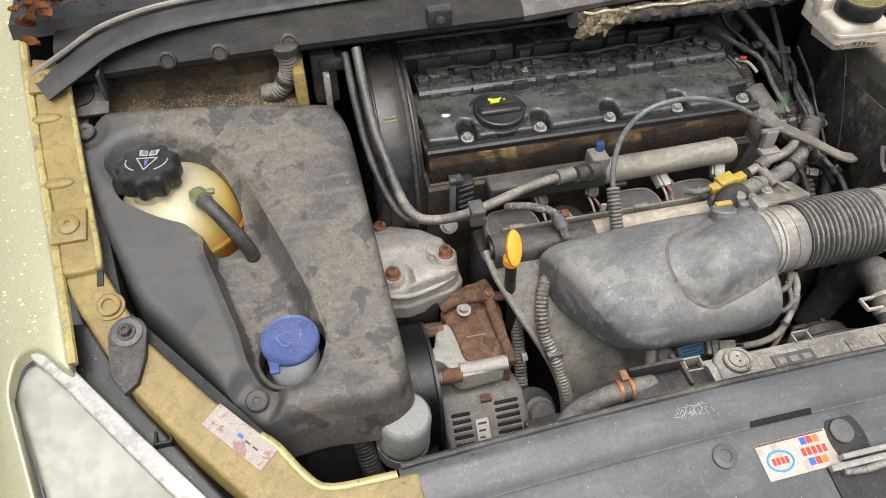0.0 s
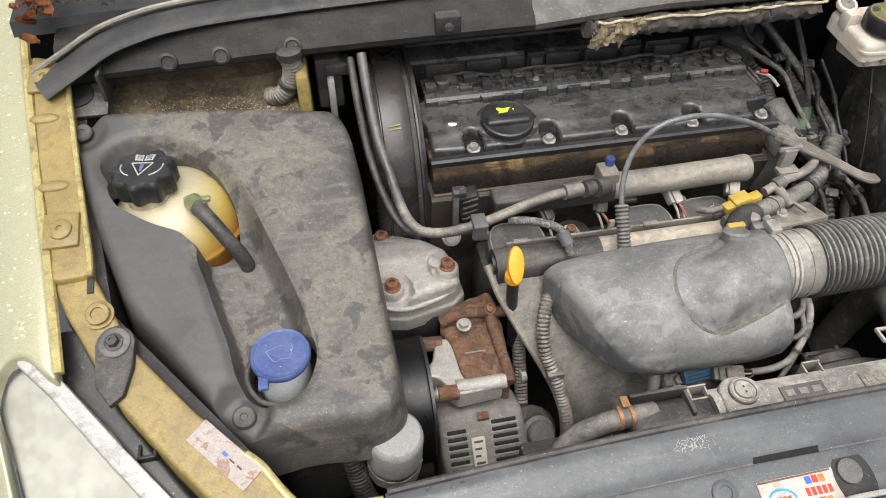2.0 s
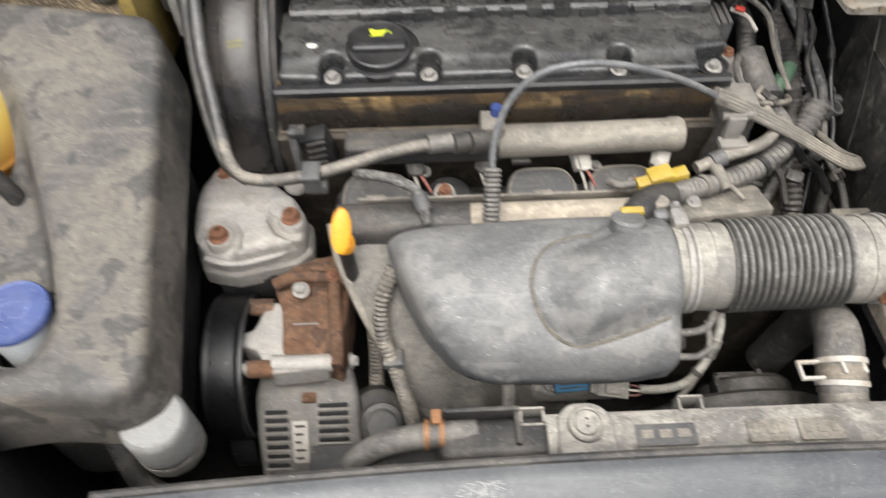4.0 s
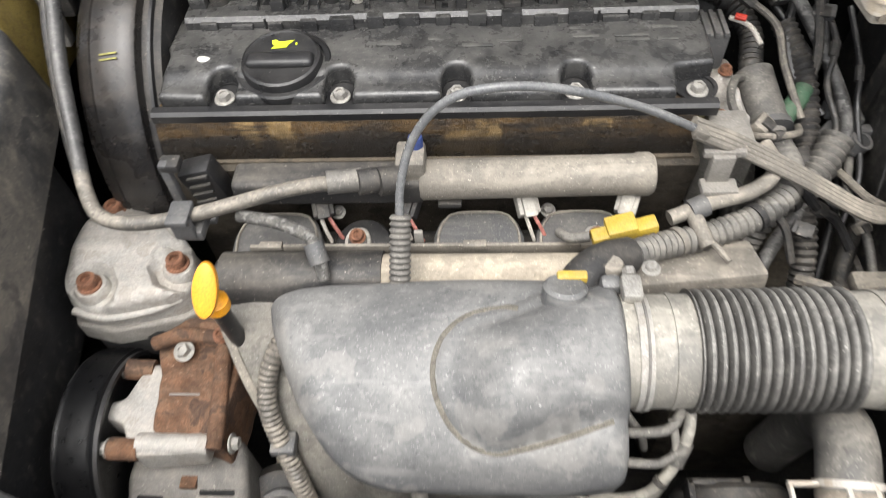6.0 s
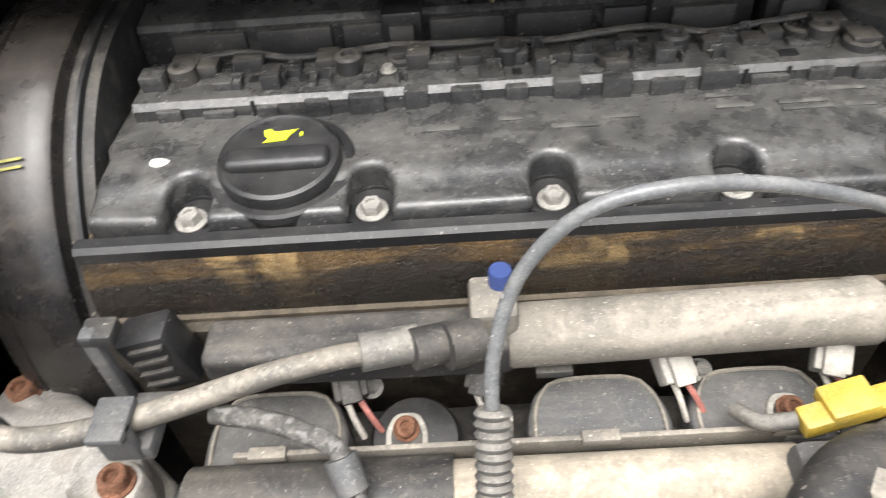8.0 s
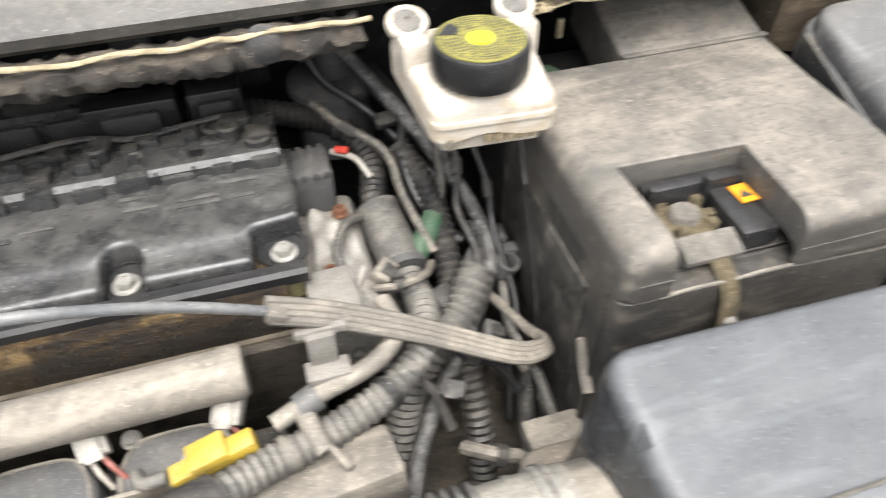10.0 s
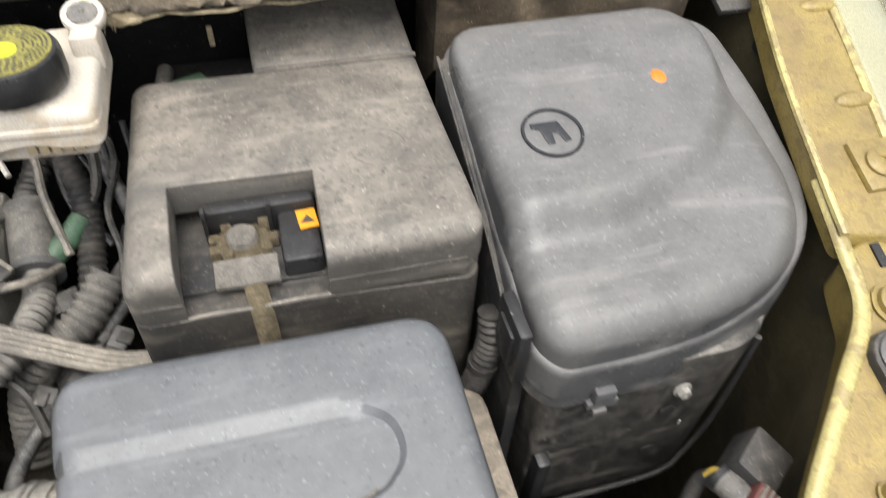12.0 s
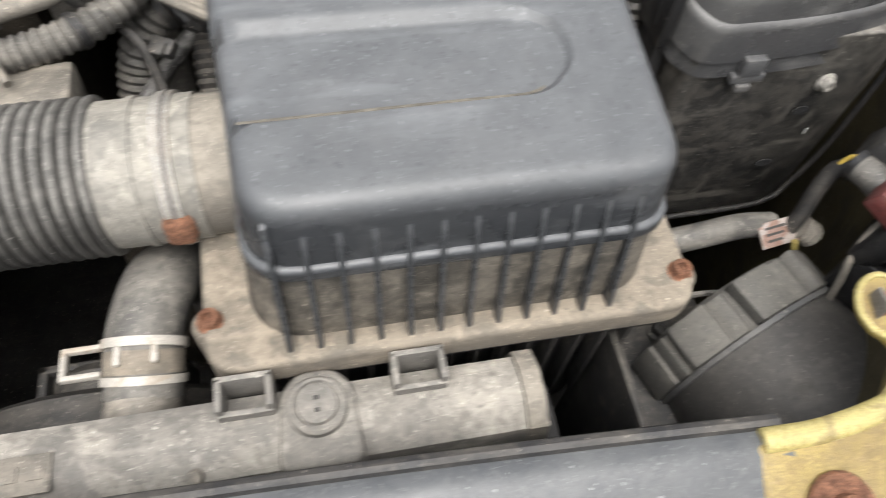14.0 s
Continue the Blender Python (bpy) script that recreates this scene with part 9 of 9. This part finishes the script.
for i in range(70):
    sx, sy = -0.166 + g.gauss(0, 0.009), 0.4275 + g.uniform(-0.005, 0.005)
    q = Matrix.Translation((sx, sy + bow(sx)[0], float(np.interp(sy, [0.423, 0.431], [0.8425, 0.8458])) + 0.0003)) @ Matrix.Rotation(radians(22), 4, "X") @ Matrix.Rotation(1.0 + g.gauss(0, 1.1), 4, "Z")
    l_ = g.uniform(0.0006, 0.0030)
    part("scratch", moved(box(-l_, l_, -0.00016, 0.00016, 0, 0.0002, 0), q), PALE_PRINT, slam)
latch = thing("bonnet_latch", "steel bonnet latch in a dark opening", "latch", (0.0, 0.365, 0.81))
# dark disc and plate laid on the panel, painting the opening's shade
part("opening", lathe([(0.03, -0.002), (0.03, 0.0012), (0, 0.0012)], on_slam(-0.027, 0.378), 30, flat=(0.62, 0.9)), DARK_METAL, latch, "dark oval opening")
part("opening", moved(box(-0.035, 0.045, -0.03, 0.012, -0.003, 0.0014, 0.001), on_slam(-0.025, 0.345)), DARK_METAL, latch)
part("rubber_pad", lathe([(0.011, 0), (0.011, 0.005), (0, 0.006)], on_slam(-0.031, 0.384), 18), GREY_PLASTIC, latch)
part("catch", joined(moved(box(-0.03, 0.04, -0.003, 0.003, 0.002, 0.008, 0.001), on_slam(-0.030, 0.355)), moved(box(-0.02, 0.04, -0.0025, 0.0025, 0.002, 0.01, 0.001), on_slam(-0.026, 0.362))), STEEL, latch, "greasy steel catch")
part("spring", tube([on_slam(-0.050, 0.35) @ Vector((0, 0, 0.006)), on_slam(-0.030, 0.348) @ Vector((0, 0, 0.008)), on_slam(0.000, 0.35) @ Vector((0, 0, 0.006))], 0.003, 10, pitch=0.003, amp=0.2), STEEL, latch)

# right front corner: rail eye, lamp back, wiring
eye_ = [(0.546, 0.497), (0.530, 0.481), (0.517, 0.4785), (0.502, 0.4845), (0.492, 0.4805), (0.4885, 0.471), (0.4925, 0.4615), (0.500, 0.456), (0.5015, 0.447), (0.494, 0.4375), (0.485, 0.431), (0.505, 0.432), (0.53, 0.46)]
part("rail_eye", shell(rounded(eye_, 0.005, 4), lambda P: 0.9082 + 0.33 * (P[:, 1] - 0.61), 0.0015, 0.004, 0.006), YELLOW_PAINT, right_rail, "gold lug with a captive nut")
part("eye_edge", tube([(x, y, 0.9075 + 0.33 * (y - 0.61)) for x, y in eye_[:11]], 0.0017, 8, 0.003), YELLOW_CLEAN, right_rail, "bright gold rim")
part("captive_nut", box(0.496, 0.508, 0.466, 0.475, 0.855, 0.869, 0.001), RUST_BOLT, right_rail, "rusty captive nut")
part("nut_cage", joined(box(0.4945, 0.496, 0.465, 0.476, 0.858, 0.872, 0.0004), box(0.508, 0.5095, 0.465, 0.476, 0.858, 0.871, 0.0004)), BLUED_STEEL, right_rail)
part("rust_bolt_head", lathe([(0.016, 0), (0.015, 0.002), (0.007, 0.003), (0.0065, 0.008), (0, 0.008)], Matrix.Translation((0.452, 0.392, 0.8395)) @ aim((0, -0.3, 1)), 16), RUST_BOLT, right_rail, "rusty bolt head")
bolt(right_rail, (0.61, 0.522, 0.8815), BOLT_GOLD, (0, -0.31, 0.95), 0.7)
LAMP_SHELL = mat("dusty_lamp_shell", (0.045, 0.043, 0.041), 0.5, var=0.2, scale=16, dust=0.7, dust_col=(0.115, 0.105, 0.092), bump=0.08, even=0.5)
LAMP_CAP = mat("dusty_lamp_cap", (0.085, 0.083, 0.077), 0.55, var=0.2, scale=20, dust=0.8, dust_col=(0.175, 0.163, 0.14), bump=0.1, even=0.5)
lback = thing("headlamp", "grey dusty headlamp housing seen from behind", "headlamp", (0.51, 0.48, 0.78))
LB = Matrix.Translation((0.506, 0.503, 0.732)) @ aim((-0.34, 0.94, 0.02)) @ Matrix.Rotation(0.15, 4, "Z")
part("housing", lathe([(0.0, -0.16), (0.06, -0.15), (0.074, -0.10), (0.070, -0.05), (0.0635, -0.012), (0.062, 0.0)], LB, 48), LAMP_SHELL, lback, "dark grey lamp housing")
part("seam_ring", lathe([(0.0620, -0.001), (0.0645, -0.0005), (0.0645, 0.0025), (0.060, 0.003)], LB, 48), GREY_PLASTIC, lback)
part("cap", lathe([(0.060, 0.002), (0.059, 0.028), (0.055, 0.033), (0.035, 0.036), (0, 0.037)], LB, 48), LAMP_CAP, lback, "grey dusty rear cap")
for i in range(9):
    part("cap_grip", moved(joined(box(-0.010, 0.0035, -0.0205, 0.006, 0.003, 0.031, 0.002), box(-0.010, 0.0005, 0.005, 0.017, 0.003, 0.030, 0.0015)), LB @ Matrix.Rotation(i * math.tau / 9, 4, "Z") @ Matrix.Translation((0.062, 0, 0.0))), LAMP_CAP, lback)
part("rust_mark", moved(box(-0.004, 0.004, -0.002, 0.002, 0, 0.001, 0), Matrix.Translation((0.497, 0.520, 0.7955)) @ Matrix.Rotation(0.1, 4, "X")), RUST, lback)
part("side_shell", moved(box(-0.015, 0.05, -0.02, 0.016, -0.06, 0.012, 0.006), Matrix.Translation((0.560, 0.515, 0.805)) @ Matrix.Rotation(0.5, 4, "Z")), BLACK_PLASTIC, lback)
part("shell_edge", tube([(0.536, 0.505, 0.775), (0.539, 0.514, 0.800), (0.541, 0.520, 0.812), (0.556, 0.532, 0.822), (0.575, 0.540, 0.828)], 0.0022, 8, 0.006), TAN_GREY, lback)
rc = thing("lamp_connector", "faded red and black lamp connector", "connector", (0.562, 0.545, 0.84))
RM = Matrix.Translation((0.5605, 0.536, 0.846)) @ Matrix.Rotation(radians(35), 4, "Z") @ Matrix.Rotation(radians(20), 4, "X")
part("red_body", moved(box(-0.0155, 0.0155, -0.0115, 0.0115, -0.010, 0.004, 0.0015), RM), RED_PLASTIC, rc)
for i in range(5):
    part("rib", moved(box(-0.0145, 0.0145, -0.0098 + i * 0.0042, -0.0075 + i * 0.0042, 0.0035, 0.0055, 0.0006), RM), TAN_GREY, rc)
part("boot", tube([(0.560, 0.548, 0.838), (0.556, 0.557, 0.839), (0.553, 0.565, 0.838)], 0.0088, 16, 0.004), GREY_RUBBER, rc)
part("boot_ring", tube([(0.554, 0.563, 0.8385), (0.5525, 0.567, 0.838)], 0.0096, 16, 0.002), BLACK_PLASTIC, rc)
part("yellow_wire", tube([(0.5545, 0.5665, 0.842), (0.551, 0.570, 0.840), (0.547, 0.570, 0.834)], 0.0018, 8, 0.003), YELLOW_PLASTIC, rc, "bare yellow wire")
part("lead", tube([(0.553, 0.566, 0.836), (0.548, 0.571, 0.828), (0.543, 0.568, 0.812), (0.540, 0.563, 0.797), (0.536, 0.560, 0.784)], 0.0052, 12, 0.005), BLACK_RUBBER, rc)
part("black_shell", moved(box(-0.026, 0.012, -0.024, -0.009, -0.035, -0.002, 0.005), RM), BLACK_PLASTIC, rc)
part("grey_block", moved(box(0.014, 0.046, 0.000, 0.028, -0.024, 0.002, 0.003), RM), BLACK_DUSTY, rc)
lh = thing("lamp_harness", "taped dusty lamp harness with a white label", "wiring", (0.48, 0.56, 0.785))
part("harness", tube([(0.43, 0.56, 0.775), (0.45, 0.561, 0.783), (0.479, 0.562, 0.787), (0.505, 0.565, 0.786), (0.528, 0.567, 0.780)], 0.0082, 14, 0.006), GREY_RUBBER, lh)
lab = part("label_flag", moved(box(-0.013, 0.013, -0.008, 0.008, -0.001, 0.001, 0.0004), Matrix.Translation((0.526, 0.557, 0.786)) @ Matrix.Rotation(0.15, 4, "Z") @ Matrix.Rotation(radians(30), 4, "X")), PAPER, lh, "white cable label")
for i in range(3):
    part("text_bar", moved(box(-0.009, 0.006 - 0.002 * i, -0.0008, 0.0008, 0.0008, 0.0013, 0), Matrix.Translation((0.526, 0.557, 0.786)) @ Matrix.Rotation(0.15, 4, "Z") @ Matrix.Rotation(radians(30), 4, "X") @ Matrix.Translation((0, 0.004 - 0.004 * i, 0))), DARK_PRINT, lab)
part("sleeve", tube([(0.541, 0.560, 0.786), (0.552, 0.556, 0.779)], 0.0082, 14, pitch=0.004, amp=0.08), TAN_GREY, lh)
part("thin_wire", tube([(0.43, 0.53, 0.745), (0.47, 0.535, 0.76), (0.51, 0.53, 0.757), (0.53, 0.52, 0.745)], 0.002, 6, 0.006), GREY_RUBBER, lh)
part("drop_wire", tube([(0.535, 0.55, 0.785), (0.538, 0.54, 0.765), (0.53, 0.53, 0.75)], 0.0022, 6, 0.006), mat("ochre_wire", (0.3, 0.24, 0.08), 0.5), lh)
sup = thing("front_support", "dusty black support panel with slotted holes", "panel", (0.45, 0.5, 0.7))
part("panel", moved(box(-0.035, 0.04, -0.06, 0.06, -0.003, 0.003, 0.002), Matrix.Translation((0.455, 0.515, 0.715))), BLACK_DUSTY, sup)
part("upright", box(0.404, 0.409, 0.44, 0.52, 0.60, 0.775, 0.002), BLACK_DUSTY, sup, "rust-specked upright")
# dark chip on the upright, painted as a shaded hole
part("hole", box(0.404, 0.4045, 0.455, 0.463, 0.70, 0.72, 0), DARK_METAL, sup)
bolt(sup, (0.46, 0.53, 0.719), BOLT_BLACK, (0, 0, 1), 1.0)
conduit("ecu_conduit", "grey corrugated conduit beside the fuse box", [(0.4425, 0.676, 0.890), (0.4415, 0.670, 0.872), (0.437, 0.668, 0.845), (0.430, 0.672, 0.80)], 0.0085, 0.0052, 0.09, BLACK_RUBBER)

# leaves and twigs caught at the windscreen's corner
def leaf(at, size, turn, tip, seed):
    ob = thing("dead_leaf", "curled brown dead leaf", "leaf", at, "dead leaves")
    g_ = random.Random(seed)
    b = bmesh.new()
    rows = []
    for i in range(7):
        t = i / 6
        w = size * 0.42 * math.sin(math.pi * min(1, t * 0.92 + 0.06)) * g_.uniform(0.75, 1.15)
        rows.append([b.verts.new((k * w, (t - 0.5) * size, 0.25 * size * (abs(k) ** 1.5) + g_.uniform(-0.06, 0.06) * size + 0.2 * size * (t - 0.5) ** 2)) for k in (-1, -0.5, 0, 0.5, 1)])
    for a, c in zip(rows, rows[1:]):
        for i in range(4):
            b.faces.new((a[i], a[i + 1], c[i + 1], c[i]))
    up = bmesh.ops.solidify(b, geom=list(b.faces), thickness=0.0004)
    part("blade", moved(b, Matrix.Translation(at) @ Matrix.Rotation(turn, 4, "Z") @ Matrix.Rotation(tip, 4, "X")), LEAF_BROWN, ob)


g = random.Random(31)
for i, (x, y, z) in enumerate(((-0.745, 0.925, 1.052), (-0.728, 0.908, 1.048), (-0.733, 0.890, 1.032), (-0.718, 0.918, 1.05), (-0.74, 0.955, 1.052), (-0.70, 0.93, 1.056), (-0.725, 0.94, 1.054), (-0.735, 0.905, 1.045), (-0.71, 0.945, 1.056))):
    leaf((x, y, z), g.uniform(0.016, 0.03), g.uniform(0, 6), g.uniform(-0.6, 0.6), i)
tw = thing("twigs", "dry dark twigs and debris on the scuttle", "debris", (-0.7, 0.93, 1.05), kind="stuff")
b = None
for i in range(26):
    x, y = g.uniform(-0.74, -0.64), g.uniform(0.915, 0.965)
    a, l = g.uniform(0, 6.3), g.uniform(0.008, 0.03)
    t_ = tube([(x, y, 1.052), (x + l * 0.5 * math.cos(a), y + l * 0.5 * math.sin(a), 1.056), (x + l * math.cos(a + 0.4), y + l * math.sin(a + 0.4), 1.053)], 0.0009, 5, 0.005)
    b = t_ if b is None else joined(b, t_)
part("twig", b, TWIG, tw)
